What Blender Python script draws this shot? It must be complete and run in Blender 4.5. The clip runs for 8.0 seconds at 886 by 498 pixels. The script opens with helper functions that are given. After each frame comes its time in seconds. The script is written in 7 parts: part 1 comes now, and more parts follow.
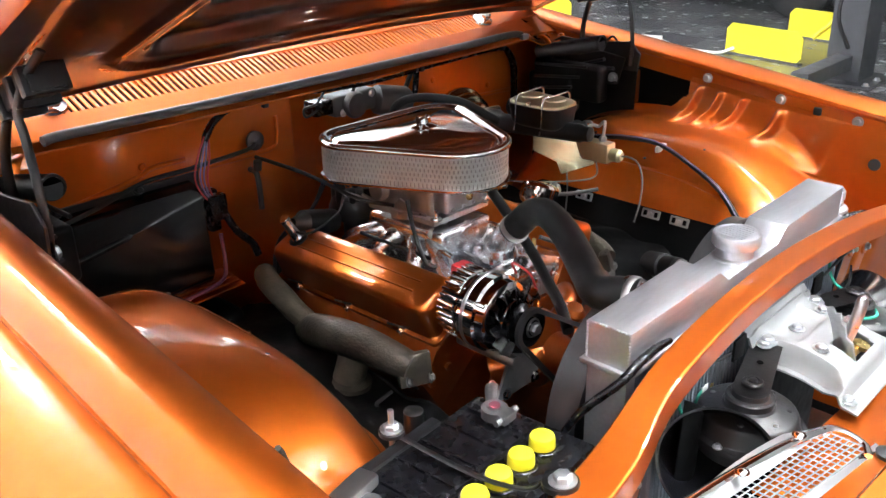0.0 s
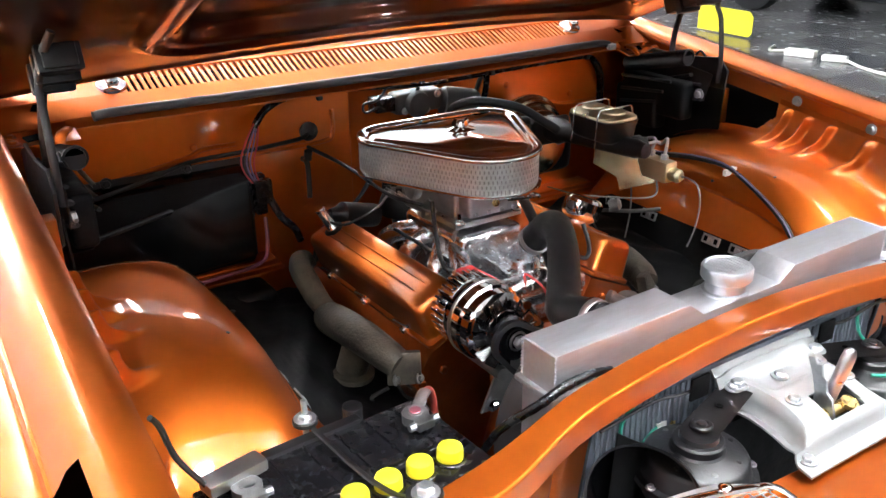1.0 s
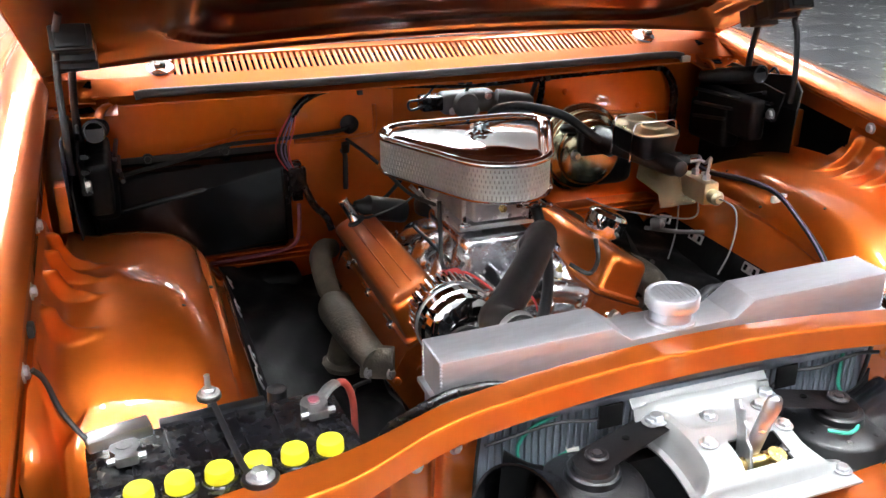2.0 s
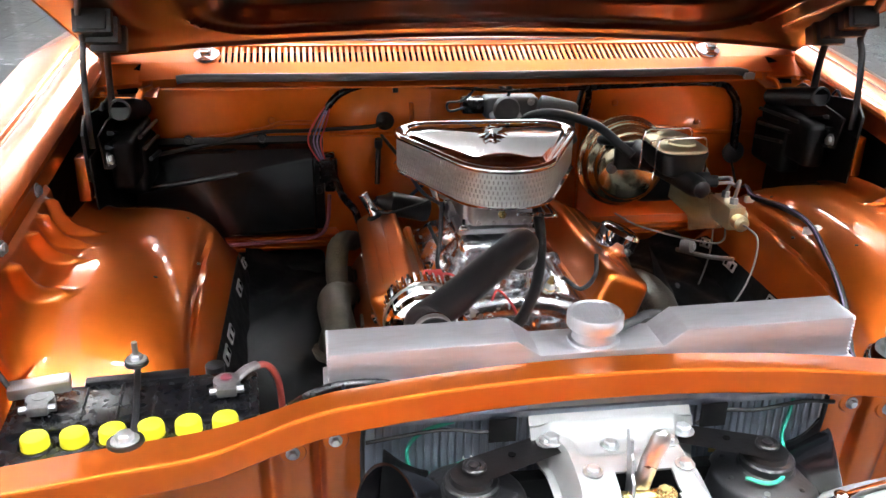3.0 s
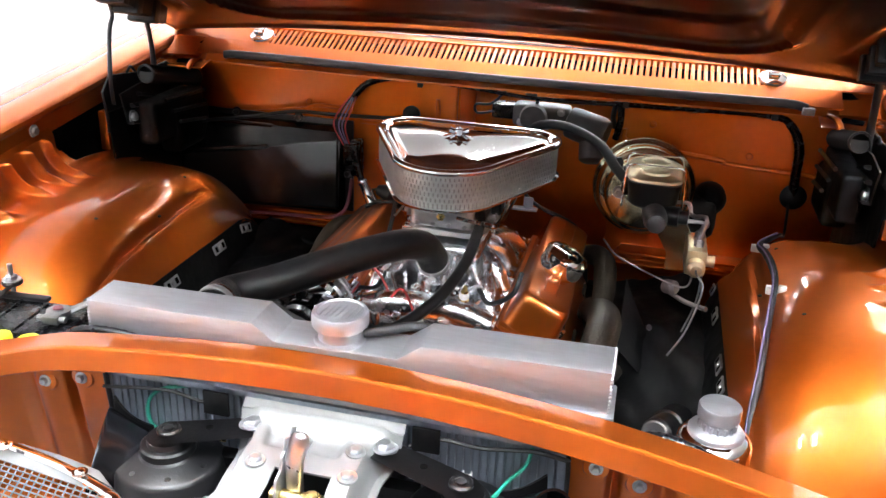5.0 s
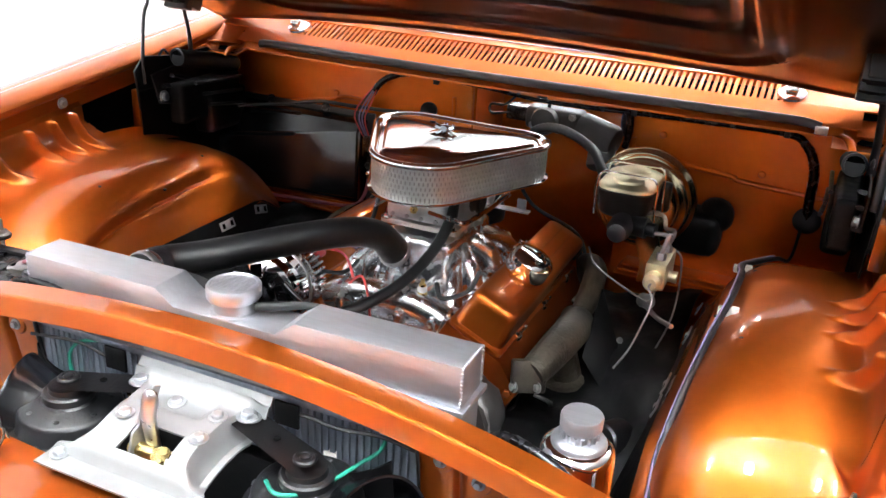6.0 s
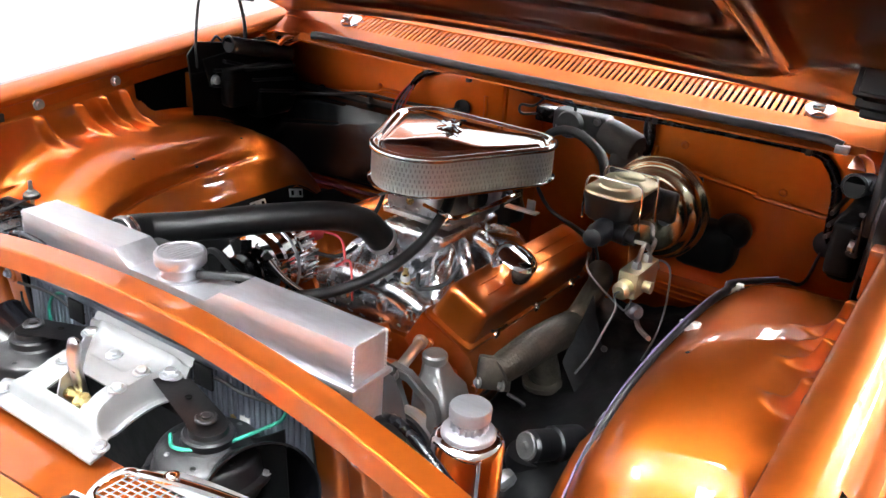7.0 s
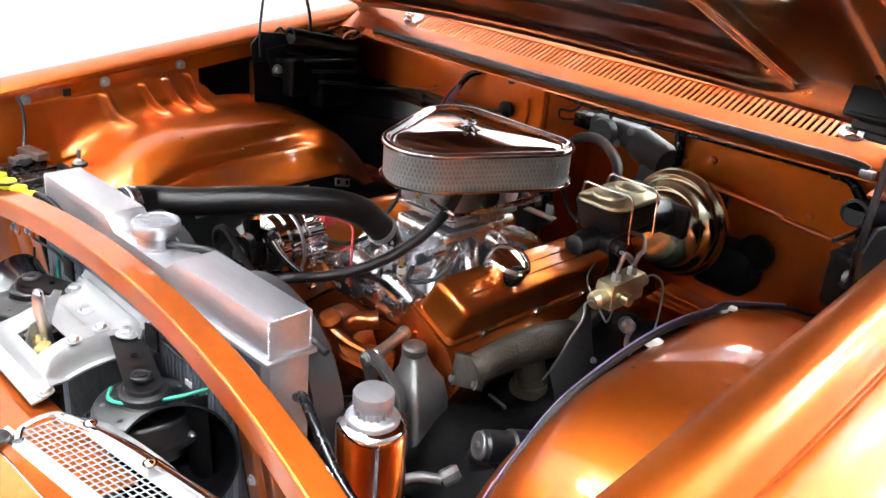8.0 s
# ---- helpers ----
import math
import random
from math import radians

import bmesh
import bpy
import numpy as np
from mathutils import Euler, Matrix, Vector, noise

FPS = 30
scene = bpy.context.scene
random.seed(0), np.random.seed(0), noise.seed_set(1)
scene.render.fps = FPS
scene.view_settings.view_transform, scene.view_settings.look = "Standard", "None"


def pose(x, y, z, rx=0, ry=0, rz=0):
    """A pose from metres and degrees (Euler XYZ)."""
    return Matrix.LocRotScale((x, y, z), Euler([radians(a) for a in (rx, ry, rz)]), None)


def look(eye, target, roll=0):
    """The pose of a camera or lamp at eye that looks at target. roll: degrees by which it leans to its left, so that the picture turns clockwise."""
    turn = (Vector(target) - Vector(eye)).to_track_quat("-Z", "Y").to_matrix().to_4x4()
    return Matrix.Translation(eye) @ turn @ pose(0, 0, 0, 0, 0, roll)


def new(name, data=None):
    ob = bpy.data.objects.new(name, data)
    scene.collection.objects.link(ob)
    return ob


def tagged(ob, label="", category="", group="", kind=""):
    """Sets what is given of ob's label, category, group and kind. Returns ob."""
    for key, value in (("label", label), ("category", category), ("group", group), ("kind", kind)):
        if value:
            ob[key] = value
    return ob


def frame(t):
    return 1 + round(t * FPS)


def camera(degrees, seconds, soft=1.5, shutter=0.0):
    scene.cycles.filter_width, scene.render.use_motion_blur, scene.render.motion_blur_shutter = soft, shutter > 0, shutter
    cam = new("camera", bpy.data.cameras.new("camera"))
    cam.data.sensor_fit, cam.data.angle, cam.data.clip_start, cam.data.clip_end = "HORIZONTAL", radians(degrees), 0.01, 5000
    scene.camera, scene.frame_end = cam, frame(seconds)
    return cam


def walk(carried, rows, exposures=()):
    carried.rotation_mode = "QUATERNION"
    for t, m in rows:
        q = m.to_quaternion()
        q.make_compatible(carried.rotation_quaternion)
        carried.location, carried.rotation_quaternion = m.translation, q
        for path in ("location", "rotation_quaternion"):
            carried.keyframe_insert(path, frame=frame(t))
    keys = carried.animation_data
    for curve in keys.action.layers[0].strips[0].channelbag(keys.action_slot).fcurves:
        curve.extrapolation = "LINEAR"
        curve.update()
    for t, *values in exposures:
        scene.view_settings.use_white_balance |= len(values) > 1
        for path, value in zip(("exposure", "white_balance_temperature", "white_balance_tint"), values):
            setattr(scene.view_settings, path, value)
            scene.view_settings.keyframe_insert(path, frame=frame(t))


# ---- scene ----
cam = camera(54.0, 8.0)
PATH = [
    (0, (-1.182, -0.495, 1.479), (0.13, 0.782, 0.675), -1.4),
    (0.5, (-1.074, -0.595, 1.475), (0.093, 0.82, 0.678), -1.0),
    (1, (-0.948, -0.687, 1.472), (0.054, 0.853, 0.682), -0.6),
    (1.5, (-0.798, -0.772, 1.469), (0.021, 0.874, 0.683), -0.3),
    (3, (-0.347, -0.916, 1.459), (-0.062, 0.906, 0.686), 1.0),
    (3.5, (-0.181, -0.932, 1.458), (-0.085, 0.911, 0.686), 1.4),
    (4, (-0.017, -0.931, 1.457), (-0.083, 0.913, 0.686), 1.7),
    (4.5, (0.159, -0.916, 1.459), (-0.075, 0.913, 0.684), 2.1),
    (6, (0.648, -0.807, 1.464), (-0.069, 0.888, 0.681), 3.4),
    (6.5, (0.787, -0.756, 1.466), (-0.077, 0.868, 0.68), 3.9),
    (7, (0.908, -0.696, 1.469), (-0.092, 0.844, 0.678), 4.2),
    (7.5, (1.026, -0.62, 1.472), (-0.111, 0.82, 0.676), 4.5),
    (8, (1.134, -0.535, 1.48), (-0.128, 0.791, 0.675), 5.0),
]
walk(cam, [(t, look(eye, target, roll)) for t, eye, target, roll in PATH])

# ---- light: a white-walled showroom lit by ceiling tube fixtures ----
world = bpy.data.worlds.new("room_air")
scene.world = world
world.use_nodes = True
world.node_tree.nodes["Background"].inputs["Color"].default_value = (0.9, 0.95, 1.0, 1)
world.node_tree.nodes["Background"].inputs["Strength"].default_value = 0.040
scene.view_settings.exposure = 1.38


# ---- materials ----
def material(name, color, rough=0.5, metal=0.0, coat=0.0, vary=0.15, scale=30.0, bump=0.0, bump_scale=200.0, rough_vary=0.1,
             island=False, spec=0.5, flake=0.0, tint=None, aniso=None):
    m = bpy.data.materials.new(name)
    m.use_nodes = True
    nt = m.node_tree
    b = nt.nodes["Principled BSDF"]
    b.inputs["Metallic"].default_value = metal
    b.inputs["Coat Weight"].default_value = coat
    b.inputs["Coat Roughness"].default_value = 0.02
    b.inputs["Coat IOR"].default_value = 1.52
    b.inputs["Specular IOR Level"].default_value = spec
    co = nt.nodes.new("ShaderNodeTexCoord")
    mp = nt.nodes.new("ShaderNodeMapping")
    if aniso:
        mp.inputs["Scale"].default_value = aniso
    nt.links.new(co.outputs["Object"], mp.inputs["Vector"])
    n1 = nt.nodes.new("ShaderNodeTexNoise")
    n1.inputs["Scale"].default_value, n1.inputs["Detail"].default_value = scale, 6
    nt.links.new(mp.outputs[0], n1.inputs["Vector"])
    n2 = nt.nodes.new("ShaderNodeTexNoise")
    n2.inputs["Scale"].default_value, n2.inputs["Detail"].default_value = scale * 0.17, 3
    nt.links.new(mp.outputs[0], n2.inputs["Vector"])
    add = nt.nodes.new("ShaderNodeMath")
    add.operation = "MULTIPLY_ADD"
    add.inputs[1].default_value = 0.5
    nt.links.new(n1.outputs["Fac"], add.inputs[0])
    half = nt.nodes.new("ShaderNodeMath")
    half.operation = "MULTIPLY"
    half.inputs[1].default_value = 0.5
    nt.links.new(n2.outputs["Fac"], half.inputs[0])
    nt.links.new(half.outputs[0], add.inputs[2])
    ramp = nt.nodes.new("ShaderNodeValToRGB")
    lo = [c * (1 - vary) for c in color]
    hi = [min(1, c * (1 + vary)) for c in (tint or color)]
    ramp.color_ramp.elements[0].position, ramp.color_ramp.elements[1].position = 0.35, 0.65
    ramp.color_ramp.elements[0].color, ramp.color_ramp.elements[1].color = (*lo, 1), (*hi, 1)
    nt.links.new(add.outputs[0], ramp.inputs[0])
    nt.links.new(ramp.outputs[0], b.inputs["Base Color"])
    rr = nt.nodes.new("ShaderNodeMapRange")
    rr.inputs["From Min"].default_value, rr.inputs["From Max"].default_value = 0.3, 0.7
    rr.inputs["To Min"].default_value, rr.inputs["To Max"].default_value = max(0.01, rough - rough_vary * rough), min(1, rough + rough_vary * rough * 2)
    nt.links.new(n1.outputs["Fac"], rr.inputs["Value"])
    nt.links.new(rr.outputs[0], b.inputs["Roughness"])
    if bump:
        nb = nt.nodes.new("ShaderNodeTexNoise")
        nb.inputs["Scale"].default_value, nb.inputs["Detail"].default_value = bump_scale, 4
        nt.links.new(mp.outputs[0], nb.inputs["Vector"])
        bn = nt.nodes.new("ShaderNodeBump")
        bn.inputs["Strength"].default_value, bn.inputs["Distance"].default_value = bump, 0.002
        nt.links.new(nb.outputs["Fac"], bn.inputs["Height"])
        nt.links.new(bn.outputs[0], b.inputs["Normal"])
    return m


PAINT = material("orange_metallic_paint", (0.57, 0.124, 0.0135), 0.47, 1.0, 1.0, 0.03, 60, rough_vary=0.03, tint=(0.60, 0.136, 0.0155))
# the body paint darkened for the shade under the raised bonnet
SHADED_PAINT = material("orange_paint_in_shade", (0.115, 0.021, 0.0036), 0.32, 0.8, 1.0, 0.14, 14, rough_vary=0.05)
ENGINE_PAINT = material("copper_engine_enamel", (0.55, 0.128, 0.016), 0.34, 0.95, 0.9, 0.04, 80, 0.03, 900, rough_vary=0.03)
CAST_PAINT = material("copper_painted_casting", (0.36, 0.078, 0.012), 0.36, 0.9, 0.7, 0.15, 60, 0.18, 350)
CHROME = material("chrome", (0.86, 0.86, 0.87), 0.05, 1.0, 0, 0.03, 20)
POLISHED = material("polished_aluminium", (0.78, 0.79, 0.82), 0.24, 1.0, 0, 0.12, 40, 0.5, 110)
CAST_ALU = material("cast_aluminium", (0.62, 0.62, 0.63), 0.34, 1.0, 0, 0.2, 50, 0.5, 260)
BRUSHED = material("brushed_aluminium", (0.52, 0.53, 0.565), 0.38, 0.85, 0, 0.10, 160, 0.20, 400, aniso=(0.2, 1, 1))
FIN = material("grey_fin_stock", (0.22, 0.25, 0.30), 0.36, 0.7, 0, 0.18, 140, 0.3, 500, aniso=(1, 1, 0.15))
ZINC = material("silver_painted_steel", (0.27, 0.275, 0.28), 0.48, 0.55, 0, 0.08, 60, 0.05, 300)
STEEL = material("bare_steel", (0.52, 0.52, 0.53), 0.30, 1.0, 0, 0.10, 60, 0.1, 400)
GALV = material("galvanised_steel", (0.46, 0.48, 0.50), 0.32, 0.85, 0, 0.2, 90)
GOLD = material("gold_zinc_plating", (0.78, 0.69, 0.43), 0.17, 1.0, 0, 0.15, 26, 0.10, 60, tint=(0.72, 0.72, 0.52))
PALE_GOLD = material("pale_zinc_plating", (0.74, 0.66, 0.44), 0.30, 0.9, 0, 0.12, 30, 0.05, 80)
BRASS = material("yellow_brass", (0.70, 0.53, 0.22), 0.27, 1.0, 0, 0.15, 70, 0.2, 300)
BLACK = material("satin_black_paint", (0.006, 0.006, 0.007), 0.34, 0.0, 0, 0.3, 60, 0.2, 200, spec=0.5)
GLOSS_BLACK = material("gloss_black_paint", (0.004, 0.004, 0.005), 0.20, 0.0, 0.0, 0.3, 40, 0.03, 120, spec=0.5)
RUBBER = material("black_rubber", (0.010, 0.010, 0.011), 0.48, 0.0, 0, 0.3, 90, 0.15, 500)
HOSE = material("moulded_rubber_hose", (0.006, 0.006, 0.0065), 0.34, 0.0, 0, 0.35, 60, 0.25, 700, spec=0.4)
SEAL = material("bonnet_seal_rubber", (0.075, 0.075, 0.078), 0.33, 0.0, 0, 0.2, 40, 0.05, 300, spec=0.6)
LEAD = material("dull_lead_clamp", (0.20, 0.20, 0.205), 0.38, 0.8, 0, 0.3, 90, 0.3, 300)
# flat black that stands for shade inside gaps, slots and holes
VOID = material("matte_black_cavity_shade", (0.003, 0.003, 0.003), 1.0, 0.0, 0, 0.3, 40, spec=0.0)
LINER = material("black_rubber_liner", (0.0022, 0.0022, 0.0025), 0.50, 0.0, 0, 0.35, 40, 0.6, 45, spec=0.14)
PLASTIC = material("black_plastic", (0.004, 0.004, 0.005), 0.25, 0.0, 0, 0.25, 80, 0.08, 200, spec=0.4)
YELLOW = material("yellow_plastic", (0.68, 0.62, 0.02), 0.42, 0.0, 0, 0.05, 60, 0.1, 300)
RED = material("red_plastic", (0.55, 0.045, 0.045), 0.45, 0, 0, 0.15, 60)
FADED_RED = material("faded_red_rubber", (0.33, 0.055, 0.04), 0.45, 0, 0, 0.2, 60)
MAROON = material("maroon_wire", (0.16, 0.03, 0.045), 0.4, 0, 0, 0.2, 60)
PURPLE = material("lilac_wire", (0.20, 0.16, 0.29), 0.45, 0, 0, 0.2, 60)
GREEN = material("green_wire", (0.02, 0.30, 0.20), 0.45, 0, 0, 0.15, 60)
DARK_CAST = material("dull_grey_die_casting", (0.13, 0.13, 0.13), 0.60, 0.7, 0, 0.25, 40, 0.4, 200)
PUMP_GREY = material("grey_cast_pump", (0.24, 0.24, 0.24), 0.42, 0.8, 0, 0.2, 40, 0.4, 260)
FAN_GREY = material("grey_fan_plastic", (0.045, 0.045, 0.048), 0.35, 0.2, 0, 0.1, 40)
WHITE_P = material("white_nylon", (0.75, 0.74, 0.70), 0.45, 0, 0, 0.06, 60)
IRON_PALE = material("pale_baked_iron", (0.085, 0.070, 0.05), 0.6, 0.35, 0, 0.5, 25, 0.9, 170)
IRON = material("heat_stained_cast_iron", (0.026, 0.023, 0.019), 0.46, 0.5, 0, 0.4, 24, 0.9, 170, tint=(0.085, 0.072, 0.055))
FILTER = material("pale_filter_mesh", (0.62, 0.62, 0.60), 0.40, 0.7, 0, 0.12, 150)
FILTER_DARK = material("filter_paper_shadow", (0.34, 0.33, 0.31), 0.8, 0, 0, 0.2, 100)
WALL = material("white_wall_paint", (0.64, 0.64, 0.635), 0.6, 0, 0, 0.02, 3, 0.05, 80)
CEIL = material("ceiling_panels", (0.80, 0.80, 0.79), 0.8, 0, 0, 0.04, 3)
WALL_GREY = material("grey_wall_paint", (0.20, 0.20, 0.21), 0.6, 0, 0, 0.04, 3, 0.05, 80)
SKIRT = material("grey_skirting", (0.36, 0.37, 0.38), 0.5, 0, 0, 0.1, 8)
TILE_A = material("grey_floor_tile", (0.105, 0.108, 0.112), 0.24, 0, 0, 0.12, 9, 0.03, 60)
TILE_B = material("dark_floor_tile", (0.055, 0.057, 0.062), 0.22, 0, 0, 0.15, 9, 0.03, 60)
LIFT_YELLOW = material("yellow_lift_paint", (0.72, 0.62, 0.03), 0.45, 0, 0, 0.12, 12)
LIFT_GREY = material("dark_grey_lift_paint", (0.04, 0.042, 0.048), 0.4, 0, 0, 0.2, 12, 0.05, 60)
DARK_CAR = material("blue_black_car_paint", (0.010, 0.014, 0.022), 0.12, 0.2, 1.0, 0.2, 20)
GLASS = bpy.data.materials.new("clear_glass")
GLASS.use_nodes = True
GLASS.node_tree.nodes["Principled BSDF"].inputs["Transmission Weight"].default_value = 1.0
GLASS.node_tree.nodes["Principled BSDF"].inputs["Roughness"].default_value = 0.02
GLASS.node_tree.nodes["Principled BSDF"].inputs["IOR"].default_value = 1.45
LAMP = bpy.data.materials.new("lit_tube")
LAMP.use_nodes = True
LAMP.node_tree.nodes["Principled BSDF"].inputs["Emission Color"].default_value = (0.94, 0.97, 1.0, 1)
LAMP.node_tree.nodes["Principled BSDF"].inputs["Emission Strength"].default_value = 55.0
# upward glow added as fill off the ceiling, no such fitting known
FILL_GLOW = LAMP.copy()
FILL_GLOW.name = "lit_uplight"
FILL_GLOW.node_tree.nodes["Principled BSDF"].inputs["Emission Strength"].default_value = 120.0


# ---- mesh helpers ----
def finish(bm, sharp=38):
    bm.normal_update()
    for f in bm.faces:
        f.smooth = True
    for e in bm.edges:
        if len(e.link_faces) == 2 and e.calc_face_angle(0) > radians(sharp):
            e.smooth = False
    return bm


def mesh_of(name, bm, mat, sharp=38):
    finish(bm, sharp)
    me = bpy.data.meshes.new(name)
    bm.to_mesh(me)
    bm.free()
    me.materials.append(mat)
    return me


def part(name, bm, mat, parent, label="", sharp=38):
    """Links a bmesh, given in world coordinates, as one mesh object under its thing."""
    me = mesh_of(name, bm, mat, sharp)
    ob = new(name, me)
    ob.parent = parent
    at = Vector((0, 0, 0))
    p = parent
    while p:
        at += p.location
        p = p.parent
    me.transform(Matrix.Translation(-at))
    if label:
        ob["label"] = label
    return ob


def thing(name, at, label, category, group="", kind=""):
    ob = new(name)
    ob.location = at
    ob.empty_display_size = 0.02
    return tagged(ob, label, category, group, kind)


def solid(name, bm, mat, label, category, kind="", group="", sharp=38):
    return tagged(new(name, mesh_of(name, bm, mat, sharp)), label, category, group, kind)


def box(x0, x1, y0, y1, z0, z1, bevel=0.0, seg=2):
    bm = bmesh.new()
    bmesh.ops.create_cube(bm, size=1)
    for v in bm.verts:
        v.co = Vector((x0 + (v.co.x + .5) * (x1 - x0), y0 + (v.co.y + .5) * (y1 - y0), z0 + (v.co.z + .5) * (z1 - z0)))
    if bevel:
        bmesh.ops.bevel(bm, geom=bm.edges[:], offset=bevel, segments=seg, affect="EDGES", profile=0.6)
    return bm


def moved(bm, m):
    bm.transform(m)
    return bm


def join(*bms):
    out = bms[0]
    for b in bms[1:]:
        me = bpy.data.meshes.new("tmp")
        b.to_mesh(me)
        b.free()
        out.from_mesh(me)
        bpy.data.meshes.remove(me)
    return out


def skin(rings, closed=True, cap=True, loop=False):
    """Joins rings of equal point count by quads."""
    bm = bmesh.new()
    vs = [[bm.verts.new(p) for p in r] for r in rings]
    n = len(rings[0])
    pairs = list(zip(vs[:-1], vs[1:])) + ([(vs[-1], vs[0])] if loop else [])
    for a, b in pairs:
        for i in range(n if closed else n - 1):
            j = (i + 1) % n
            bm.faces.new((a[i], a[j], b[j], b[i]))
    if cap and closed and not loop:
        bm.faces.new(vs[0][::-1])
        bm.faces.new(vs[-1])
    bmesh.ops.recalc_face_normals(bm, faces=bm.faces[:])
    return bm


def lathe(profile, at, way=(0, 0, 1), n=32, cap=True):
    """Turns (radius, height) pairs round an axis."""
    m = Matrix.Translation(at) @ Vector(way).to_track_quat("Z", "Y").to_matrix().to_4x4()
    rings = [[m @ Vector((max(r, 1e-4) * math.cos(2 * math.pi * k / n), max(r, 1e-4) * math.sin(2 * math.pi * k / n), h)) for k in range(n)] for r, h in profile]
    return skin(rings, True, cap)


def disc(at, way, r, h, n=24, bevel=0.1):
    b = min(r, h) * bevel
    return lathe([(r - b, 0), (r, b), (r, h - b), (r - b, h)], at, way, n)


def smooth_path(pts, steps=8):
    pts = [Vector(p) for p in pts]
    p = [2 * pts[0] - pts[1]] + pts + [2 * pts[-1] - pts[-2]]
    out = []
    for i in range(1, len(p) - 2):
        for s in range(steps):
            t = s / steps
            out.append(0.5 * ((2 * p[i]) + (p[i + 1] - p[i - 1]) * t + (2 * p[i - 1] - 5 * p[i] + 4 * p[i + 1] - p[i + 2]) * t * t + (3 * p[i] - p[i - 1] - 3 * p[i + 1] + p[i + 2]) * t ** 3))
    out.append(pts[-1])
    return out


def tube(pts, r, n=10, steps=6, ripple=None, flat=1.0):
    """A round bar swept along a smooth path; r may be a list along the path."""
    path = smooth_path(pts, steps) if steps > 1 else [Vector(p) for p in pts]
    rings = []
    up = Vector((0.13, 0.27, 0.95)).normalized()
    for i, p in enumerate(path):
        d = (path[min(i + 1, len(path) - 1)] - path[max(i - 1, 0)]).normalized()
        side = d.cross(up)
        if side.length < 0.05:
            side = d.cross(Vector((1, 0, 0)))
        side.normalize()
        up = side.cross(d).normalized()
        f = i / (len(path) - 1)
        rad = r if not isinstance(r, (list, tuple)) else float(np.interp(f, np.linspace(0, 1, len(r)), r))
        if ripple:
            rad *= 1 + ripple * (i % 2)
        rings.append([p + rad * (math.cos(a) * side + flat * math.sin(a) * up) for a in (2 * math.pi * k / n for k in range(n))])
    return skin(rings)


def prism(outline, z0, z1, m=None, bevel=0.0, seg=2):
    """A flat plate from a 2D outline, lifted between two heights, laid by m."""
    bm = bmesh.new()
    f = bm.faces.new([bm.verts.new((x, y, z0)) for x, y in outline])
    r = bmesh.ops.extrude_face_region(bm, geom=[f])
    bmesh.ops.translate(bm, verts=[v for v in r["geom"] if isinstance(v, bmesh.types.BMVert)], vec=(0, 0, z1 - z0))
    bmesh.ops.recalc_face_normals(bm, faces=bm.faces[:])
    if bevel:
        es = [e for e in bm.edges if abs(e.verts[0].co.z - e.verts[1].co.z) < 1e-6]
        bmesh.ops.bevel(bm, geom=es, offset=bevel, segments=seg, affect="EDGES", profile=0.6)
    if m is not None:
        bm.transform(m)
    return bm


def round_rect(w, d, r, n=5, cx=0, cy=0):
    pts = []
    for sx, sy, a0 in ((1, 1, 0), (-1, 1, 90), (-1, -1, 180), (1, -1, 270)):
        for k in range(n + 1):
            a = radians(a0 + 90 * k / n)
            pts.append((cx + sx * (w / 2 - r) + r * math.cos(a), cy + sy * (d / 2 - r) + r * math.sin(a)))
    return pts


def sheet(f, us, vs, thick=0.0):
    """A surface over parameters u and v, with a thickness along its normal."""
    bm = bmesh.new()
    us, vs = [float(u) for u in us], [float(v) for v in vs]
    g = [[bm.verts.new(f(u, v)) for v in vs] for u in us]
    for i in range(len(us) - 1):
        for j in range(len(vs) - 1):
            bm.faces.new((g[i][j], g[i + 1][j], g[i + 1][j + 1], g[i][j + 1]))
    bm.normal_update()
    if thick:
        bmesh.ops.solidify(bm, geom=bm.faces[:], thickness=thick)
    return bm


def bolt(at, way, r=0.009, h=0.007, washer=True):
    """A hexagon head on a washer."""
    b = lathe([(r, 0), (r, h * 0.8), (r * 0.8, h)], at, way, 6)
    if washer:
        b = join(b, disc(Vector(at) - Vector(way).normalized() * 0.0005, way, r * 1.5, 0.002, 16))
    return b


def lerp(a, b, t):
    return a + (b - a) * t


def sstep(a, b, x):
    t = min(1, max(0, (x - a) / (b - a)))
    return t * t * (3 - 2 * t)


# ---- the room ----
WALL_TURN = 12.0


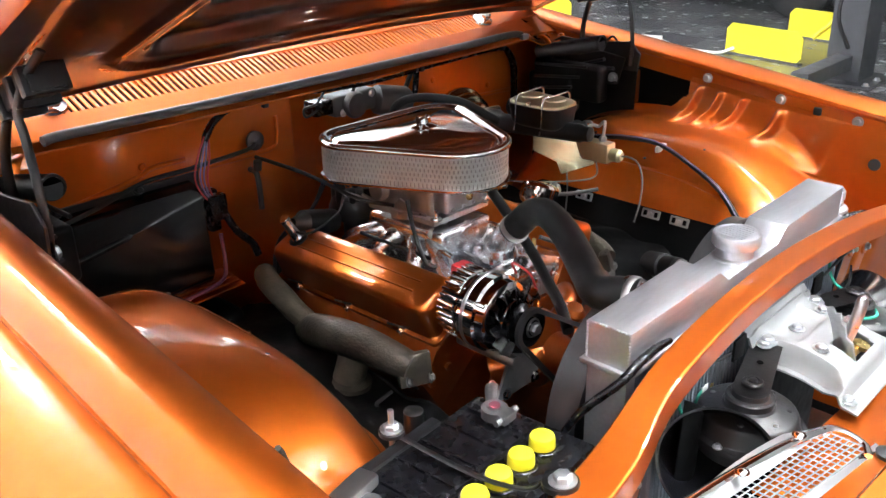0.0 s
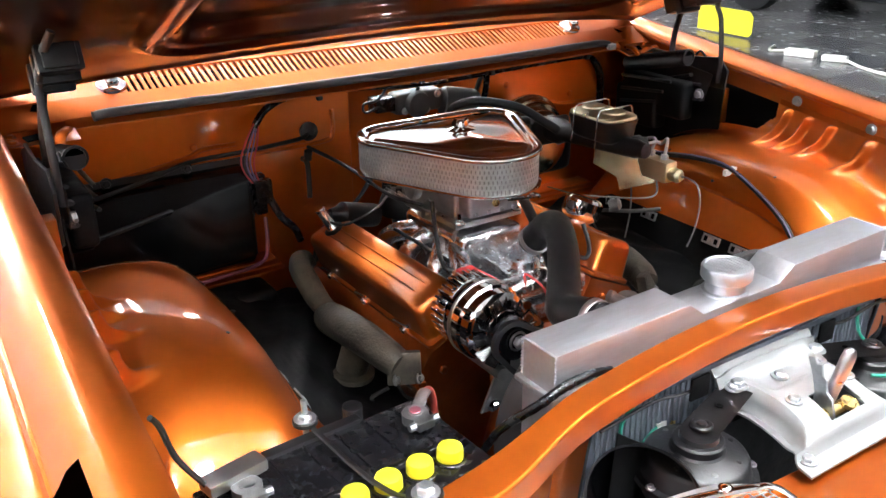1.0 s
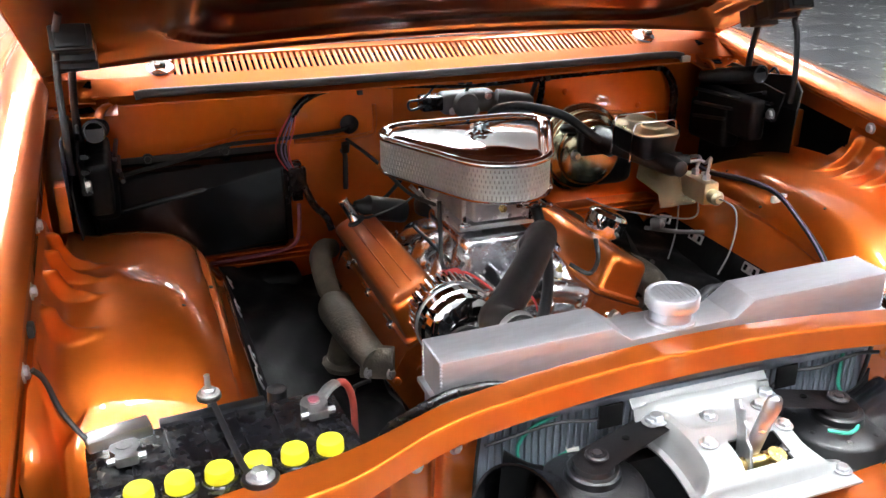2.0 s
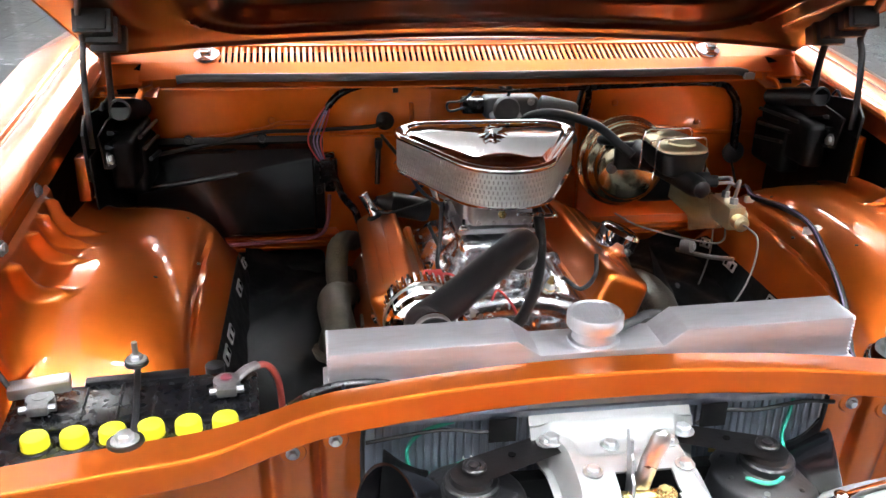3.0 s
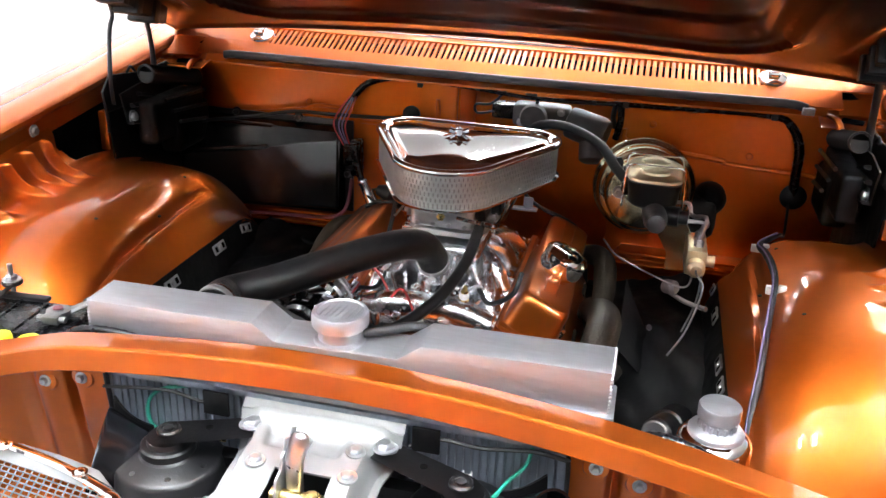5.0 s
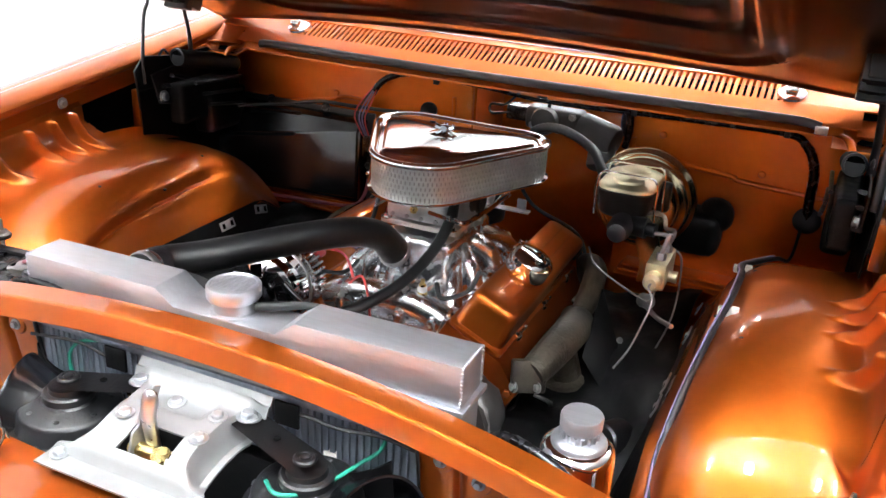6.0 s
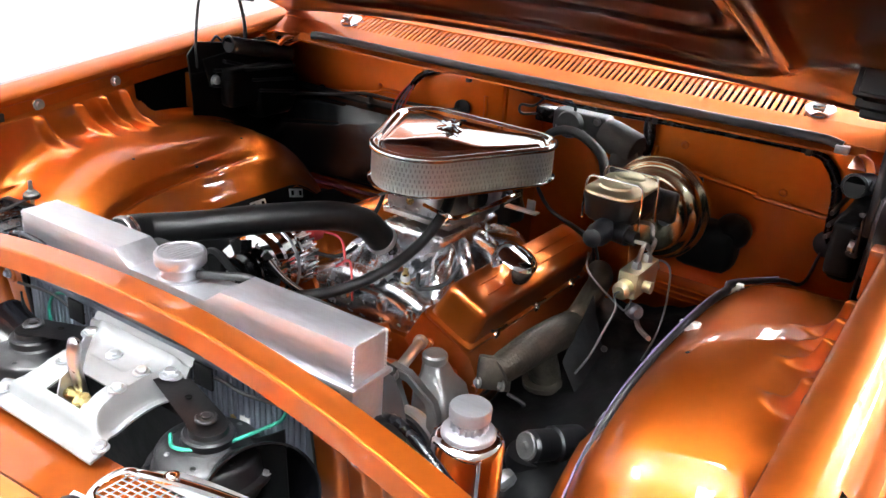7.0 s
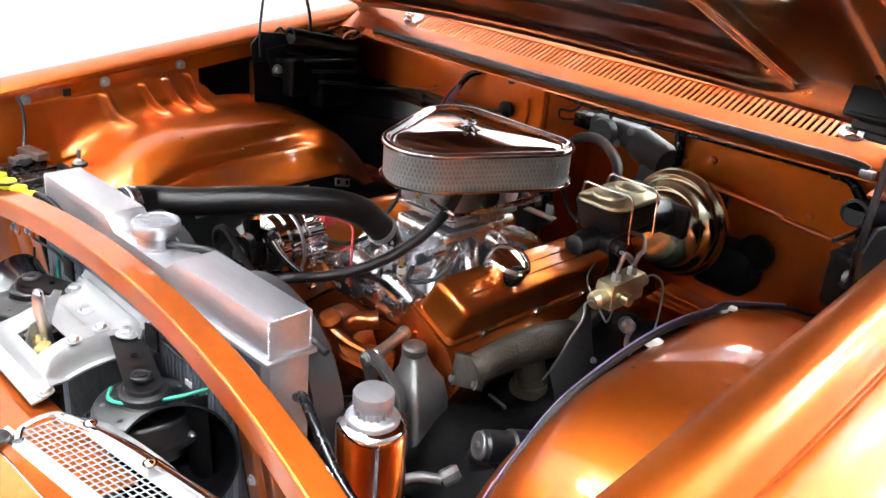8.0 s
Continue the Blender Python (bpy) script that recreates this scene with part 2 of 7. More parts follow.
def build_room():
    solid("ground", box(-9, 12, -9, 14, -0.12, -0.006), TILE_B, "dark base under the tiled showroom floor", "floor", "structure")
    solid("wall_left", moved(box(-0.1, 0, -14, 16, 0, 4.2), pose(-2.55, 3.0, 0, 0, 0, WALL_TURN)), WALL, "smooth white painted showroom wall", "wall", "structure")
    solid("baseboard", moved(box(0.003, 0.02, -14, 12, 0, 0.14, 0.004), pose(-2.55, 3.0, 0, 0, 0, WALL_TURN)), SKIRT, "plain grey skirting board along the white wall", "skirting board", "structure")
    solid("wall_right", box(11.5, 11.6, -9, 14, 0, 4.2), WALL_GREY, "plain grey far wall of the workshop", "wall", "structure")
    # unseen walls and ceiling close the room, toned for their bounced light
    solid("wall_back", box(-9, 12, 13.5, 13.6, 0, 4.2), WALL, "unseen plain white wall behind the car", "wall", "structure")
    solid("wall_front", box(-9, 12, -8.6, -8.5, 0, 4.2), SKIRT, "unseen plain grey wall facing the car", "wall", "structure")
    solid("ceiling", box(-9, 12, -9, 14, 4.2, 4.3), CEIL, "unseen pale suspended showroom ceiling", "ceiling", "structure")
    # light panels hung below the ceiling
    # row -3.4 and three columns at 5.4 are added fill panels
    for row, columns in ((-3.4, (-1.4, 3.0)), (-2.0, (-1.4, 0.1, 2.2)), (-0.5, (-0.55, 0.1, 1.85)), (3.6, (-0.5, 1.0, 2.2)), (5.4, (-1.9, -0.6, 0.7, 1.9, 3.1)), (6.8, (-2.1, -0.7, 0.7, 2.1, 4.4, 7.0))):
        for x in columns:
            y = row
            lamp = thing("ceiling_light", (x, y, 3.8), "unseen white rectangular ceiling light panel, switched on", "ceiling light", "ceiling lights")
            part("housing", box(x - 0.15, x + 0.15, y - 0.28, y + 0.28, 3.825, 3.88, 0.01), GALV, lamp)
            part("diffuser", box(x - 0.13, x + 0.13, y - 0.26, y + 0.26, 3.80, 3.824, 0.006), LAMP, lamp, "glowing white diffuser")
            part("uplight", box(x - 0.11, x + 0.11, y - 0.24, y + 0.24, 3.881, 3.90, 0.004), FILL_GLOW, lamp, "unseen upward glow added to light the ceiling")
            for dy in (-0.265, 0.265):
                part("hanger", tube([(x, y + dy, 3.87), (x, y + dy, 4.2)], 0.004, 6, 1), STEEL, lamp)


def floor_tiles():
    """Square tiles laid in a chequer, the nearest as pieces of their own."""
    floor = thing("floor", (0, 0, 0), "chequered floor of mid-grey and charcoal tiles", "floor", kind="structure")
    a = mesh_of("tile", box(-0.298, 0.298, -0.298, 0.298, -0.006, 0, 0.0015, 1), TILE_A)
    b = mesh_of("tile", box(-0.298, 0.298, -0.298, 0.298, -0.006, 0, 0.0015, 1), TILE_B)
    rest_a, rest_b = bmesh.new(), bmesh.new()

    def flat(bm, x, y):
        bm.faces.new([bm.verts.new((x + sx * 0.298, y + sy * 0.298, 0)) for sx, sy in ((-1, -1), (1, -1), (1, 1), (-1, 1))])

    for i in range(-15, 20):
        for j in range(-15, 23):
            x, y = i * 0.6, j * 0.6
            dark = (i + j) % 2 == 0
            near = (3.9 < x < 8.6 and 0.6 < y < 6.7) or (-3.7 < x < -1.2 and 2.5 < y < 8.0)
            if near:
                t = new("tile", b if dark else a)
                t.parent = floor
                t.location = (x, y, 0)
            else:
                flat(rest_b if dark else rest_a, x, y)
    for bm, m in ((rest_a, TILE_A), (rest_b, TILE_B)):
        tagged(part("tile_field", bm, m, floor), kind="stuff")


# ---- the car body ----
def ledge(y):
    """Height of the bolted inner edge of the fenders."""
    return 1.000 + 0.125 * (y - 0.51)


def arch(y):
    """Crown of the wheel arch along the car."""
    k = min(1.0, abs((y - 0.50) / (0.39 if y < 0.5 else 0.495))) ** (2.6 if y < 0.5 else 3.4)
    return 0.50 + 0.372 * math.sqrt(max(0.0, 1 - k))


def on_arch(x, y):
    """Height of the wheel arch's crown at a place in plan."""
    zt = arch(y)
    return float(np.interp(abs(x), (0.522, 0.541, 0.562, 0.603, 0.652, 0.70), (zt - 0.11, zt - 0.07, zt - 0.036, zt - 0.001, zt + 0.011, zt + 0.015)))


def build_car_body():
    car = thing("car_body", (0, 0.5, 0), "orange metallic car front with its bonnet propped open", "car")

    def fender(s):
        prof = [(0.789, -0.034), (0.789, 0.001), (0.786, 0.0035), (0.7845, 0.008), (0.786, 0.0145), (0.791, 0.019), (0.800, 0.0235), (0.818, 0.030), (0.838, 0.032), (0.855, 0.0285), (0.868, 0.020), (0.878, 0.009), (0.8835, 0.0045),
                (0.887, 0.0048), (0.8915, 0.0095), (0.897, 0.0105), (0.925, 0.006), (0.96, -0.002), (1.00, -0.018), (1.02, -0.045), (1.028, -0.09), (1.03, -0.30), (1.02, -0.55)]
        ys = [0.065, 0.07, 0.115] + list(np.linspace(0.15, 1.25, 14)) + [1.6, 2.2, 3.0]

        def f(y, k):
            x, z = prof[int(k)]
            slope = ledge(min(y, 1.25))
            if y < 0.08 and k > 9:
                y -= 0.7 * max(0.0, min(x, 1.02) - 0.866)
            return (s * (x + 0.015), y, slope + z)
        bm = join(sheet(f, [-0.16, -0.10, 0.0] + ys, range(10)), sheet(f, ys, range(9, len(prof))))
        bmesh.ops.remove_doubles(bm, verts=bm.verts[:], dist=1e-5)
        p = part("fender", bm, PAINT, car, "glossy orange fender with a raised crease along its crown", 30)
        # bolts along the ledge
        for y in (0.145, 0.325, 0.515):
            part("bolt", bolt((s * 0.803, y, ledge(y) - 0.014), (-s, 0, 0.05), 0.0085, 0.007), GALV, p)
        part("rubber_plug", box(*sorted((s * 0.795, s * 0.8035)), 0.226, 0.244, ledge(0.235) - 0.024, ledge(0.235) - 0.006, 0.003), RUBBER, p, "black rubber bonnet stop")
        return p

    def inner_fender(s):
        ys = list(np.linspace(-0.045, 0.19, 50)) + list(np.linspace(0.193, 0.64, 200)) + list(np.linspace(0.645, 1.015, 70))
        vs = np.linspace(0, 1, 95)

        def f(y, v):
            zt, zl = arch(y), ledge(y) - 0.006
            # wall under the ledge, then over the arch to the skirt
            low = min(0.735, zt - 0.10)
            pts = [(0.8025, zl - 0.016), (0.798, zl - 0.022), (0.794, zl - 0.030), (0.789, min(zl - 0.035, max(zt + 0.060, 0.45))), (0.778, max(zt + 0.034, 0.43)), (0.761, zt + 0.022), (0.737, zt + 0.016), (0.700, zt + 0.015), (0.652, zt + 0.011),
                   (0.603, zt - 0.001), (0.564, zt - 0.034), (0.543, lerp(zt - 0.062, low, 0.25)), (0.527, lerp(zt - 0.060, low, 0.7)), (0.518, low)]
            q = v * (len(pts) - 1)
            i = min(int(q), len(pts) - 2)
            t = q - i
            p0, p1, p2, p3 = (pts[max(0, min(len(pts) - 1, i + d))] for d in (-1, 0, 1, 2))
            c = [0.5 * (2 * p1[a] + (p2[a] - p0[a]) * t + (2 * p0[a] - 5 * p1[a] + 4 * p2[a] - p3[a]) * t * t + (3 * p1[a] - p0[a] - 3 * p2[a] + p3[a]) * t ** 3) for a in (0, 1)]
            x, z = c
            # pressed ribs where the wall runs into the arch
            w = sstep(0.13, 0.20, v) * sstep(0.52, 0.40, v)
            for yr, sh in ((0.532, 0.0072), (0.476, 0.0072), (0.416, 0.0072), (0.322, 0.010)):
                k = w * math.exp(-abs((y - yr - 0.13 * (v - 0.22)) / sh) ** 2.6)
                x -= 0.016 * k * sstep(0.55, 0.30, v)
                z += 0.012 * k
            # a diagonal pressing at the front and a long crease low on the arch
            x -= 0.014 * math.exp(-((v - 0.30) / 0.1) ** 2) * math.exp(-((y - 0.22 - 0.25 * (v - 0.3)) / 0.013) ** 2)
            crease = math.exp(-((v - 0.79 + 0.10 * (y - 0.5)) / 0.014) ** 2) * sstep(0.25, 0.38, y) * sstep(0.80, 0.62, y)
            z -= 0.013 * crease
            x += 0.006 * crease
            # the rear corner is cut away behind the hinge
            return (s * x, y, z)
        bm = sheet(f, ys, vs)
        # the upper wall ends in front of the hinge and leaves a dark opening
        gone = [q for q in bm.faces if q.calc_center_median().y > 0.558 and q.calc_center_median().z > on_arch(0.7, q.calc_center_median().y) + 0.022 + 0.03 * sstep(0.60, 0.558, q.calc_center_median().y) and abs(q.calc_center_median().x) > 0.752]
        bmesh.ops.delete(bm, geom=gone, context="FACES")
        p = part("inner_fender", bm, PAINT, car, "orange pressed wheel arch with ribs", 45)
        for (x, y) in ((0.612, 0.408), (0.600, 0.70), (0.562, 0.533)):
            part("hole", disc((s * x, y, on_arch(x, y) - 0.001), (-s * 0.3, 0, 1), 0.0035, 0.003, 10), BLACK, p, "small dark drilled hole")
        if s > 0:
            part("hole", disc((0.772, 0.085, ledge(0.085) - 0.085), (-1, 0, 0.1), 0.013, 0.004, 20), BLACK, p, "round dark drilled hole")
        # black sheet added for the shade inside the enclosed wing
        part("wing_cavity", sheet(lambda y, v: (s * (0.827 + 0.05 * v), y, ledge(y) + 0.012 - 0.35 * v), np.linspace(0.50, 1.02, 6), (0, 0.5, 1), 0.003), LINER, p, "black sheet for the shade behind the wheel arch")
        # rubber splash liner below the arch
        def g(y, v):
            zt = max(0.52, min(0.742, arch(y) - 0.095))
            bow = 0.02 * math.sin(9 * y)
            return (s * (0.523 - 0.10 * v + bow * v * 0.4), y, zt - 0.30 * v)
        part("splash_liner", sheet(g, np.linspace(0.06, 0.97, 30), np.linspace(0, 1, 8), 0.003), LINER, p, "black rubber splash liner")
        for y in (0.40, 0.475, 0.665, 0.79):
            low = [min(0.724, arch(y + d) - 0.118) for d in (-0.02, 0, 0.02)]
            run = Vector((0, 0.04, low[2] - low[0])).normalized()
            out = Vector((-s * 0.94, 0, 0.34))
            rise = run.cross(out).normalized()
            out = rise.cross(run)
            m = Matrix(((rise.x, run.x, out.x, s * 0.511), (rise.y, run.y, out.y, y), (rise.z, run.z, out.z, low[1]), (0, 0, 0, 1)))
            c = part("clip", prism(round_rect(0.021, 0.048, 0.002, 2), 0, 0.003, m, 0.0008, 1), GALV, p, "galvanised fixing clip with dark slots")
            for d in (-0.014, 0.014):
                part("slot", prism(round_rect(0.012, 0.009, 0.001, 2, 0, d), 0.003, 0.0036, m), VOID, c)
            part("rivet", moved(lathe([(0.005, 0.003), (0.004, 0.005), (0.001, 0.0055)], (0, 0, 0), (0, 0, 1), 12), m), GALV, c)
        return p

    for s in (-1, 1):
        fender(s)
        inner_fender(s)

    # fire wall: side panels, deep middle pocket, toe-board lip
    fw = part("firewall", box(-0.84, -0.09, 1.03, 1.045, 0.24, 1.062, 0.002, 1), PAINT, car, "orange painted fire wall with pressed panels")
    part("panel", box(0.275, 0.84, 1.03, 1.045, 0.24, 1.062, 0.002, 1), PAINT, fw)
    part("pocket", box(-0.09, 0.275, 1.23, 1.245, 0.24, 1.062), PAINT, fw)
    part("pocket_side", box(-0.094, -0.086, 1.046, 1.229, 0.24, 1.062), PAINT, fw)
    part("pocket_side", box(0.271, 0.279, 1.046, 1.229, 0.24, 1.062), PAINT, fw)
    for x0, x1 in ((-0.62, -0.30), (0.30, 0.62)):
        for k in range(3):
            part("toe_board_lip", box(x0 + 0.006 * k, x1 - 0.006 * k, 0.955 + 0.012 * k, 1.03, 0.682 + 0.008 * k, 0.6875 + 0.008 * k, 0.002), PAINT, fw)
    part("ridge", tube([(0.29, 1.029, 0.975), (0.31, 1.029, 0.945), (0.50, 1.029, 0.925), (0.53, 1.029, 0.918), (0.80, 1.029, 0.905)], 0.006, 8), PAINT, fw)
    part("ridge", tube([(-0.60, 1.029, 0.925), (-0.47, 1.029, 0.945), (-0.43, 1.029, 0.958), (-0.36, 1.029, 0.958)], 0.005, 8), PAINT, fw)
    part("ridge", tube([(-0.32, 1.029, 0.93), (-0.16, 1.029, 0.93), (-0.135, 1.029, 0.95), (-0.135, 1.029, 1.0)], 0.005, 8), PAINT, fw)
    for x, z in ((-0.60, 1.045), (-0.455, 1.04), (-0.45, 0.965), (0.35, 0.99), (0.56, 0.94), (-0.20, 0.945)):
        part("dimple", lathe([(0.008, 0), (0.006, 0.003), (0.002, 0.004)], (x, 1.0295, z), (0, -1, 0), 12), PAINT, fw)

    # cowl panel with its air-intake slats
    def bow(x):
        return -0.045 - 0.022 * (1 - (x / 0.75) ** 2)
    def strip(y0, z0, y1, z1, x0=-0.80, x1=0.80, th=0.003):
        return sheet(lambda x, v: (x, lerp(y0, y1, v) + bow(x), lerp(z0, z1, v)), np.linspace(x0, x1, 33), (0, 1), -th)
    cowl = part("cowl_panel", strip(1.047, 1.064, 1.098, 1.0900, -0.72, 0.72), PAINT, car, "orange cowl panel below the windscreen")
    # the black strip under the slats stands for shade in their gaps
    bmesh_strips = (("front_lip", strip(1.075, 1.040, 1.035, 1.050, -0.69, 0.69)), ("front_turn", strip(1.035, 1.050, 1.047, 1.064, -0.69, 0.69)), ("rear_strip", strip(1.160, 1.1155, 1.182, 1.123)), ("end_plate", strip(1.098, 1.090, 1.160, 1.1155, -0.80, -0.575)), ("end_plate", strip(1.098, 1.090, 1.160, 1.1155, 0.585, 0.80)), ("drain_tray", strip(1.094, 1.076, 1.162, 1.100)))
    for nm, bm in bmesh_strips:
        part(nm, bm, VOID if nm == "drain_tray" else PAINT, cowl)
    slat = box(-0.0042, 0.0042, -0.036, 0.036, -0.004, 0.0, 0.001, 1)
    slat.transform(Euler((radians(21.9), 0, 0)).to_matrix().to_4x4())
    sm = mesh_of("slat", slat, PAINT)
    for k in range(84):
        x = -0.562 + k * (1.13 / 83)
        o = new("slat", sm)
        o.parent = cowl
        o.location = (x, 1.129 + bow(x) - car.location.y, 1.1030)
    for x in (-0.583, 0.583):
        part("washer_nozzle", join(lathe([(0.03, 0), (0.028, 0.008), (0.016, 0.016), (0.004, 0.020)], (x, 1.125 + bow(x), 1.100), (0, -0.37, 0.93), 20),
                                   box(x - 0.012, x + 0.012, 1.10 + bow(x), 1.115 + bow(x), 1.108, 1.122, 0.004)), CHROME, cowl, "chrome wiper spindle cover")
    part("windscreen_trim", tube([(-0.80, 1.155, 1.125)] + [(x, 1.185 + bow(x), 1.128) for x in (-0.6, -0.3, 0, 0.3, 0.6)] + [(0.80, 1.155, 1.125)], 0.013, 10), CHROME, cowl, "bright windscreen moulding")
    part("windscreen", sheet(lambda x, v: (x, 1.20 + bow(x) + 0.35 * v, 1.13 + 0.45 * v), np.linspace(-0.78, 0.78, 9), (0, 1), 0.005), GLASS, cowl, "clear windscreen glass")
    seal = tube([(-0.640, 0.985, 1.068)] + [(x, 1.041 + bow(x), 1.0705) for x in (-0.6, -0.4, -0.2, 0, 0.2, 0.4, 0.6)] + [(0.650, 0.989, 1.064)], 0.0092, 14, 6)
    part("bonnet_seal", seal, SEAL, cowl, "black rubber bonnet seal strip")
    part("seal_clip", box(0.640, 0.664, 0.973, 0.989, 1.052, 1.067, 0.002), GALV, cowl)
    for s in (-1, 1):
        # pressed corner: a dished ledge with a dark slot, a folded gusset and two bolts
        part("cowl_corner", sheet(lambda u, v: (s * (0.675 + 0.135 * u), 0.935 + 0.095 * v + 0.012 * u, 1.040 + 0.022 * v - 0.016 * math.sin(3.1 * u) * math.sin(3.1 * v)), np.linspace(0, 1, 10), np.linspace(0, 1, 7), 0.003), PAINT, cowl, "dished orange cowl corner")
        part("gusset", tube([(s * 0.690, 0.965, 1.058), (s * 0.705, 0.950, 1.052), (s * 0.715, 0.94, 1.030), (s * 0.720, 0.935, 1.00)], [0.010, 0.013, 0.012, 0.009], 10, 5, flat=0.5), PAINT, cowl)
        part("side_rise", sheet(lambda u, v: (s * (0.716 + 0.10 * u), 1.005 + 0.10 * v - 0.02 * u, 1.052 + 0.045 * v + 0.004 * math.sin(3.1 * u)), np.linspace(0, 1, 6), np.linspace(0, 1, 5), 0.003), PAINT, cowl)
        part("slot", moved(box(-0.022, 0.022, -0.010, 0.010, -0.002, 0.002, 0.0015, 1), pose(s * 0.742, 0.990, 1.0445, 14, 0, -s * 20)), VOID, cowl, "black inset for the shade in a pressed slot")
        for d in (0, 0.045):
            part("bolt", bolt((s * 0.785, 0.955 + d, 1.046), (0, 0, 1), 0.008, 0.007), ENGINE_PAINT, cowl)

    # core support bar across the nose
    def bar_y(x):
        return -0.014 - 0.16 * x * x
    def bar_z(x):
        return lerp(0.924 - 0.125 * x * x, 0.880, sstep(-0.33, -0.52, x))
    xs = np.linspace(-0.80, 0.80, 161)
    rings = []
    for x in xs.tolist():
        y, z, w = bar_y(x), bar_z(x), 0.042 + 0.012 * sstep(-0.37, -0.50, x)
        rings.append([(x, y, z - 0.03), (x, y, z - 0.003), (x, y - 0.003, z), (x, y - w + 0.004, z - 0.0008), (x, y - w + 0.0012, z - 0.0018), (x, y - w, z - 0.0042), (x, y - w - 0.003, z - 0.032), (x, y - w - 0.001, z - 0.034), (x, y - w + 0.012, z - 0.032)])
    part("core_support_bar", skin(rings, True, True), PAINT, car, "orange curved tie bar over the radiator", 14)
    for s in (-1, 1):
        # side panels of the radiator opening: two pressed channels, a rounded top corner, bolted bosses
        def panel_y(x, v):
            ch = 0.013 * (math.exp(-((x - 0.413) / 0.012) ** 2) + math.exp(-((x - 0.355) / 0.007) ** 2)) - 0.02 * sstep(0.45, 0.60, x)
            return min(-0.026, bar_y(x) - 0.008) + ch + 0.05 * v
        def f(x, v):
            corner = 0.036 * max(0.0, 1 - v / 0.13) ** 2 * sstep(0.345, 0.306, x)
            return (s * (x - corner), panel_y(x, v), bar_z(s * x) - 0.022 - 0.36 * v)
        xs = [0.304, 0.307, 0.315, 0.325, 0.335] + list(np.linspace(0.343, 0.43, 45)) + list(np.linspace(0.44, 0.80, 20))
        panel = part("radiator_side_panel", sheet(f, xs, [0, 0.02, 0.04, 0.06, 0.08, 0.10, 0.13, 0.3, 0.5, 0.75, 1.0], 0.002 * s), PAINT, car, "orange ribbed panel beside the radiator", 60)
        part("edge_seal", tube([f(0.304, v) for v in (0.10, 0.2, 0.4, 0.7, 1.0)], 0.0035, 8, 3), RUBBER, panel, "black rubber edging")
        for x, z in ((0.386, 0.833), (0.335, 0.843), (0.331, 0.713)):
            y = panel_y(x, (bar_z(s * x) - 0.022 - z) / 0.36)
            part("boss", lathe([(0.017, 0), (0.015, 0.003), (0.011, 0.004)], (s * x, y + 0.001, z), (0, -1, 0.05), 20), PAINT, panel)
            part("bolt", bolt((s * x, y - 0.003, z), (0, -1, 0.05), 0.0056, 0.007), GALV, panel)
    # nose panel in front of the radiator
    np_ = part("nose_panel", join(sheet(lambda x, v: (x, -0.17 - 0.095 * v - 0.02 * (1 - abs(x) / 0.4), 0.787 + 0.008 * v), np.linspace(-0.33, 0.33, 23), (0, 0.5, 1), -0.003),
                                  sheet(lambda x, v: (x, -0.268 - 0.02 * max(0.0, 1 - abs(x) / 0.4) - 0.17 * v, 0.795 - 0.03 * v), np.linspace(-0.75, 0.75, 23), (0, 0.5, 1), -0.003)), PAINT, car, "flat orange nose panel behind the grille")
    for x in (-0.165, 0.165):
        part("rubber_plug", lathe([(0.014, 0), (0.015, 0.006), (0.010, 0.009)], (x, -0.272, 0.795), (0, 0, 1), 18), RUBBER, np_, "round black rubber buffer")
    for s in (-1, 1):
        # grille corner: bright surround with a wire mesh
        g = part("grille_surround", tube([(s * 0.17, -0.205, 0.802), (s * 0.20, -0.195, 0.812), (s * 0.30, -0.165, 0.812), (s * 0.48, -0.125, 0.80), (s * 0.70, -0.10, 0.785)], 0.008, 10, 6, flat=0.7), CHROME, car, "bright chrome grille surround")
        part("grille_lower_trim", sheet(lambda u, v: (s * (0.15 + 0.60 * u), -0.252 - 0.035 * v + 0.09 * u, 0.797 - 0.016 * v), np.linspace(0, 1, 12), (0, 1), 0.004), CHROME, g)
        part("rim_plate", sheet(lambda u, v: (s * (0.176 + 0.53 * u + 0.006 * v * (1 - u)), -0.203 + 0.088 * u + (0.026 + 0.010 * math.sin(3.1 * min(1, 2.2 * u))) * v * min(1, 0.25 + 9 * u), 0.811 - 0.014 * u + 0.004 * math.sin(3.1 * v)), np.linspace(0, 1, 24), np.linspace(0, 1, 6), 0.002 * s), ZINC, g, "broad bright rim of the grille")
        part("end_cap", tube([(s * 0.20, -0.197, 0.812), (s * 0.180, -0.203, 0.812), (s * 0.168, -0.222, 0.807), (s * 0.170, -0.245, 0.802), (s * 0.185, -0.256, 0.798)], 0.007, 10, 6, flat=0.6), CHROME, g)
        wires = []
        for k in range(47):
            u = k / 46
            x = 0.185 + 0.50 * u
            wires.append(tube([(s * x, -0.200 + 0.085 * u, 0.809 - 0.015 * u), (s * (x - 0.012), -0.250 + 0.085 * u, 0.800 - 0.015 * u)], 0.0010, 5, 1))
        for k in range(8):
            v = k / 7
            wires.append(tube([(s * (0.185 - 0.012 * v), -0.200 - 0.05 * v, 0.810 - 0.009 * v), (s * (0.685 - 0.012 * v), -0.115 - 0.05 * v, 0.795 - 0.009 * v)], 0.0010, 5, 1))
        part("mesh", join(*wires), ZINC, g, "woven metal grille mesh")
        for u in (0.12, 0.5):
            part("bolt", bolt((s * (0.2 + 0.3 * u), -0.192 + 0.05 * u, 0.822), (0, 0, 1), 0.006, 0.004), CHROME, g)
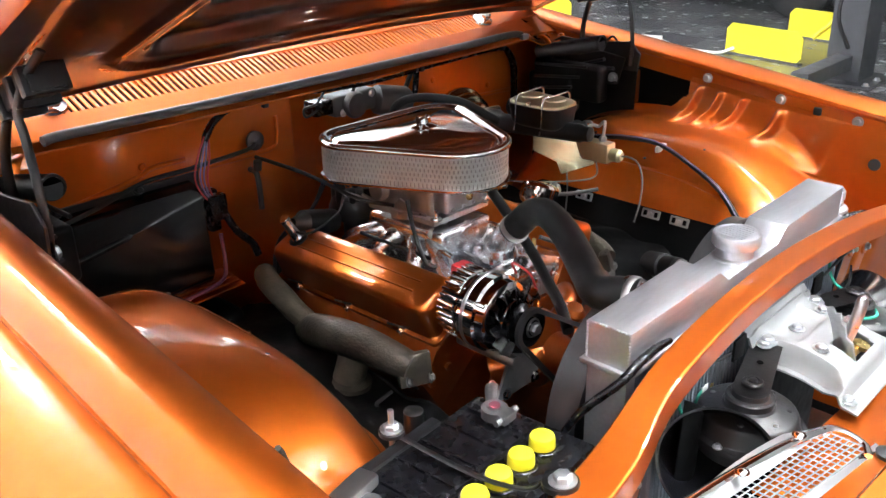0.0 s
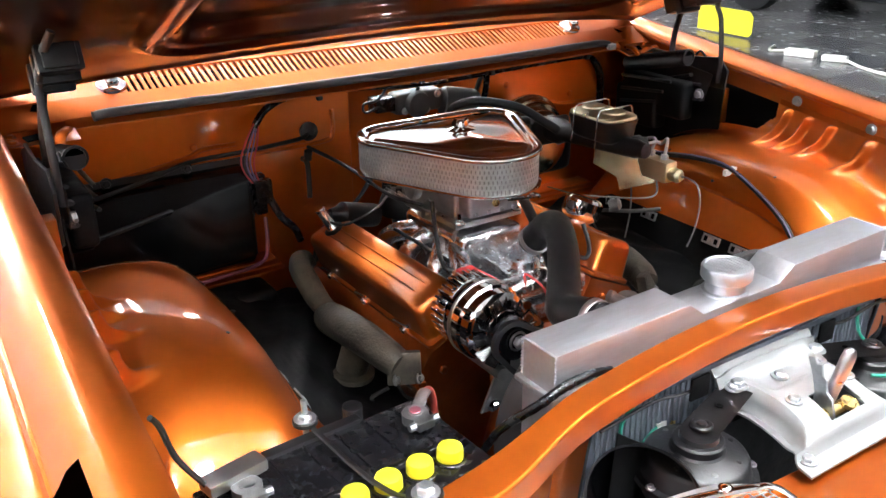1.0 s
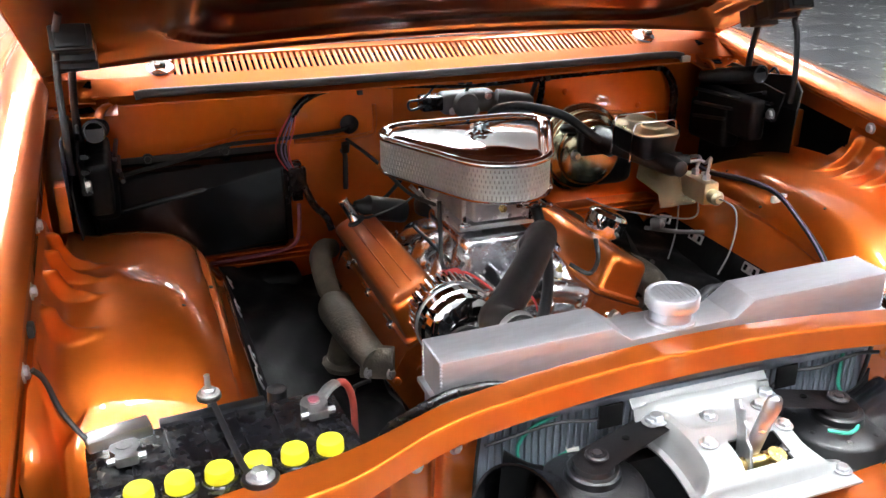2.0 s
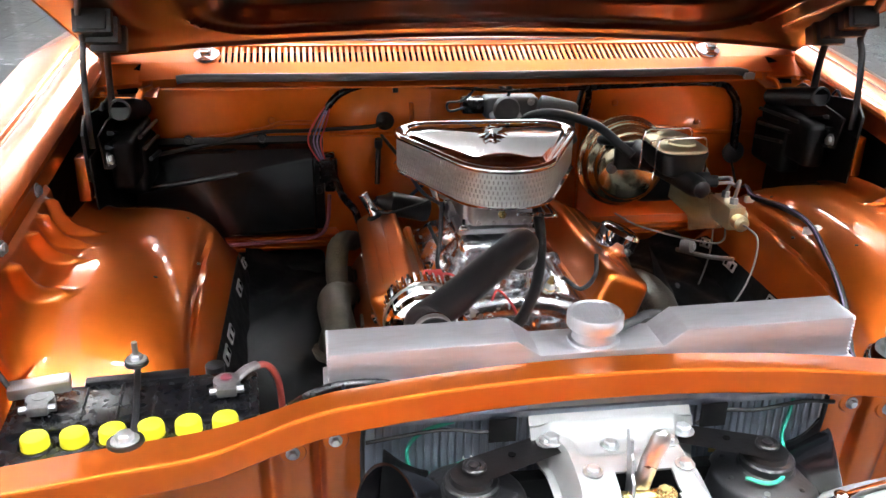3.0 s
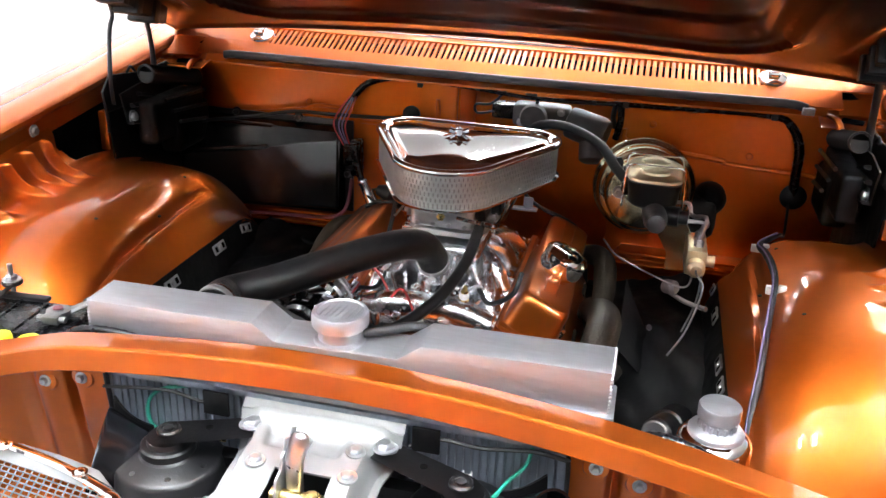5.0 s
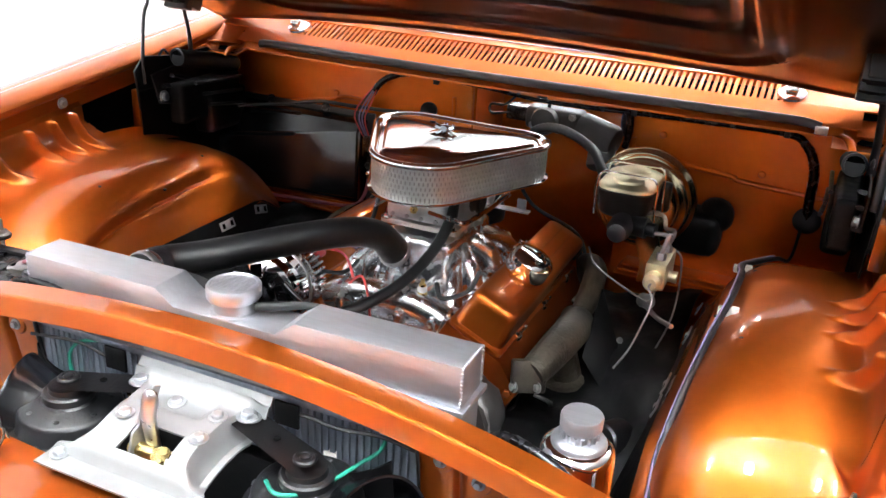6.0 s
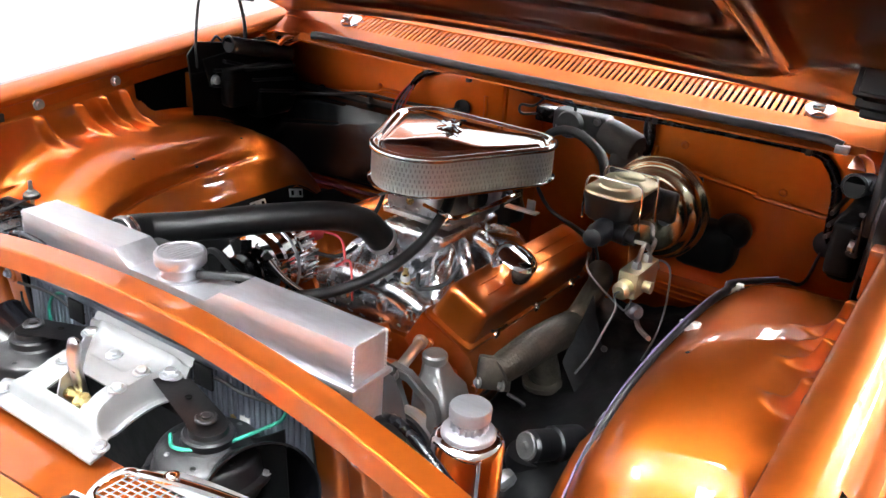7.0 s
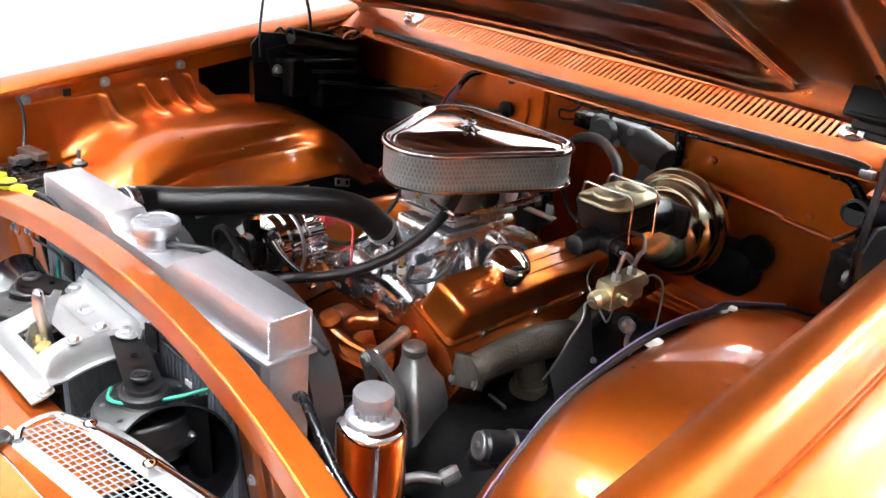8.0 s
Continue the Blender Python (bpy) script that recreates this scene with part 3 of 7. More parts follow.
        # headlamp moulding at the tip of the fender
        hl = part("headlamp_moulding", join(box(*sorted((s * 0.872, s * 0.886)), -0.16, 0.040, 0.70, 0.930, 0.004), box(*sorted((s * 0.892, s * 1.02)), -0.16, 0.012, 0.62, 0.90, 0.02, 3)), CHROME, car, "chrome headlamp moulding")
        part("extension", box(*sorted((s * 0.80, s * 0.868)), -0.16, -0.155, 0.60, 0.90, 0.001), PAINT, hl)
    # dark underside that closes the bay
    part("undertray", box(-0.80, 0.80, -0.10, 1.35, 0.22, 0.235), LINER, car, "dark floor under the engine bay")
    part("frame_rail", box(-0.46, -0.37, -0.05, 1.03, 0.30, 0.42, 0.01), BLACK, car)
    part("frame_rail", box(0.37, 0.46, -0.05, 1.03, 0.30, 0.42, 0.01), BLACK, car)
    # plain body that closes the car behind the bay, on its wheels
    part("rear_body", skin([[(x, y, z) for x, z in round_rect(2 * w, z1 - 0.30, 0.10, 5, 0, (z1 + 0.30) / 2)] for y, w, z1 in ((1.75, 0.97, 1.02), (2.9, 0.97, 1.02), (3.9, 0.93, 1.0), (4.3, 0.85, 0.92))]), PAINT, car, "orange doors and tail of the car")
    for s in (-1, 1):
        part("pillar", tube([(s * 0.78, 1.22, 1.10), (s * 0.67, 1.62, 1.43)], 0.025, 10, 1), PAINT, car)
        part("sill", box(*sorted((s * 0.90, s * 1.0)), 0.98, 3.0, 0.26, 0.45, 0.02), PAINT, car)
        for y in (0.50, 3.30):
            w = part("wheel", lathe([(0.19, -0.10), (0.29, -0.10), (0.325, -0.08), (0.33, 0.0), (0.325, 0.08), (0.29, 0.10), (0.19, 0.10)], (s * 0.86, y, 0.33), (s, 0, 0), 36), RUBBER, car, "black tyre")
            part("rim", lathe([(0.19, -0.05), (0.195, 0.095), (0.18, 0.10), (0.16, 0.05), (0.05, 0.07), (0.01, 0.075)], (s * 0.86, y, 0.33), (s, 0, 0), 30), CHROME, w, "bright wheel rim")
    return car


def build_bonnet():
    """The raised bonnet: outer skin, pressed inner frame, rear edge bowed with the cowl."""
    hood = thing("bonnet", (0, 1.0, 1.12), "orange car bonnet propped open over the engine bay", "bonnet")

    def rear(x):
        return 0.935 + 0.128 * (x / 0.75) ** 2

    SL = 0.42

    def rr(px, py, cx, cy, w, d, r):
        qx, qy = abs(px - cx) - w / 2 + r, abs(py - cy) - d / 2 + r
        return math.hypot(max(qx, 0), max(qy, 0)) + min(max(qx, qy), 0) - r

    def under(x, w):
        # w runs from the rear edge forward along the bonnet
        y = rear(x) - w
        z = 1.112 + SL * (1.06 - y)
        d = 0.0
        # pressed pocket with a deep bright riser, and a bead round it
        s1 = rr(x, w, 0, 0.47, 1.04, 0.66, 0.10)
        d += 0.030 * sstep(0.012, -0.018, s1)
        s2 = abs(rr(x, w, 0, 0.46, 1.16, 0.74, 0.16))
        d -= 0.010 * sstep(0.016, 0.0, s2)
        s3 = rr(x, w, 0, 0.52, 0.94, 0.62, 0.08)
        d += 0.018 * sstep(0.010, -0.012, s3)
        d -= 0.006 * math.exp(-((w - 0.012) / 0.010) ** 2)
        for xr in (-0.70, 0.70):
            d += 0.010 * math.exp(-((x - xr - 0.1 * (w - 0.2) * (1 if xr > 0 else -1)) / 0.022) ** 2) * sstep(0.10, 0.16, w)
        e = max(0.0, abs(x) - 0.775) / 0.03
        d -= 0.003 * min(1, e) ** 2
        return Vector((x, y, z)) + d * Vector((0, 0.387, 0.922))

    ws = [0, 0.003] + list(np.linspace(0.008, 0.30, 60)) + list(np.linspace(0.32, 0.85, 40)) + [1.0]
    part("inner_panel", sheet(under, np.linspace(-0.81, 0.81, 131), ws), SHADED_PAINT, hood, "pressed orange bonnet inner panel with beads", 50)

    def top(x, w):
        y = rear(x) - w + 0.012 * (1 - min(1, w / 0.02))
        return Vector((x, y, 1.112 + SL * (1.06 - y))) + 0.055 * min(1, 0.25 + w / 0.06) * Vector((0, 0.387, 0.922))
    part("outer_skin", sheet(top, np.linspace(-0.815, 0.815, 41), [0, 0.01, 0.03, 0.06, 0.2, 0.6, 1.02], 0.003), PAINT, hood)
    part("rear_edge", skin([[under(x, 0.0) + Vector((0, 0.006 * math.cos(a) + 0.004, 0.006 * math.sin(a) + 0.006)) for a in (k * math.pi / 4 for k in range(8))] for x in np.linspace(-0.81, 0.81, 60).tolist()]), PAINT, hood)
    for s in (-1, 1):
        part("side_edge", skin([[under(s * 0.81, w) + Vector((s * 0.003, 0, 0.014)) + Vector((0.005 * math.cos(a), 0.005 * math.sin(a), 0.013 * math.sin(a))) for a in (k * math.pi / 4 for k in range(8))] for w in (0, 0.2, 0.5, 0.9, 1.0)]), PAINT, hood)
        # slots beside the hinge mount and a bright latch fitting
        b = part("hinge_mount", join(box(*sorted((s * 0.700, s * 0.750)), 0.68, 0.86, 1.150, 1.188, 0.005), box(*sorted((s * 0.692, s * 0.758)), 0.685, 0.705, 1.146, 1.188, 0.004), box(*sorted((s * 0.692, s * 0.758)), 0.735, 0.755, 1.140, 1.188, 0.004), box(*sorted((s * 0.692, s * 0.758)), 0.80, 0.82, 1.140, 1.188, 0.004)), BLACK, hood, "black hinge bracket under the bonnet")
        b.data.transform(Matrix.Translation((0, 0.80 - 1.0, 1.175 - 1.12)) @ Euler((radians(-22.8), 0, 0)).to_matrix().to_4x4() @ Matrix.Translation((0, 1.0 - 0.80, 1.12 - 1.175)))
        b.data.transform(Matrix.Translation((0, 0, 0.022)))
    return hood


def sheared(ob, m):
    """Skews a thing about the world's origin, mesh by mesh."""
    for o in ob.children_recursive:
        at, p = o.location.copy(), o.parent
        while p:
            at += p.location
            p = p.parent
        if o.data.users > 1:
            o.location += m @ at - at
        else:
            o.data.transform(Matrix.Translation(-at) @ m @ Matrix.Translation(at))


# the body sits slightly askew to the radiator and engine
ASKEW = Matrix(((1, 0.012, 0, 0), (0, 1, 0, 0), (0, 0, 1, 0), (0, 0, 0, 1)))
build_room()
sheared(build_car_body(), ASKEW)
HOOD = build_bonnet()


# ---- the engine ----
TILT_BACK = Matrix.Translation((0, 0.465, 0.72)) @ Euler((radians(-1.2), 0, 0)).to_matrix().to_4x4() @ Matrix.Translation((0, -0.465, -0.72))


def xz_prism(outline, y0, y1, bevel=0.0):
    """A plate whose outline lies across the car, run from y0 back to y1."""
    m = Matrix(((1, 0, 0, 0), (0, 0, 1, 0), (0, 1, 0, 0), (0, 0, 0, 1)))
    return prism(outline, y0, y1, m, bevel)


def build_engine():
    eng = thing("engine", (0, 0.70, 0.3), "copper-painted small V8 engine with polished aluminium intake", "engine")
    t = lambda bm: moved(bm, TILT_BACK)
    block = [(-0.13, 0.30), (0.13, 0.30), (0.17, 0.42), (0.20, 0.52), (0.235, 0.575), (0.10, 0.68), (-0.10, 0.68), (-0.235, 0.575), (-0.20, 0.52), (-0.17, 0.42)]
    part("cylinder_block", t(xz_prism(block, 0.475, 0.945, 0.006)), CAST_PAINT, eng, "copper-painted cast block")
    for s in (-1, 1):
        head = [(s * x, z) for x, z in ((0.236, 0.577), (0.276, 0.645), (0.240, 0.700), (0.134, 0.748), (0.100, 0.684))]
        h = part("cylinder_head", t(xz_prism(head if s > 0 else head[::-1], 0.462, 0.95, 0.004)), CAST_PAINT, eng, "copper-painted cylinder head")
        for x, z in ((0.215, 0.66), (0.26, 0.645), (0.16, 0.70)):
            part("bolt", t(bolt((s * x, 0.461, z), (0, -1, 0), 0.008, 0.006, False)), CAST_PAINT, h)
        # rocker cover: flange, then a tall box with soft edges, tipped outward
        a = Vector((s * 0.137, 0, 0.7485))
        b = Vector((s * 0.236, 0, 0.7035))
        side = (b - a).normalized()
        nrm = Vector((s * abs(side.z), 0, abs(side.x)))
        mid = (a + b) / 2
        L0, L1 = 0.464, 0.928

        def ring(half, yin, h, r):
            pts = []
            for px, py in round_rect(2 * half, (L1 - L0) - 2 * yin, r, 5):
                pts.append(mid + side * px + Vector((0, (L0 + L1) / 2 + py, 0)) + nrm * h)
            return pts
        rings = [ring(0.054, 0.000, 0.000, 0.012), ring(0.0555, -0.001, 0.001, 0.012), ring(0.0555, -0.001, 0.008, 0.012), ring(0.053, 0.002, 0.010, 0.012), ring(0.049, 0.006, 0.011, 0.014),
                 ring(0.0485, 0.007, 0.014, 0.016), ring(0.0460, 0.010, 0.064, 0.018), ring(0.0450, 0.012, 0.072, 0.018), ring(0.042, 0.016, 0.0785, 0.018), ring(0.037, 0.022, 0.0815, 0.016), ring(0.02, 0.05, 0.082, 0.01)]
        vc = part("rocker_cover", t(skin(rings)), ENGINE_PAINT, eng, "glossy copper rocker cover", 50)
        for k in (-0.012, 0.012):
            part("groove", t(tube([mid + side * k + nrm * 0.0818 + Vector((0, L0 + 0.06, 0)), mid + side * k + nrm * 0.0818 + Vector((0, L1 - 0.04, 0))], 0.0018, 6, 1)), ENGINE_PAINT, vc)
        for y in (0.55, 0.70, 0.85):
            p = mid + side * 0.056 + Vector((0, y, 0)) + nrm * 0.010
            wing = [p + Vector((0, -0.030, 0)) + nrm * 0.022, p + Vector((0, -0.012, 0)) + nrm * 0.016, p + Vector((0, 0.012, 0)) + nrm * 0.012, p + Vector((0, 0.030, 0)) + nrm * 0.008]
            part("wing_bolt", t(join(tube(wing, 0.0035, 8, 4), disc(p - nrm * 0.006, nrm, 0.008, 0.010, 12), tube([p, p + nrm * 0.015], 0.0035, 8, 1))), CHROME, vc, "chrome wing bolt")
        if s < 0:
            p = mid + side * -0.004 + Vector((0, 0.868, 0)) + nrm * 0.081
            way = nrm + Vector((-0.08, 0.1, 0))
            part("filler_tube", t(join(lathe([(0.016, 0), (0.017, 0.004), (0.0125, 0.010), (0.0115, 0.052), (0.0125, 0.056), (0.011, 0.060)], p, way, 20))), CHROME, vc, "short chrome breather tube")
            part("grommet", t(lathe([(0.020, 0), (0.021, 0.004), (0.015, 0.008)], p, way, 20)), RUBBER, vc)
        else:
            p = mid + side * -0.002 + Vector((0, 0.604, 0)) + nrm * 0.080
            part("breather_cap", t(lathe([(0.026, -0.004), (0.028, 0.008), (0.037, 0.014), (0.041, 0.022), (0.041, 0.044), (0.0415, 0.049), (0.037, 0.055), (0.030, 0.0585), (0.016, 0.0605), (0.002, 0.061)], p, nrm, 36)), CHROME, vc, "round chrome breather cap")
        # exhaust manifold: a deep log with a square outlet end, and a pale rear branch that joins it in a Y
        log = [(s * 0.296, 0.470, 0.690), (s * 0.306, 0.500, 0.700), (s * 0.315, 0.56, 0.708), (s * 0.318, 0.63, 0.704), (s * 0.314, 0.69, 0.692), (s * 0.304, 0.735, 0.678), (s * 0.285, 0.775, 0.664)]
        mf = part("exhaust_manifold", t(tube(log, [0.026, 0.029, 0.032, 0.033, 0.033, 0.031, 0.026], 20, 7)), IRON, eng, "heat-browned cast-iron exhaust manifold", 50)
        part("branch", t(tube([(s * 0.262, 0.935, 0.722), (s * 0.283, 0.905, 0.734), (s * 0.300, 0.865, 0.734), (s * 0.306, 0.82, 0.722), (s * 0.308, 0.775, 0.704), (s * 0.306, 0.735, 0.692)], [0.022, 0.023, 0.024, 0.024, 0.023, 0.020], 18, 7)), IRON_PALE, mf, "pale baked rear branch")
        part("web", t(tube([(s * 0.296, 0.80, 0.700), (s * 0.300, 0.77, 0.684), (s * 0.300, 0.74, 0.672)], [0.012, 0.015, 0.012], 12, 5)), IRON_PALE, mf)
        part("outlet", t(tube([(s * 0.310, 0.60, 0.680), (s * 0.322, 0.61, 0.63), (s * 0.328, 0.64, 0.56), (s * 0.30, 0.74, 0.42)], [0.030, 0.030, 0.028, 0.026], 16, 6)), IRON, mf)
        part("outlet_collar", t(lathe([(0.034, 0), (0.044, 0.003), (0.044, 0.013), (0.034, 0.016)], (s * 0.322, 0.612, 0.628), (s * 0.1, 0.15, -1), 20)), IRON, mf)
        part("end_flange", t(moved(box(-0.030, 0.030, -0.009, 0.012, -0.029, 0.029, 0.005), pose(s * 0.294, 0.464, 0.688, -14, 0, s * 28))), IRON, mf)
        for dx in (-0.018, 0.018):
            part("flange_bolt", t(bolt((s * 0.294 + dx, 0.452 + dx * s * 0.5, 0.672), (s * -0.47, -0.85, 0.2), 0.007, 0.007)), PUMP_GREY, mf)
        for y in (0.515, 0.64, 0.76, 0.87):
            part("port_flange", t(box(*sorted((s * 0.258, s * 0.268)), y - 0.028, y + 0.028, 0.622, 0.668, 0.004)), IRON, mf)
        for y in (0.545, 0.62, 0.80):
            part("bolt", t(bolt((s * 0.290, y, 0.668), (s, 0, 0.2), 0.008, 0.012)), STEEL, mf)
        # plug leads
        for k, y in enumerate((0.53, 0.61, 0.78, 0.86)):
            part("plug_lead", t(tube([(s * 0.29, y, 0.615), (s * 0.32, y + 0.01, 0.60), (s * 0.30, y + 0.05, 0.56), (s * 0.24, 0.90, 0.55)], 0.004, 8)), RUBBER, eng)

    # intake manifold
    im = part("intake_manifold", t(join(xz_prism([(-0.132, 0.745), (-0.104, 0.690), (0.104, 0.690), (0.132, 0.745), (0.108, 0.752), (0.080, 0.718), (-0.080, 0.718), (-0.108, 0.752)], 0.470, 0.93, 0.004),
                                       box(-0.075, 0.075, 0.60, 0.82, 0.715, 0.835, 0.018, 3))), POLISHED, eng, "polished aluminium dual-plane intake manifold")
    for s in (-1, 1):
        for y, yb in ((0.535, 0.645), (0.64, 0.68), (0.76, 0.735), (0.865, 0.775)):
            part("runner", t(tube([(s * 0.118, y, 0.738), (s * 0.095, lerp(y, yb, 0.35), 0.778), (s * 0.055, yb, 0.800), (0, yb, 0.80)], [0.019, 0.021, 0.022, 0.022], 12, 6)), POLISHED, im)
        for y in (0.50, 0.585, 0.70, 0.81, 0.90):
            part("bolt", t(bolt((s * 0.122, y, 0.749), (s * 0.4, 0, 1), 0.008, 0.009)), CHROME, im)
    part("water_crossover", t(join(tube([(-0.12, 0.492, 0.735), (-0.06, 0.49, 0.755), (0, 0.49, 0.758), (0.06, 0.49, 0.755), (0.12, 0.492, 0.735)], 0.026, 14, 5), box(-0.125, 0.125, 0.468, 0.515, 0.690, 0.725, 0.006))), POLISHED, im)
    part("thermostat_housing", t(join(lathe([(0.042, 0), (0.044, 0.006), (0.034, 0.012), (0.030, 0.026)], (0.014, 0.528, 0.772), (0, 0, 1), 24), tube([(0.014, 0.528, 0.79), (0.013, 0.522, 0.812), (0.012, 0.502, 0.838), (0.011, 0.486, 0.854)], [0.028, 0.026, 0.024, 0.0235], 20, 5))), POLISHED, im, "polished thermostat neck")
    for x in (-0.022, 0.052):
        part("bolt", t(bolt((x, 0.520, 0.778), (0, 0, 1), 0.007, 0.007)), CHROME, im)
    sens = part("temperature_sender", t(lathe([(0.010, 0), (0.010, 0.010), (0.007, 0.014), (0.007, 0.026), (0.004, 0.030), (0.004, 0.036)], (0.070, 0.497, 0.770), (0.1, -0.15, 1), 12)), BRASS, im, "brass sender with a white ceramic neck")
    part("insulator", t(lathe([(0.0085, 0.012), (0.009, 0.016), (0.0085, 0.024)], (0.070, 0.497, 0.770), (0.1, -0.15, 1), 12)), WHITE_P, sens)
    for x, y, r in ((-0.085, 0.478, 0.012), (0.105, 0.480, 0.012), (-0.045, 0.476, 0.010), (0.04, 0.474, 0.012)):
        part("boss", t(join(lathe([(r, 0), (r, 0.022), (r * 0.8, 0.026)], (x, y, 0.72), (0, -0.3, 1), 14), bolt((x, y - 0.008, 0.746), (0, -0.3, 1), r * 0.6, 0.006, False))), POLISHED, im)

    # cast webs, lugs and socket screws over the front of the intake
    rng = random.Random(7)
    for k in range(16):
        x, y = rng.uniform(-0.105, 0.105), rng.uniform(0.485, 0.60)
        z = 0.742 + 0.25 * (y - 0.485) + rng.uniform(-0.006, 0.006)
        r = rng.uniform(0.006, 0.011)
        b = part("lug", t(lathe([(r * 1.25, -0.02), (r, 0), (r, 0.012), (r * 0.85, 0.014), (r * 0.55, 0.014), (r * 0.5, 0.009), (0.001, 0.009)], (x, y, z), (rng.uniform(-0.3, 0.3), rng.uniform(-0.7, 0), 1), 12)), POLISHED, im)
    for k in range(9):
        x = -0.10 + 0.025 * k
        part("web", t(moved(box(-0.0035, 0.0035, -0.045, 0.045, -0.016, 0.016, 0.003), pose(x, 0.545, 0.752 + 0.012 * (k % 2), 14, 0, 9 * (4 - k)))), POLISHED, im)
    for s in (-1, 1):
        part("vacuum_port", t(tube([(s * 0.085, 0.60, 0.80), (s * 0.10, 0.575, 0.815), (s * 0.10, 0.55, 0.81)], 0.006, 10, 5)), POLISHED, im)

    # carburettor
    cb = part("carburettor", t(join(box(-0.080, 0.080, 0.615, 0.805, 0.846, 0.858, 0.004), box(-0.068, 0.068, 0.635, 0.785, 0.858, 0.925, 0.008, 3), box(-0.060, 0.060, 0.598, 0.640, 0.868, 0.918, 0.010, 3),
                                    box(-0.060, 0.060, 0.780, 0.824, 0.868, 0.918, 0.010, 3), lathe([(0.066, 0.0), (0.066, 0.018), (0.062, 0.022)], (0, 0.71, 0.922), (0, 0, 1), 32))), CAST_ALU, eng, "cast metal four-barrel carburettor")
    for s in (-1, 1):
        part("throttle_lever", t(join(prism([(-0.02, -0.012), (0.028, -0.02), (0.03, 0.0), (0.0, 0.028), (-0.02, 0.02)], 0, 0.003, pose(s * 0.088, 0.70, 0.862, 90, 0, 90)), tube([(s * 0.072, 0.70, 0.862), (s * 0.098, 0.70, 0.862)], 0.005, 8, 1))), STEEL, cb)
        part("vacuum_pot", t(lathe([(0.004, 0), (0.022, 0.004), (0.024, 0.012), (0.020, 0.022), (0.008, 0.026)], (s * 0.070, 0.765, 0.892), (s, 0, 0.1), 18)), CAST_ALU, cb)
        part("linkage", t(tube([(s * 0.095, 0.62, 0.875), (s * 0.10, 0.70, 0.87), (s * 0.098, 0.80, 0.88)], 0.0025, 6)), STEEL, cb)
        part("spring", t(tube([(s * 0.10 + 0.005 * math.cos(k * 1.57), 0.78 + 0.0018 * k, 0.872 + 0.005 * math.sin(k * 1.57)) for k in range(40)], 0.0009, 5, 1)), STEEL, cb)
        for y in (0.62, 0.80):
            part("stud", t(join(tube([(s * 0.068, y, 0.85), (s * 0.068, y, 0.878)], 0.004, 8, 1), bolt((s * 0.068, y, 0.858), (0, 0, 1), 0.008, 0.007))), CHROME, cb)
    for x in (-0.045, -0.015, 0.015, 0.045):
        for z in (0.876, 0.910):
            part("screw", t(bolt((x, 0.598, z), (0, -1, 0), 0.0045, 0.004, False)), STEEL, cb)
    part("sight_plug", t(lathe([(0.008, 0), (0.008, 0.006), (0.005, 0.008)], (0.0, 0.597, 0.893), (0, -1, 0), 6)), BRASS, cb)
    part("fuel_line", t(tube([(0.03, 0.60, 0.892), (0.085, 0.585, 0.892), (0.105, 0.61, 0.885), (0.108, 0.78, 0.882), (0.10, 0.82, 0.882), (0.05, 0.83, 0.885)], 0.005, 8)), CHROME, cb, "chrome fuel line")
    part("choke_pot", t(lathe([(0.004, 0), (0.024, 0.003), (0.025, 0.018), (0.020, 0.022)], (0.076, 0.700, 0.898), (1, 0, 0), 20)), BLACK, cb)
    part("throttle_cable", t(tube([(-0.095, 0.71, 0.875), (-0.13, 0.78, 0.885), (-0.16, 0.90, 0.92), (-0.19, 1.03, 0.94)], 0.004, 8)), RUBBER, cb)
    part("cable_bracket", t(join(box(0.120, 0.140, 0.845, 0.848, 0.845, 0.868, 0.002), box(0.075, 0.150, 0.83, 0.85, 0.842, 0.846, 0.001))), GALV, cb)

    # ignition distributor at the back
    dist = part("distributor", t(join(lathe([(0.030, 0), (0.030, 0.05), (0.058, 0.055), (0.060, 0.075), (0.050, 0.10), (0.040, 0.105)], (0.0, 0.945, 0.72), (0, 0, 1), 24))), BLACK, eng, "black distributor cap")
    for k in range(8):
        a = k * math.pi / 4
        part("tower", t(lathe([(0.009, 0), (0.008, 0.03)], (0.043 * math.cos(a), 0.945 + 0.043 * math.sin(a), 0.815), (0, 0, 1), 10)), BLACK, dist)
    for k in range(6):
        a = k * math.pi / 5
        s = -1 if k < 3 else 1
        part("plug_lead", t(tube([(0.043 * math.cos(a) * -1, 0.945, 0.845), (s * 0.06, 0.955, 0.875 + 0.004 * k), (s * 0.13, 0.93, 0.83), (s * (0.19 + 0.01 * k), 0.96, 0.76), (s * 0.27, 0.90, 0.62)], 0.0042, 8)), RUBBER, dist)
    part("coil", t(lathe([(0.024, 0), (0.026, 0.01), (0.026, 0.09), (0.018, 0.10), (0.010, 0.12)], (-0.10, 0.90, 0.80), (-0.9, -0.1, 0.25), 20)), BLACK, eng, "black ignition coil")
    part("coil_lead", t(tube([(-0.21, 0.89, 0.832), (-0.235, 0.87, 0.83), (-0.20, 0.85, 0.815), (-0.12, 0.86, 0.83), (-0.05, 0.92, 0.84)], 0.003, 8)), RUBBER, eng)
    part("wire", t(tube([(-0.11, 0.80, 0.80), (-0.10, 0.62, 0.79), (-0.09, 0.50, 0.78), (-0.12, 0.44, 0.80)], 0.004, 8)), RUBBER, eng, "thin black wire")
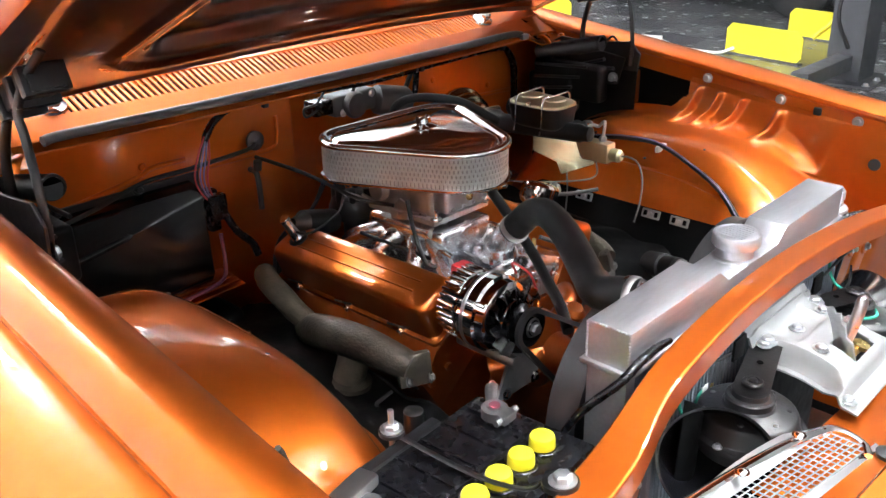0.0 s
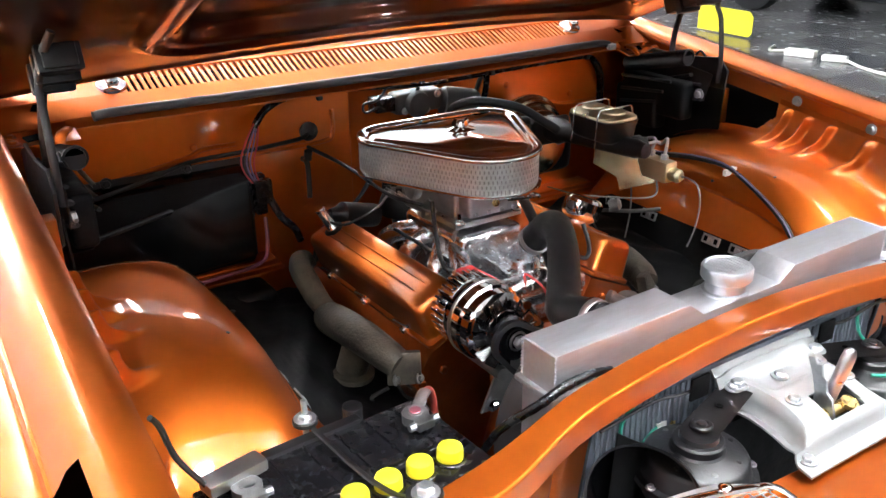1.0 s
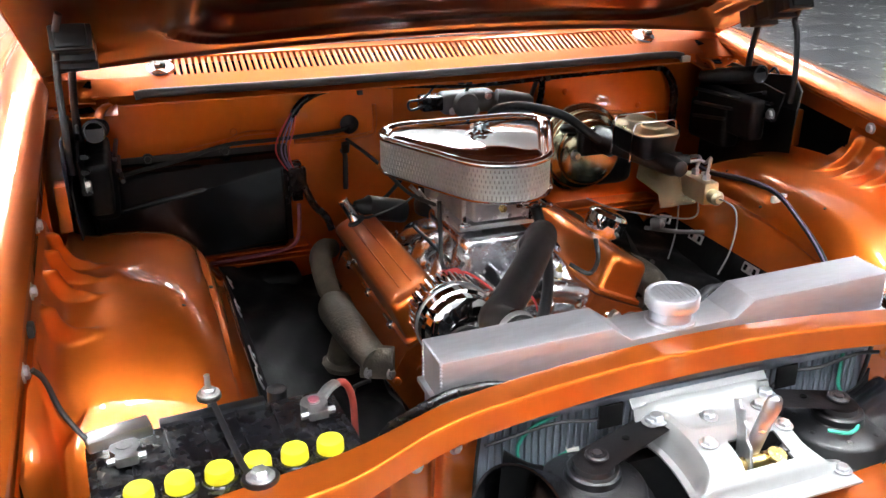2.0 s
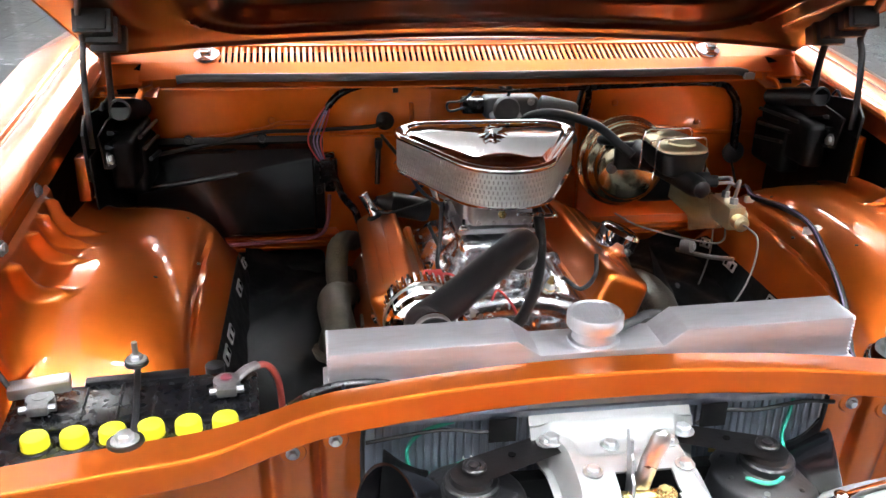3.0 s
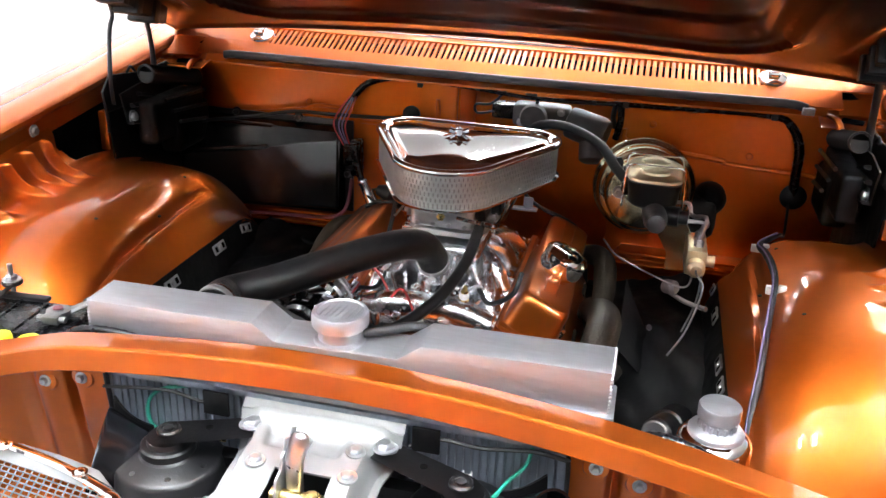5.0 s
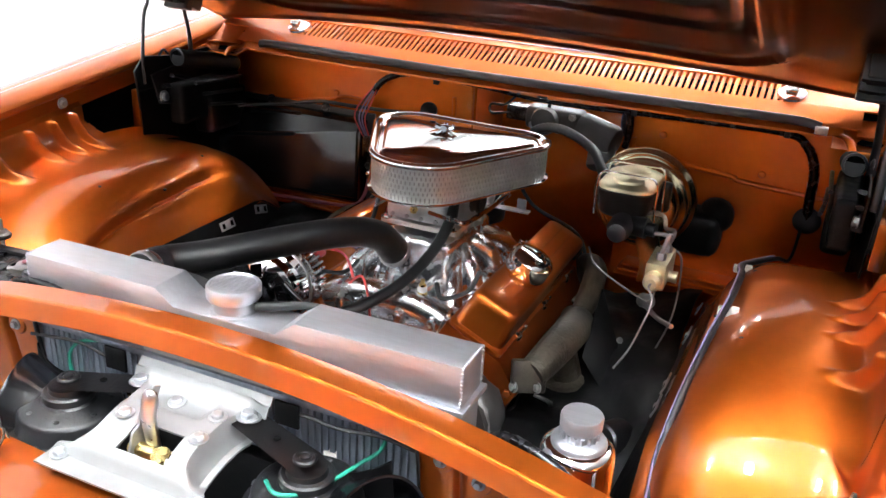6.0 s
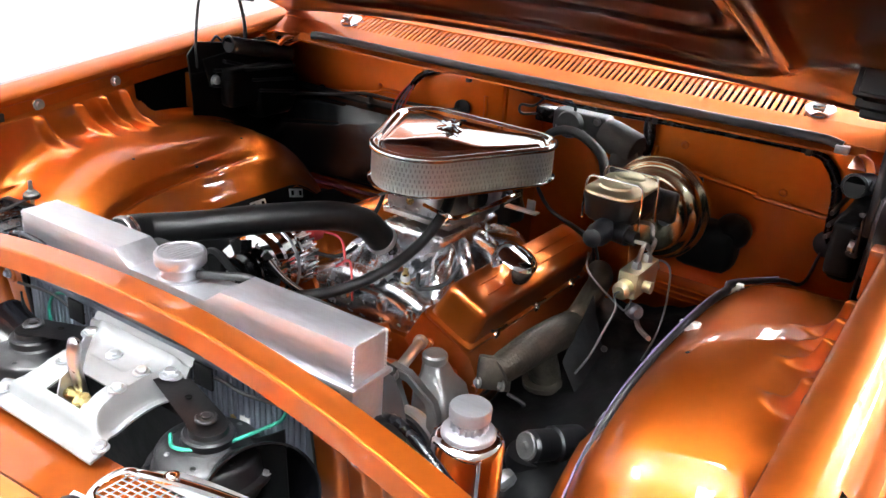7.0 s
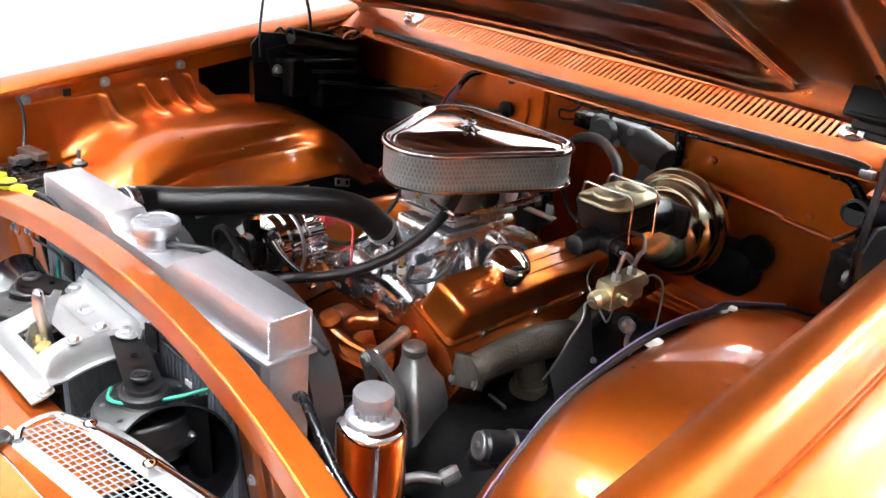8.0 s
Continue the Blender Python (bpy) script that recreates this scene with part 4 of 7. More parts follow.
    part("wire", t(tube([(-0.105, 0.66, 0.90), (-0.11, 0.64, 0.84), (-0.12, 0.60, 0.79), (-0.10, 0.58, 0.78)], 0.0045, 8)), RUBBER, eng, "thin black wire")

    # front cover, water pump, fuel pump and brackets
    part("timing_cover", xz_prism([(-0.10, 0.36), (0.10, 0.36), (0.12, 0.46), (0.07, 0.62), (-0.07, 0.62), (-0.12, 0.46)], 0.445, 0.474, 0.008), CAST_PAINT, eng)
    part("water_pump", join(lathe([(0.075, 0), (0.075, 0.045), (0.045, 0.06), (0.030, 0.12), (0.028, 0.16)], (0, 0.445, 0.62), (0, -1, 0), 28), tube([(-0.10, 0.455, 0.60), (-0.05, 0.41, 0.62), (0.05, 0.41, 0.62), (0.10, 0.455, 0.60)], 0.035, 14, 5),
                                 tube([(0.02, 0.41, 0.66), (0.06, 0.40, 0.70), (0.09, 0.43, 0.71)], 0.018, 10, 4)), CAST_PAINT, eng, "copper-painted water pump")
    part("accessory_bracket", join(tube([(0.02, 0.36, 0.70), (0.08, 0.37, 0.68), (0.14, 0.41, 0.655)], 0.012, 8, 4, flat=0.5), tube([(0.03, 0.35, 0.67), (0.06, 0.38, 0.63), (0.13, 0.42, 0.61)], 0.011, 8, 4, flat=0.5),
                                        tube([(0.03, 0.36, 0.70), (0.05, 0.37, 0.64), (0.06, 0.40, 0.58)], 0.012, 8, 4, flat=0.5), lathe([(0.022, 0), (0.024, 0.02), (0.015, 0.03)], (0.03, 0.37, 0.69), (0, -0.4, 1), 16)), CAST_PAINT, eng, "copper-painted webbed casting")
    for z, r, y in ((0.62, 0.075, 0.27), (0.44, 0.085, 0.27)):
        part("pulley", lathe([(0.02, 0), (r * 0.55, 0.004), (r * 0.6, 0.02), (r, 0.022), (r, 0.027), (r - 0.012, 0.033), (r, 0.039), (r, 0.046), (r - 0.01, 0.05)], (0, y + 0.05, z), (0, -1, 0), 40), GLOSS_BLACK if z > 0.5 else STEEL, eng, "grooved crank and pump pulley")
    # V belts
    def belt(ca, ra, cb_, rb, y, n=20):
        ax, az = ca
        bx, bz = cb_
        ang = math.atan2(bz - az, bx - ax)
        off = math.acos((ra - rb) / math.hypot(bx - ax, bz - az))
        pts = [(ax + ra * math.cos(ang + off + (2 * math.pi - 2 * off) * k / n), y, az + ra * math.sin(ang + off + (2 * math.pi - 2 * off) * k / n)) for k in range(n + 1)]
        pts += [(bx + rb * math.cos(ang - off + 2 * off * k / n), y, bz + rb * math.sin(ang - off + 2 * off * k / n)) for k in range(n + 1)]
        rings = []
        for k, p in enumerate(pts):
            q0, q1 = Vector(pts[k - 1]), Vector(pts[(k + 1) % len(pts)])
            d = (q1 - q0).normalized()
            o = d.cross(Vector((0, 1, 0)))
            rings.append([Vector(p) + o * a + Vector((0, b, 0)) for a, b in ((-0.004, -0.004), (0.004, -0.006), (0.004, 0.006), (-0.004, 0.004))])
        return skin(rings, True, False, True)
    part("belt", belt((-0.200, 0.793), 0.032, (0, 0.62), 0.070, 0.286), RUBBER, eng, "black rubber V-belt")
    part("belt", belt((0.0, 0.62), 0.070, (0, 0.44), 0.080, 0.298), RUBBER, eng, "black rubber V-belt")
    part("belt", belt((0.0, 0.44), 0.080, (0.215, 0.585), 0.062, 0.308), RUBBER, eng, "black rubber V-belt")
    return eng


def air_cleaner():
    ac = thing("air_cleaner", (0.01, 0.74, 0.925), "rounded triangular chrome air cleaner with pale mesh filter", "air cleaner")
    circles = [((0.004, 0.630), 0.1026), ((-0.1015, 0.797), 0.0796), ((0.120, 0.7986), 0.0723)]

    def outline(inset, n=120):
        out = []
        for k in range(n):
            a = 2 * math.pi * k / n
            d = (math.cos(a), math.sin(a))
            c, r = max(circles, key=lambda q: q[0][0] * d[0] + q[0][1] * d[1] + q[1])
            out.append((c[0] + (r - inset) * d[0], c[1] + (r - inset) * d[1]))
        # even spacing round the edge
        out.append(out[0])
        seg = [math.dist(p, q) for p, q in zip(out[:-1], out[1:])]
        s = np.concatenate([[0], np.cumsum(seg)])
        u = np.linspace(0, s[-1], n, endpoint=False)
        return list(zip(np.interp(u, s, [p[0] for p in out]).tolist(), np.interp(u, s, [p[1] for p in out]).tolist()))

    def stack(prof, n=120, crown=()):
        rings = [[(x, y, z) for x, y in outline(i, n)] for i, z in prof]
        # the crown closes on the stud in the middle
        rings += [[(lerp(0.004, x, f), lerp(0.722, y, f), z) for x, y, _ in rings[-1]] for f, z in crown]
        return skin(rings)
    part("lid", stack([(0.004, 0.988), (0.0, 0.990), (-0.002, 0.994), (-0.001, 0.998), (0.003, 1.001), (0.008, 1.001), (0.012, 0.999), (0.0145, 0.994), (0.018, 0.9925), (0.0215, 0.995), (0.025, 0.999), (0.030, 1.0008),
                       (0.040, 1.0022), (0.055, 1.0036), (0.064, 1.0046)], crown=((0.7, 1.0066), (0.45, 1.0082), (0.25, 1.0092), (0.08, 1.0096))), CHROME, ac, "mirror chrome lid with a stepped rim", 60)
    part("base", stack([(0.05, 0.914), (0.02, 0.916), (0.006, 0.920), (-0.001, 0.923), (-0.002, 0.928), (0.003, 0.930)]), CHROME, ac, "chrome base pan", 60)
    # element coloured darker to stand for shade behind the perforations
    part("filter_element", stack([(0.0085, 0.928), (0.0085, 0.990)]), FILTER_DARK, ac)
    # perforated wrap: small plates in brick order
    n, rows = 138, 6
    o = outline(0.005, n)
    verts, faces = [], []
    z0, z1 = 0.9305, 0.9885
    h = (z1 - z0) / rows
    for r in range(rows):
        for k in range(n):
            a, b = Vector((*o[k], 0)), Vector((*o[(k + 1) % n], 0))
            d = (b - a)
            ln = d.length
            d.normalize()
            nrm = Vector((d.y, -d.x, 0))
            sh = 0.5 if r % 2 else 0.0
            m = a + d * ln * sh
            for (u0, u1, w0, w1) in ((0.0, 0.62, 0.0, 1.0), (0.62, 1.0, 0.70, 1.0)):
                p = [m + d * ln * u0, m + d * ln * u1]
                base = len(verts)
                lo, hi = z0 + h * (r + w0), z0 + h * (r + w1)
                for q, zz in ((p[0], lo), (p[1], lo), (p[1], hi), (p[0], hi)):
                    verts.append((q.x + nrm.x * 0.0005, q.y + nrm.y * 0.0005, zz))
                for q, zz in ((p[0], lo), (p[1], lo), (p[1], hi), (p[0], hi)):
                    verts.append((q.x - nrm.x * 0.0022, q.y - nrm.y * 0.0022, zz))
                faces += [(base, base + 1, base + 2, base + 3), (base + 1, base + 5, base + 6, base + 2), (base + 4, base, base + 3, base + 7), (base + 3, base + 2, base + 6, base + 7), (base + 4, base + 5, base + 1, base)]
    me = bpy.data.meshes.new("filter_mesh")
    me.from_pydata(verts, [], faces)
    me.materials.append(FILTER)
    me.transform(Matrix.Translation(-ac.location))
    fm = new("filter_mesh", me)
    fm.parent = ac
    tagged(fm, "pale perforated filter wrap", kind="stuff")
    c = (0.003, 0.722, 1.0085)
    part("boss", lathe([(0.034, -0.001), (0.028, 0.001), (0.016, 0.004), (0.010, 0.006)], c, (0, 0, 1), 24), CHROME, ac)
    wing = join(lathe([(0.009, 0.004), (0.010, 0.012), (0.007, 0.017), (0.003, 0.018)], c, (0, 0, 1), 14), tube([(c[0] - 0.018, c[1] - 0.004, c[2] + 0.014), (c[0] - 0.009, c[1] - 0.002, c[2] + 0.011), (c[0] + 0.009, c[1] + 0.002, c[2] + 0.011), (c[0] + 0.018, c[1] + 0.004, c[2] + 0.014)], [0.006, 0.005, 0.005, 0.006], 10, 4),
                tube([(c[0] + 0.004, c[1] - 0.014, c[2] + 0.013), (c[0], c[1], c[2] + 0.011), (c[0] - 0.004, c[1] + 0.014, c[2] + 0.013)], [0.0055, 0.005, 0.0055], 10, 4))
    part("wing_nut", wing, CHROME, ac, "chrome wing nut")
    part("neck", lathe([(0.066, 0), (0.068, 0.012)], (0.0, 0.71, 0.905), (0, 0, 1), 32), CAST_ALU, ac)
    part("vacuum_hose", tube([(0.10, 0.90, 0.935), (0.12, 0.93, 0.985), (0.18, 0.92, 1.000), (0.26, 0.87, 0.985), (0.30, 0.82, 0.955), (0.325, 0.80, 0.935)], 0.010, 12), RUBBER, ac, "black rubber vacuum hose")
    return ac


def alternator():
    x, z = -0.200, 0.793
    al = thing("alternator", (x, 0.37, z - 0.07), "chrome-plated alternator with an open fan and pulley", "alternator")
    y = lambda v: 0.455 - v
    part("rear_case", lathe([(0.02, 0), (0.045, 0.002), (0.060, 0.008), (0.066, 0.020), (0.066, 0.045), (0.068, 0.048), (0.068, 0.054)], (x, y(0), z), (0, -1, 0), 36), CHROME, al)
    for k in range(36):
        a = 2 * math.pi * k / 36
        f = box(-0.0028, 0.0028, -0.020, 0.016, 0.0, 0.0040, 0.001, 1)
        f.transform(Matrix.Translation((x, y(0.026), z)) @ Euler((0, a, 0)).to_matrix().to_4x4() @ Matrix.Translation((0, 0, 0.064)))
        part("fin", f, CHROME, al)
    part("front_case", lathe([(0.068, 0.055), (0.0705, 0.058), (0.0705, 0.092), (0.066, 0.096), (0.064, 0.112), (0.052, 0.122), (0.030, 0.126)], (x, y(0), z), (0, -1, 0), 36), CHROME, al)
    part("band", lathe([(0.0712, 0.066), (0.0722, 0.067), (0.0722, 0.072), (0.0712, 0.073)], (x, y(0), z), (0, -1, 0), 36), STEEL, al)
    fan = part("fan", disc((x, y(0.132), z), (0, -1, 0), 0.040, 0.003, 24), CHROME, al, "chrome cooling fan")
    for k in range(12):
        a = 2 * math.pi * k / 12
        b = box(-0.010, 0.010, -0.0012, 0.0012, 0.036, 0.064, 0.001, 1)
        b.transform(Matrix.Translation((x, y(0.136), z)) @ Euler((0, a, 0)).to_matrix().to_4x4() @ Euler((0, 0, radians(48))).to_matrix().to_4x4())
        part("blade", b, GLOSS_BLACK, fan)
    pl = part("pulley", lathe([(0.028, 0.140), (0.036, 0.142), (0.036, 0.147), (0.026, 0.155), (0.036, 0.163), (0.036, 0.169), (0.028, 0.171), (0.016, 0.166), (0.014, 0.172)], (x, y(0), z), (0, -1, 0), 32), GLOSS_BLACK, al, "black grooved pulley")
    part("nut", bolt((x, y(0.170), z), (0, -1, 0), 0.012, 0.012), STEEL, pl)
    for k in (0.4, 2.5, 4.6):
        part("through_bolt", tube([(x + 0.066 * math.cos(k), y(0.02), z + 0.066 * math.sin(k)), (x + 0.066 * math.cos(k), y(0.11), z + 0.066 * math.sin(k))], 0.005, 8, 1), CHROME, al)
    part("adjusting_arm", join(tube([(x + 0.052, 0.325, z + 0.035), (x + 0.078, 0.335, z + 0.005), (x + 0.115, 0.370, z - 0.042)], [0.008, 0.0065, 0.008], 12, 5), lathe([(0.006, 0), (0.011, 0.003), (0.012, 0.010), (0.008, 0.016)], (x + 0.115, 0.372, z - 0.052), (0.2, -0.3, 1), 14)), CHROME, al, "chrome adjusting link with a ball end")
    part("mount_bracket", join(prism([(-0.06, 0), (0.05, 0), (0.06, 0.02), (0.02, 0.09), (-0.02, 0.09)], 0, 0.006, pose(x + 0.02, 0.335, z - 0.155, 90, 0, 0), 0.002), tube([(x - 0.01, 0.31, z - 0.075), (x - 0.01, 0.44, z - 0.075)], 0.012, 12, 1)), PUMP_GREY, al, "grey cast alternator bracket")
    for d in (-0.035, 0.045):
        part("bolt", bolt((x + 0.02 + d, 0.328, z - 0.145), (0, -1, 0), 0.008, 0.007), CHROME, al)
    part("connector", box(x + 0.01, x + 0.045, 0.452, 0.480, z + 0.03, z + 0.055, 0.004), RED, al)
    part("lead", tube([(x + 0.03, 0.475, z + 0.045), (x + 0.07, 0.50, z + 0.03), (x + 0.11, 0.47, z + 0.0), (x + 0.12, 0.46, z - 0.04)], 0.0025, 8), RED, al, "thin red lead")
    k = 0.97
    grow = Matrix.Translation((x, 0.37, z)) @ Matrix.Diagonal((k, 1.0, k, 1)) @ Matrix.Translation((-x, -0.37, -z))
    sheared(al, grow)
    al.location += Vector((0.026, -0.002, -0.016))
    return al


def radiator():
    rd = thing("radiator", (0, 0.035, 0.33), "brushed aluminium radiator with a stepped welded top tank", "radiator")
    top = [(-0.34, 0.887), (0.34, 0.887), (0.34, 0.944), (0.112, 0.944), (0.082, 0.922), (-0.078, 0.922), (-0.108, 0.944), (-0.34, 0.944)]
    tank = part("top_tank", xz_prism(top, 0.0, 0.066, 0.0030), BRUSHED, rd, "brushed aluminium top tank", 25)
    # weld beads along the ends
    bead = []
    for s in (-1, 1):
        path = [(s * 0.340, 0.001, 0.889), (s * 0.340, 0.001, 0.943), (s * 0.340, 0.065, 0.943), (s * 0.340, 0.065, 0.889)]
        for a, b in zip(path[:-1], path[1:]):
            n = int(math.dist(a, b) / 0.0046)
            for k in range(n):
                p = Vector(a).lerp(Vector(b), (k + 0.5) / n)
                bead.append(lathe([(0.0004, -0.0022), (0.0020, -0.0010), (0.0023, 0.0005), (0.001, 0.002)], p, (s, 0, 0), 7))
    tagged(part("weld_bead", join(*bead), BRUSHED, tank), kind="stuff")
    part("header_plate", box(-0.347, 0.347, -0.006, 0.072, 0.880, 0.8875, 0.002), BRUSHED, rd)
    for s in (-1, 1):
        part("side_tank", join(box(*sorted((s * 0.318, s * 0.340)), 0.002, 0.064, 0.36, 0.8795, 0.003)), BRUSHED, rd)
    part("core", box(-0.318, 0.318, 0.012, 0.056, 0.36, 0.8795), FIN, rd)
    part("lower_tank", box(-0.34, 0.34, 0.0, 0.066, 0.30, 0.36, 0.004), BRUSHED, rd)
    cap = part("filler_cap", lathe([(0.026, 0.021), (0.0340, 0.022), (0.0362, 0.025), (0.0362, 0.0385), (0.0345, 0.0415), (0.031, 0.0425), (0.0295, 0.0410), (0.004, 0.0415)], (-0.001, 0.031, 0.9205), (0, 0, 1), 36), BRUSHED, rd, "round bare-metal filler cap")
    part("filler_neck", lathe([(0.034, 0), (0.033, 0.003), (0.0285, 0.0045), (0.0275, 0.012), (0.0275, 0.0195)], (-0.001, 0.031, 0.9220), (0, 0, 1), 32), BRUSHED, rd)
    for k in range(-3, 4):
        part("rib", tube([(-0.001 + 0.007 * k, 0.031 - 0.02, 0.9622), (-0.001 + 0.007 * k + 0.004, 0.031 + 0.02, 0.9622)], 0.0008, 5, 1), BRUSHED, cap)
    part("overflow_hose", tube([(0.028, 0.035, 0.932), (0.06, 0.05, 0.934), (0.10, 0.075, 0.930), (0.20, 0.085, 0.905), (0.33, 0.10, 0.86)], 0.006, 10), RUBBER, rd)
    part("inlet_neck", tube([(-0.20, 0.066, 0.917), (-0.20, 0.10, 0.922)], 0.0215, 18, 1), POLISHED, rd)
    # two electric fans behind the core
    for x in (-0.165, 0.165):
        ring = part("fan_shroud", lathe([(0.160, 0.0), (0.166, 0.0), (0.166, 0.05), (0.160, 0.05), (0.157, 0.045), (0.155, 0.004)], (x, 0.085, 0.735), (0, 1, 0), 56, False), FAN_GREY, rd, "round grey fan ring")
        part("motor", lathe([(0.045, 0), (0.045, 0.06), (0.030, 0.07)], (x, 0.090, 0.735), (0, 1, 0), 24), BLACK, ring)
        part("guard", lathe([(0.05, 0.0), (0.150, 0.0), (0.154, 0.002), (0.150, 0.004), (0.05, 0.004)], (x, 0.118, 0.735), (0, 1, 0), 40), FAN_GREY, ring)
    return rd


def condenser():
    cd = thing("condenser", (0, -0.03, 0.4), "grey finned air-conditioning condenser in front of the radiator", "condenser")
    part("backing", box(-0.302, 0.302, -0.018, -0.010, 0.42, 0.862), FIN, cd)
    fm = mesh_of("fin", box(-0.0038, 0.0038, -0.0015, 0.004, -0.22, 0.22, 0.001, 1), FIN)
    for k in range(57):
        o = new("fin", fm)
        o.parent = cd
        o.location = (-0.283 + k * 0.0101, -0.022 - cd.location.y, 0.641 - cd.location.z)
    for s in (-1, 1):
        part("side_frame", box(*sorted((s * 0.288, s * 0.301)), -0.023, -0.008, 0.42, 0.866, 0.003), FIN, cd)
    for s in (-1, 1):
        part("rubber_shield", sheet(lambda u, v: (s * (0.292 - 0.055 * u - 0.012 * v), -0.052 - 0.010 * math.sin(3 * u), 0.66 + (0.175 - 0.035 * u) * v), np.linspace(0, 1, 7), np.linspace(0, 1, 5), 0.003), LINER, cd, "black rubber air shield")
        part("rubber_patch", box(*sorted((s * 0.118, s * 0.152)), -0.054, -0.050, 0.835, 0.868, 0.001), LINER, cd)
    part("wire", tube([(0.115, -0.05, 0.838), (0.15, -0.046, 0.852), (0.20, -0.044, 0.848), (0.26, -0.044, 0.856), (0.305, -0.042, 0.850)], 0.0028, 8, 6), RUBBER, cd, "thin black wire")
    part("wire", tube([(-0.12, -0.05, 0.850), (-0.16, -0.046, 0.846), (-0.21, -0.044, 0.852), (-0.30, -0.042, 0.840)], 0.0024, 8, 6), RUBBER, cd, "thin black wire")
    part("top_frame", box(-0.287, 0.287, -0.04, -0.012, 0.858, 0.868, 0.003), FIN, cd)
    return cd


build_engine().location += Vector((-0.002, -0.020, 0.0))
air_cleaner().location += Vector((-0.004, -0.021, 0.001))
alternator()
sheared(radiator(), Matrix(((1, 0, 0, 0), (0, 1, 0, 0), (0.016, 0, 1, 0), (0, 0, 0, 1))))
condenser()


# ---- brakes, heater, hinges and the rest of the bay ----
def upper_hose():
    h = thing("radiator_hose", (-0.1, 0.3, 0.85), "thick black moulded rubber radiator hose with a bend", "hose")
    pts = [(0.012, 0.502, 0.838), (0.010, 0.478, 0.864), (0.002, 0.445, 0.893), (-0.025, 0.390, 0.912), (-0.085, 0.300, 0.914), (-0.165, 0.195, 0.905), (-0.207, 0.142, 0.904), (-0.206, 0.105, 0.911), (-0.200, 0.072, 0.914)]
    pts = [(x, y - 0.02 * sstep(0.08, 0.40, y), z) for x, y, z in pts]
    part("hose", tube(pts, [0.0275, 0.0265, 0.026, 0.0255, 0.0255, 0.0255, 0.026, 0.027], 22, 7), HOSE, h)
    part("clamp", lathe([(0.0285, 0), (0.0295, 0.002), (0.0295, 0.010), (0.0285, 0.012)], (0.0118, 0.479, 0.841), (-0.03, -0.70, 0.72), 28), STEEL, h)
    part("clamp", lathe([(0.0275, 0), (0.0288, 0.002), (0.0288, 0.010), (0.0275, 0.012)], (-0.201, 0.078, 0.9135), (-0.06, 1, -0.05), 28), STEEL, h)
    return h


def bypass_hose():
    h = thing("heater_hose", (0.0, 0.5, 0.75), "slim black rubber hose looping over the intake", "hose")
    part("hose", tube([(0.062, 0.640, 0.905), (0.070, 0.605, 0.880), (0.062, 0.545, 0.835), (0.035, 0.470, 0.795), (-0.010, 0.395, 0.770), (-0.060, 0.33, 0.762), (-0.09, 0.29, 0.74)], 0.0105, 14, 7), HOSE, h)
    part("branch", tube([(0.095, 0.50, 0.80), (0.12, 0.47, 0.79), (0.155, 0.50, 0.80), (0.165, 0.53, 0.83)], 0.0045, 8, 6), RUBBER, h)
    part("red_lead", tube([(-0.05, 0.44, 0.79), (-0.035, 0.46, 0.80), (-0.01, 0.44, 0.775), (0.0, 0.43, 0.74)], 0.0022, 8, 6), RED, h, "thin red lead")
    h.location += Vector((0, -0.02, 0))
    return h


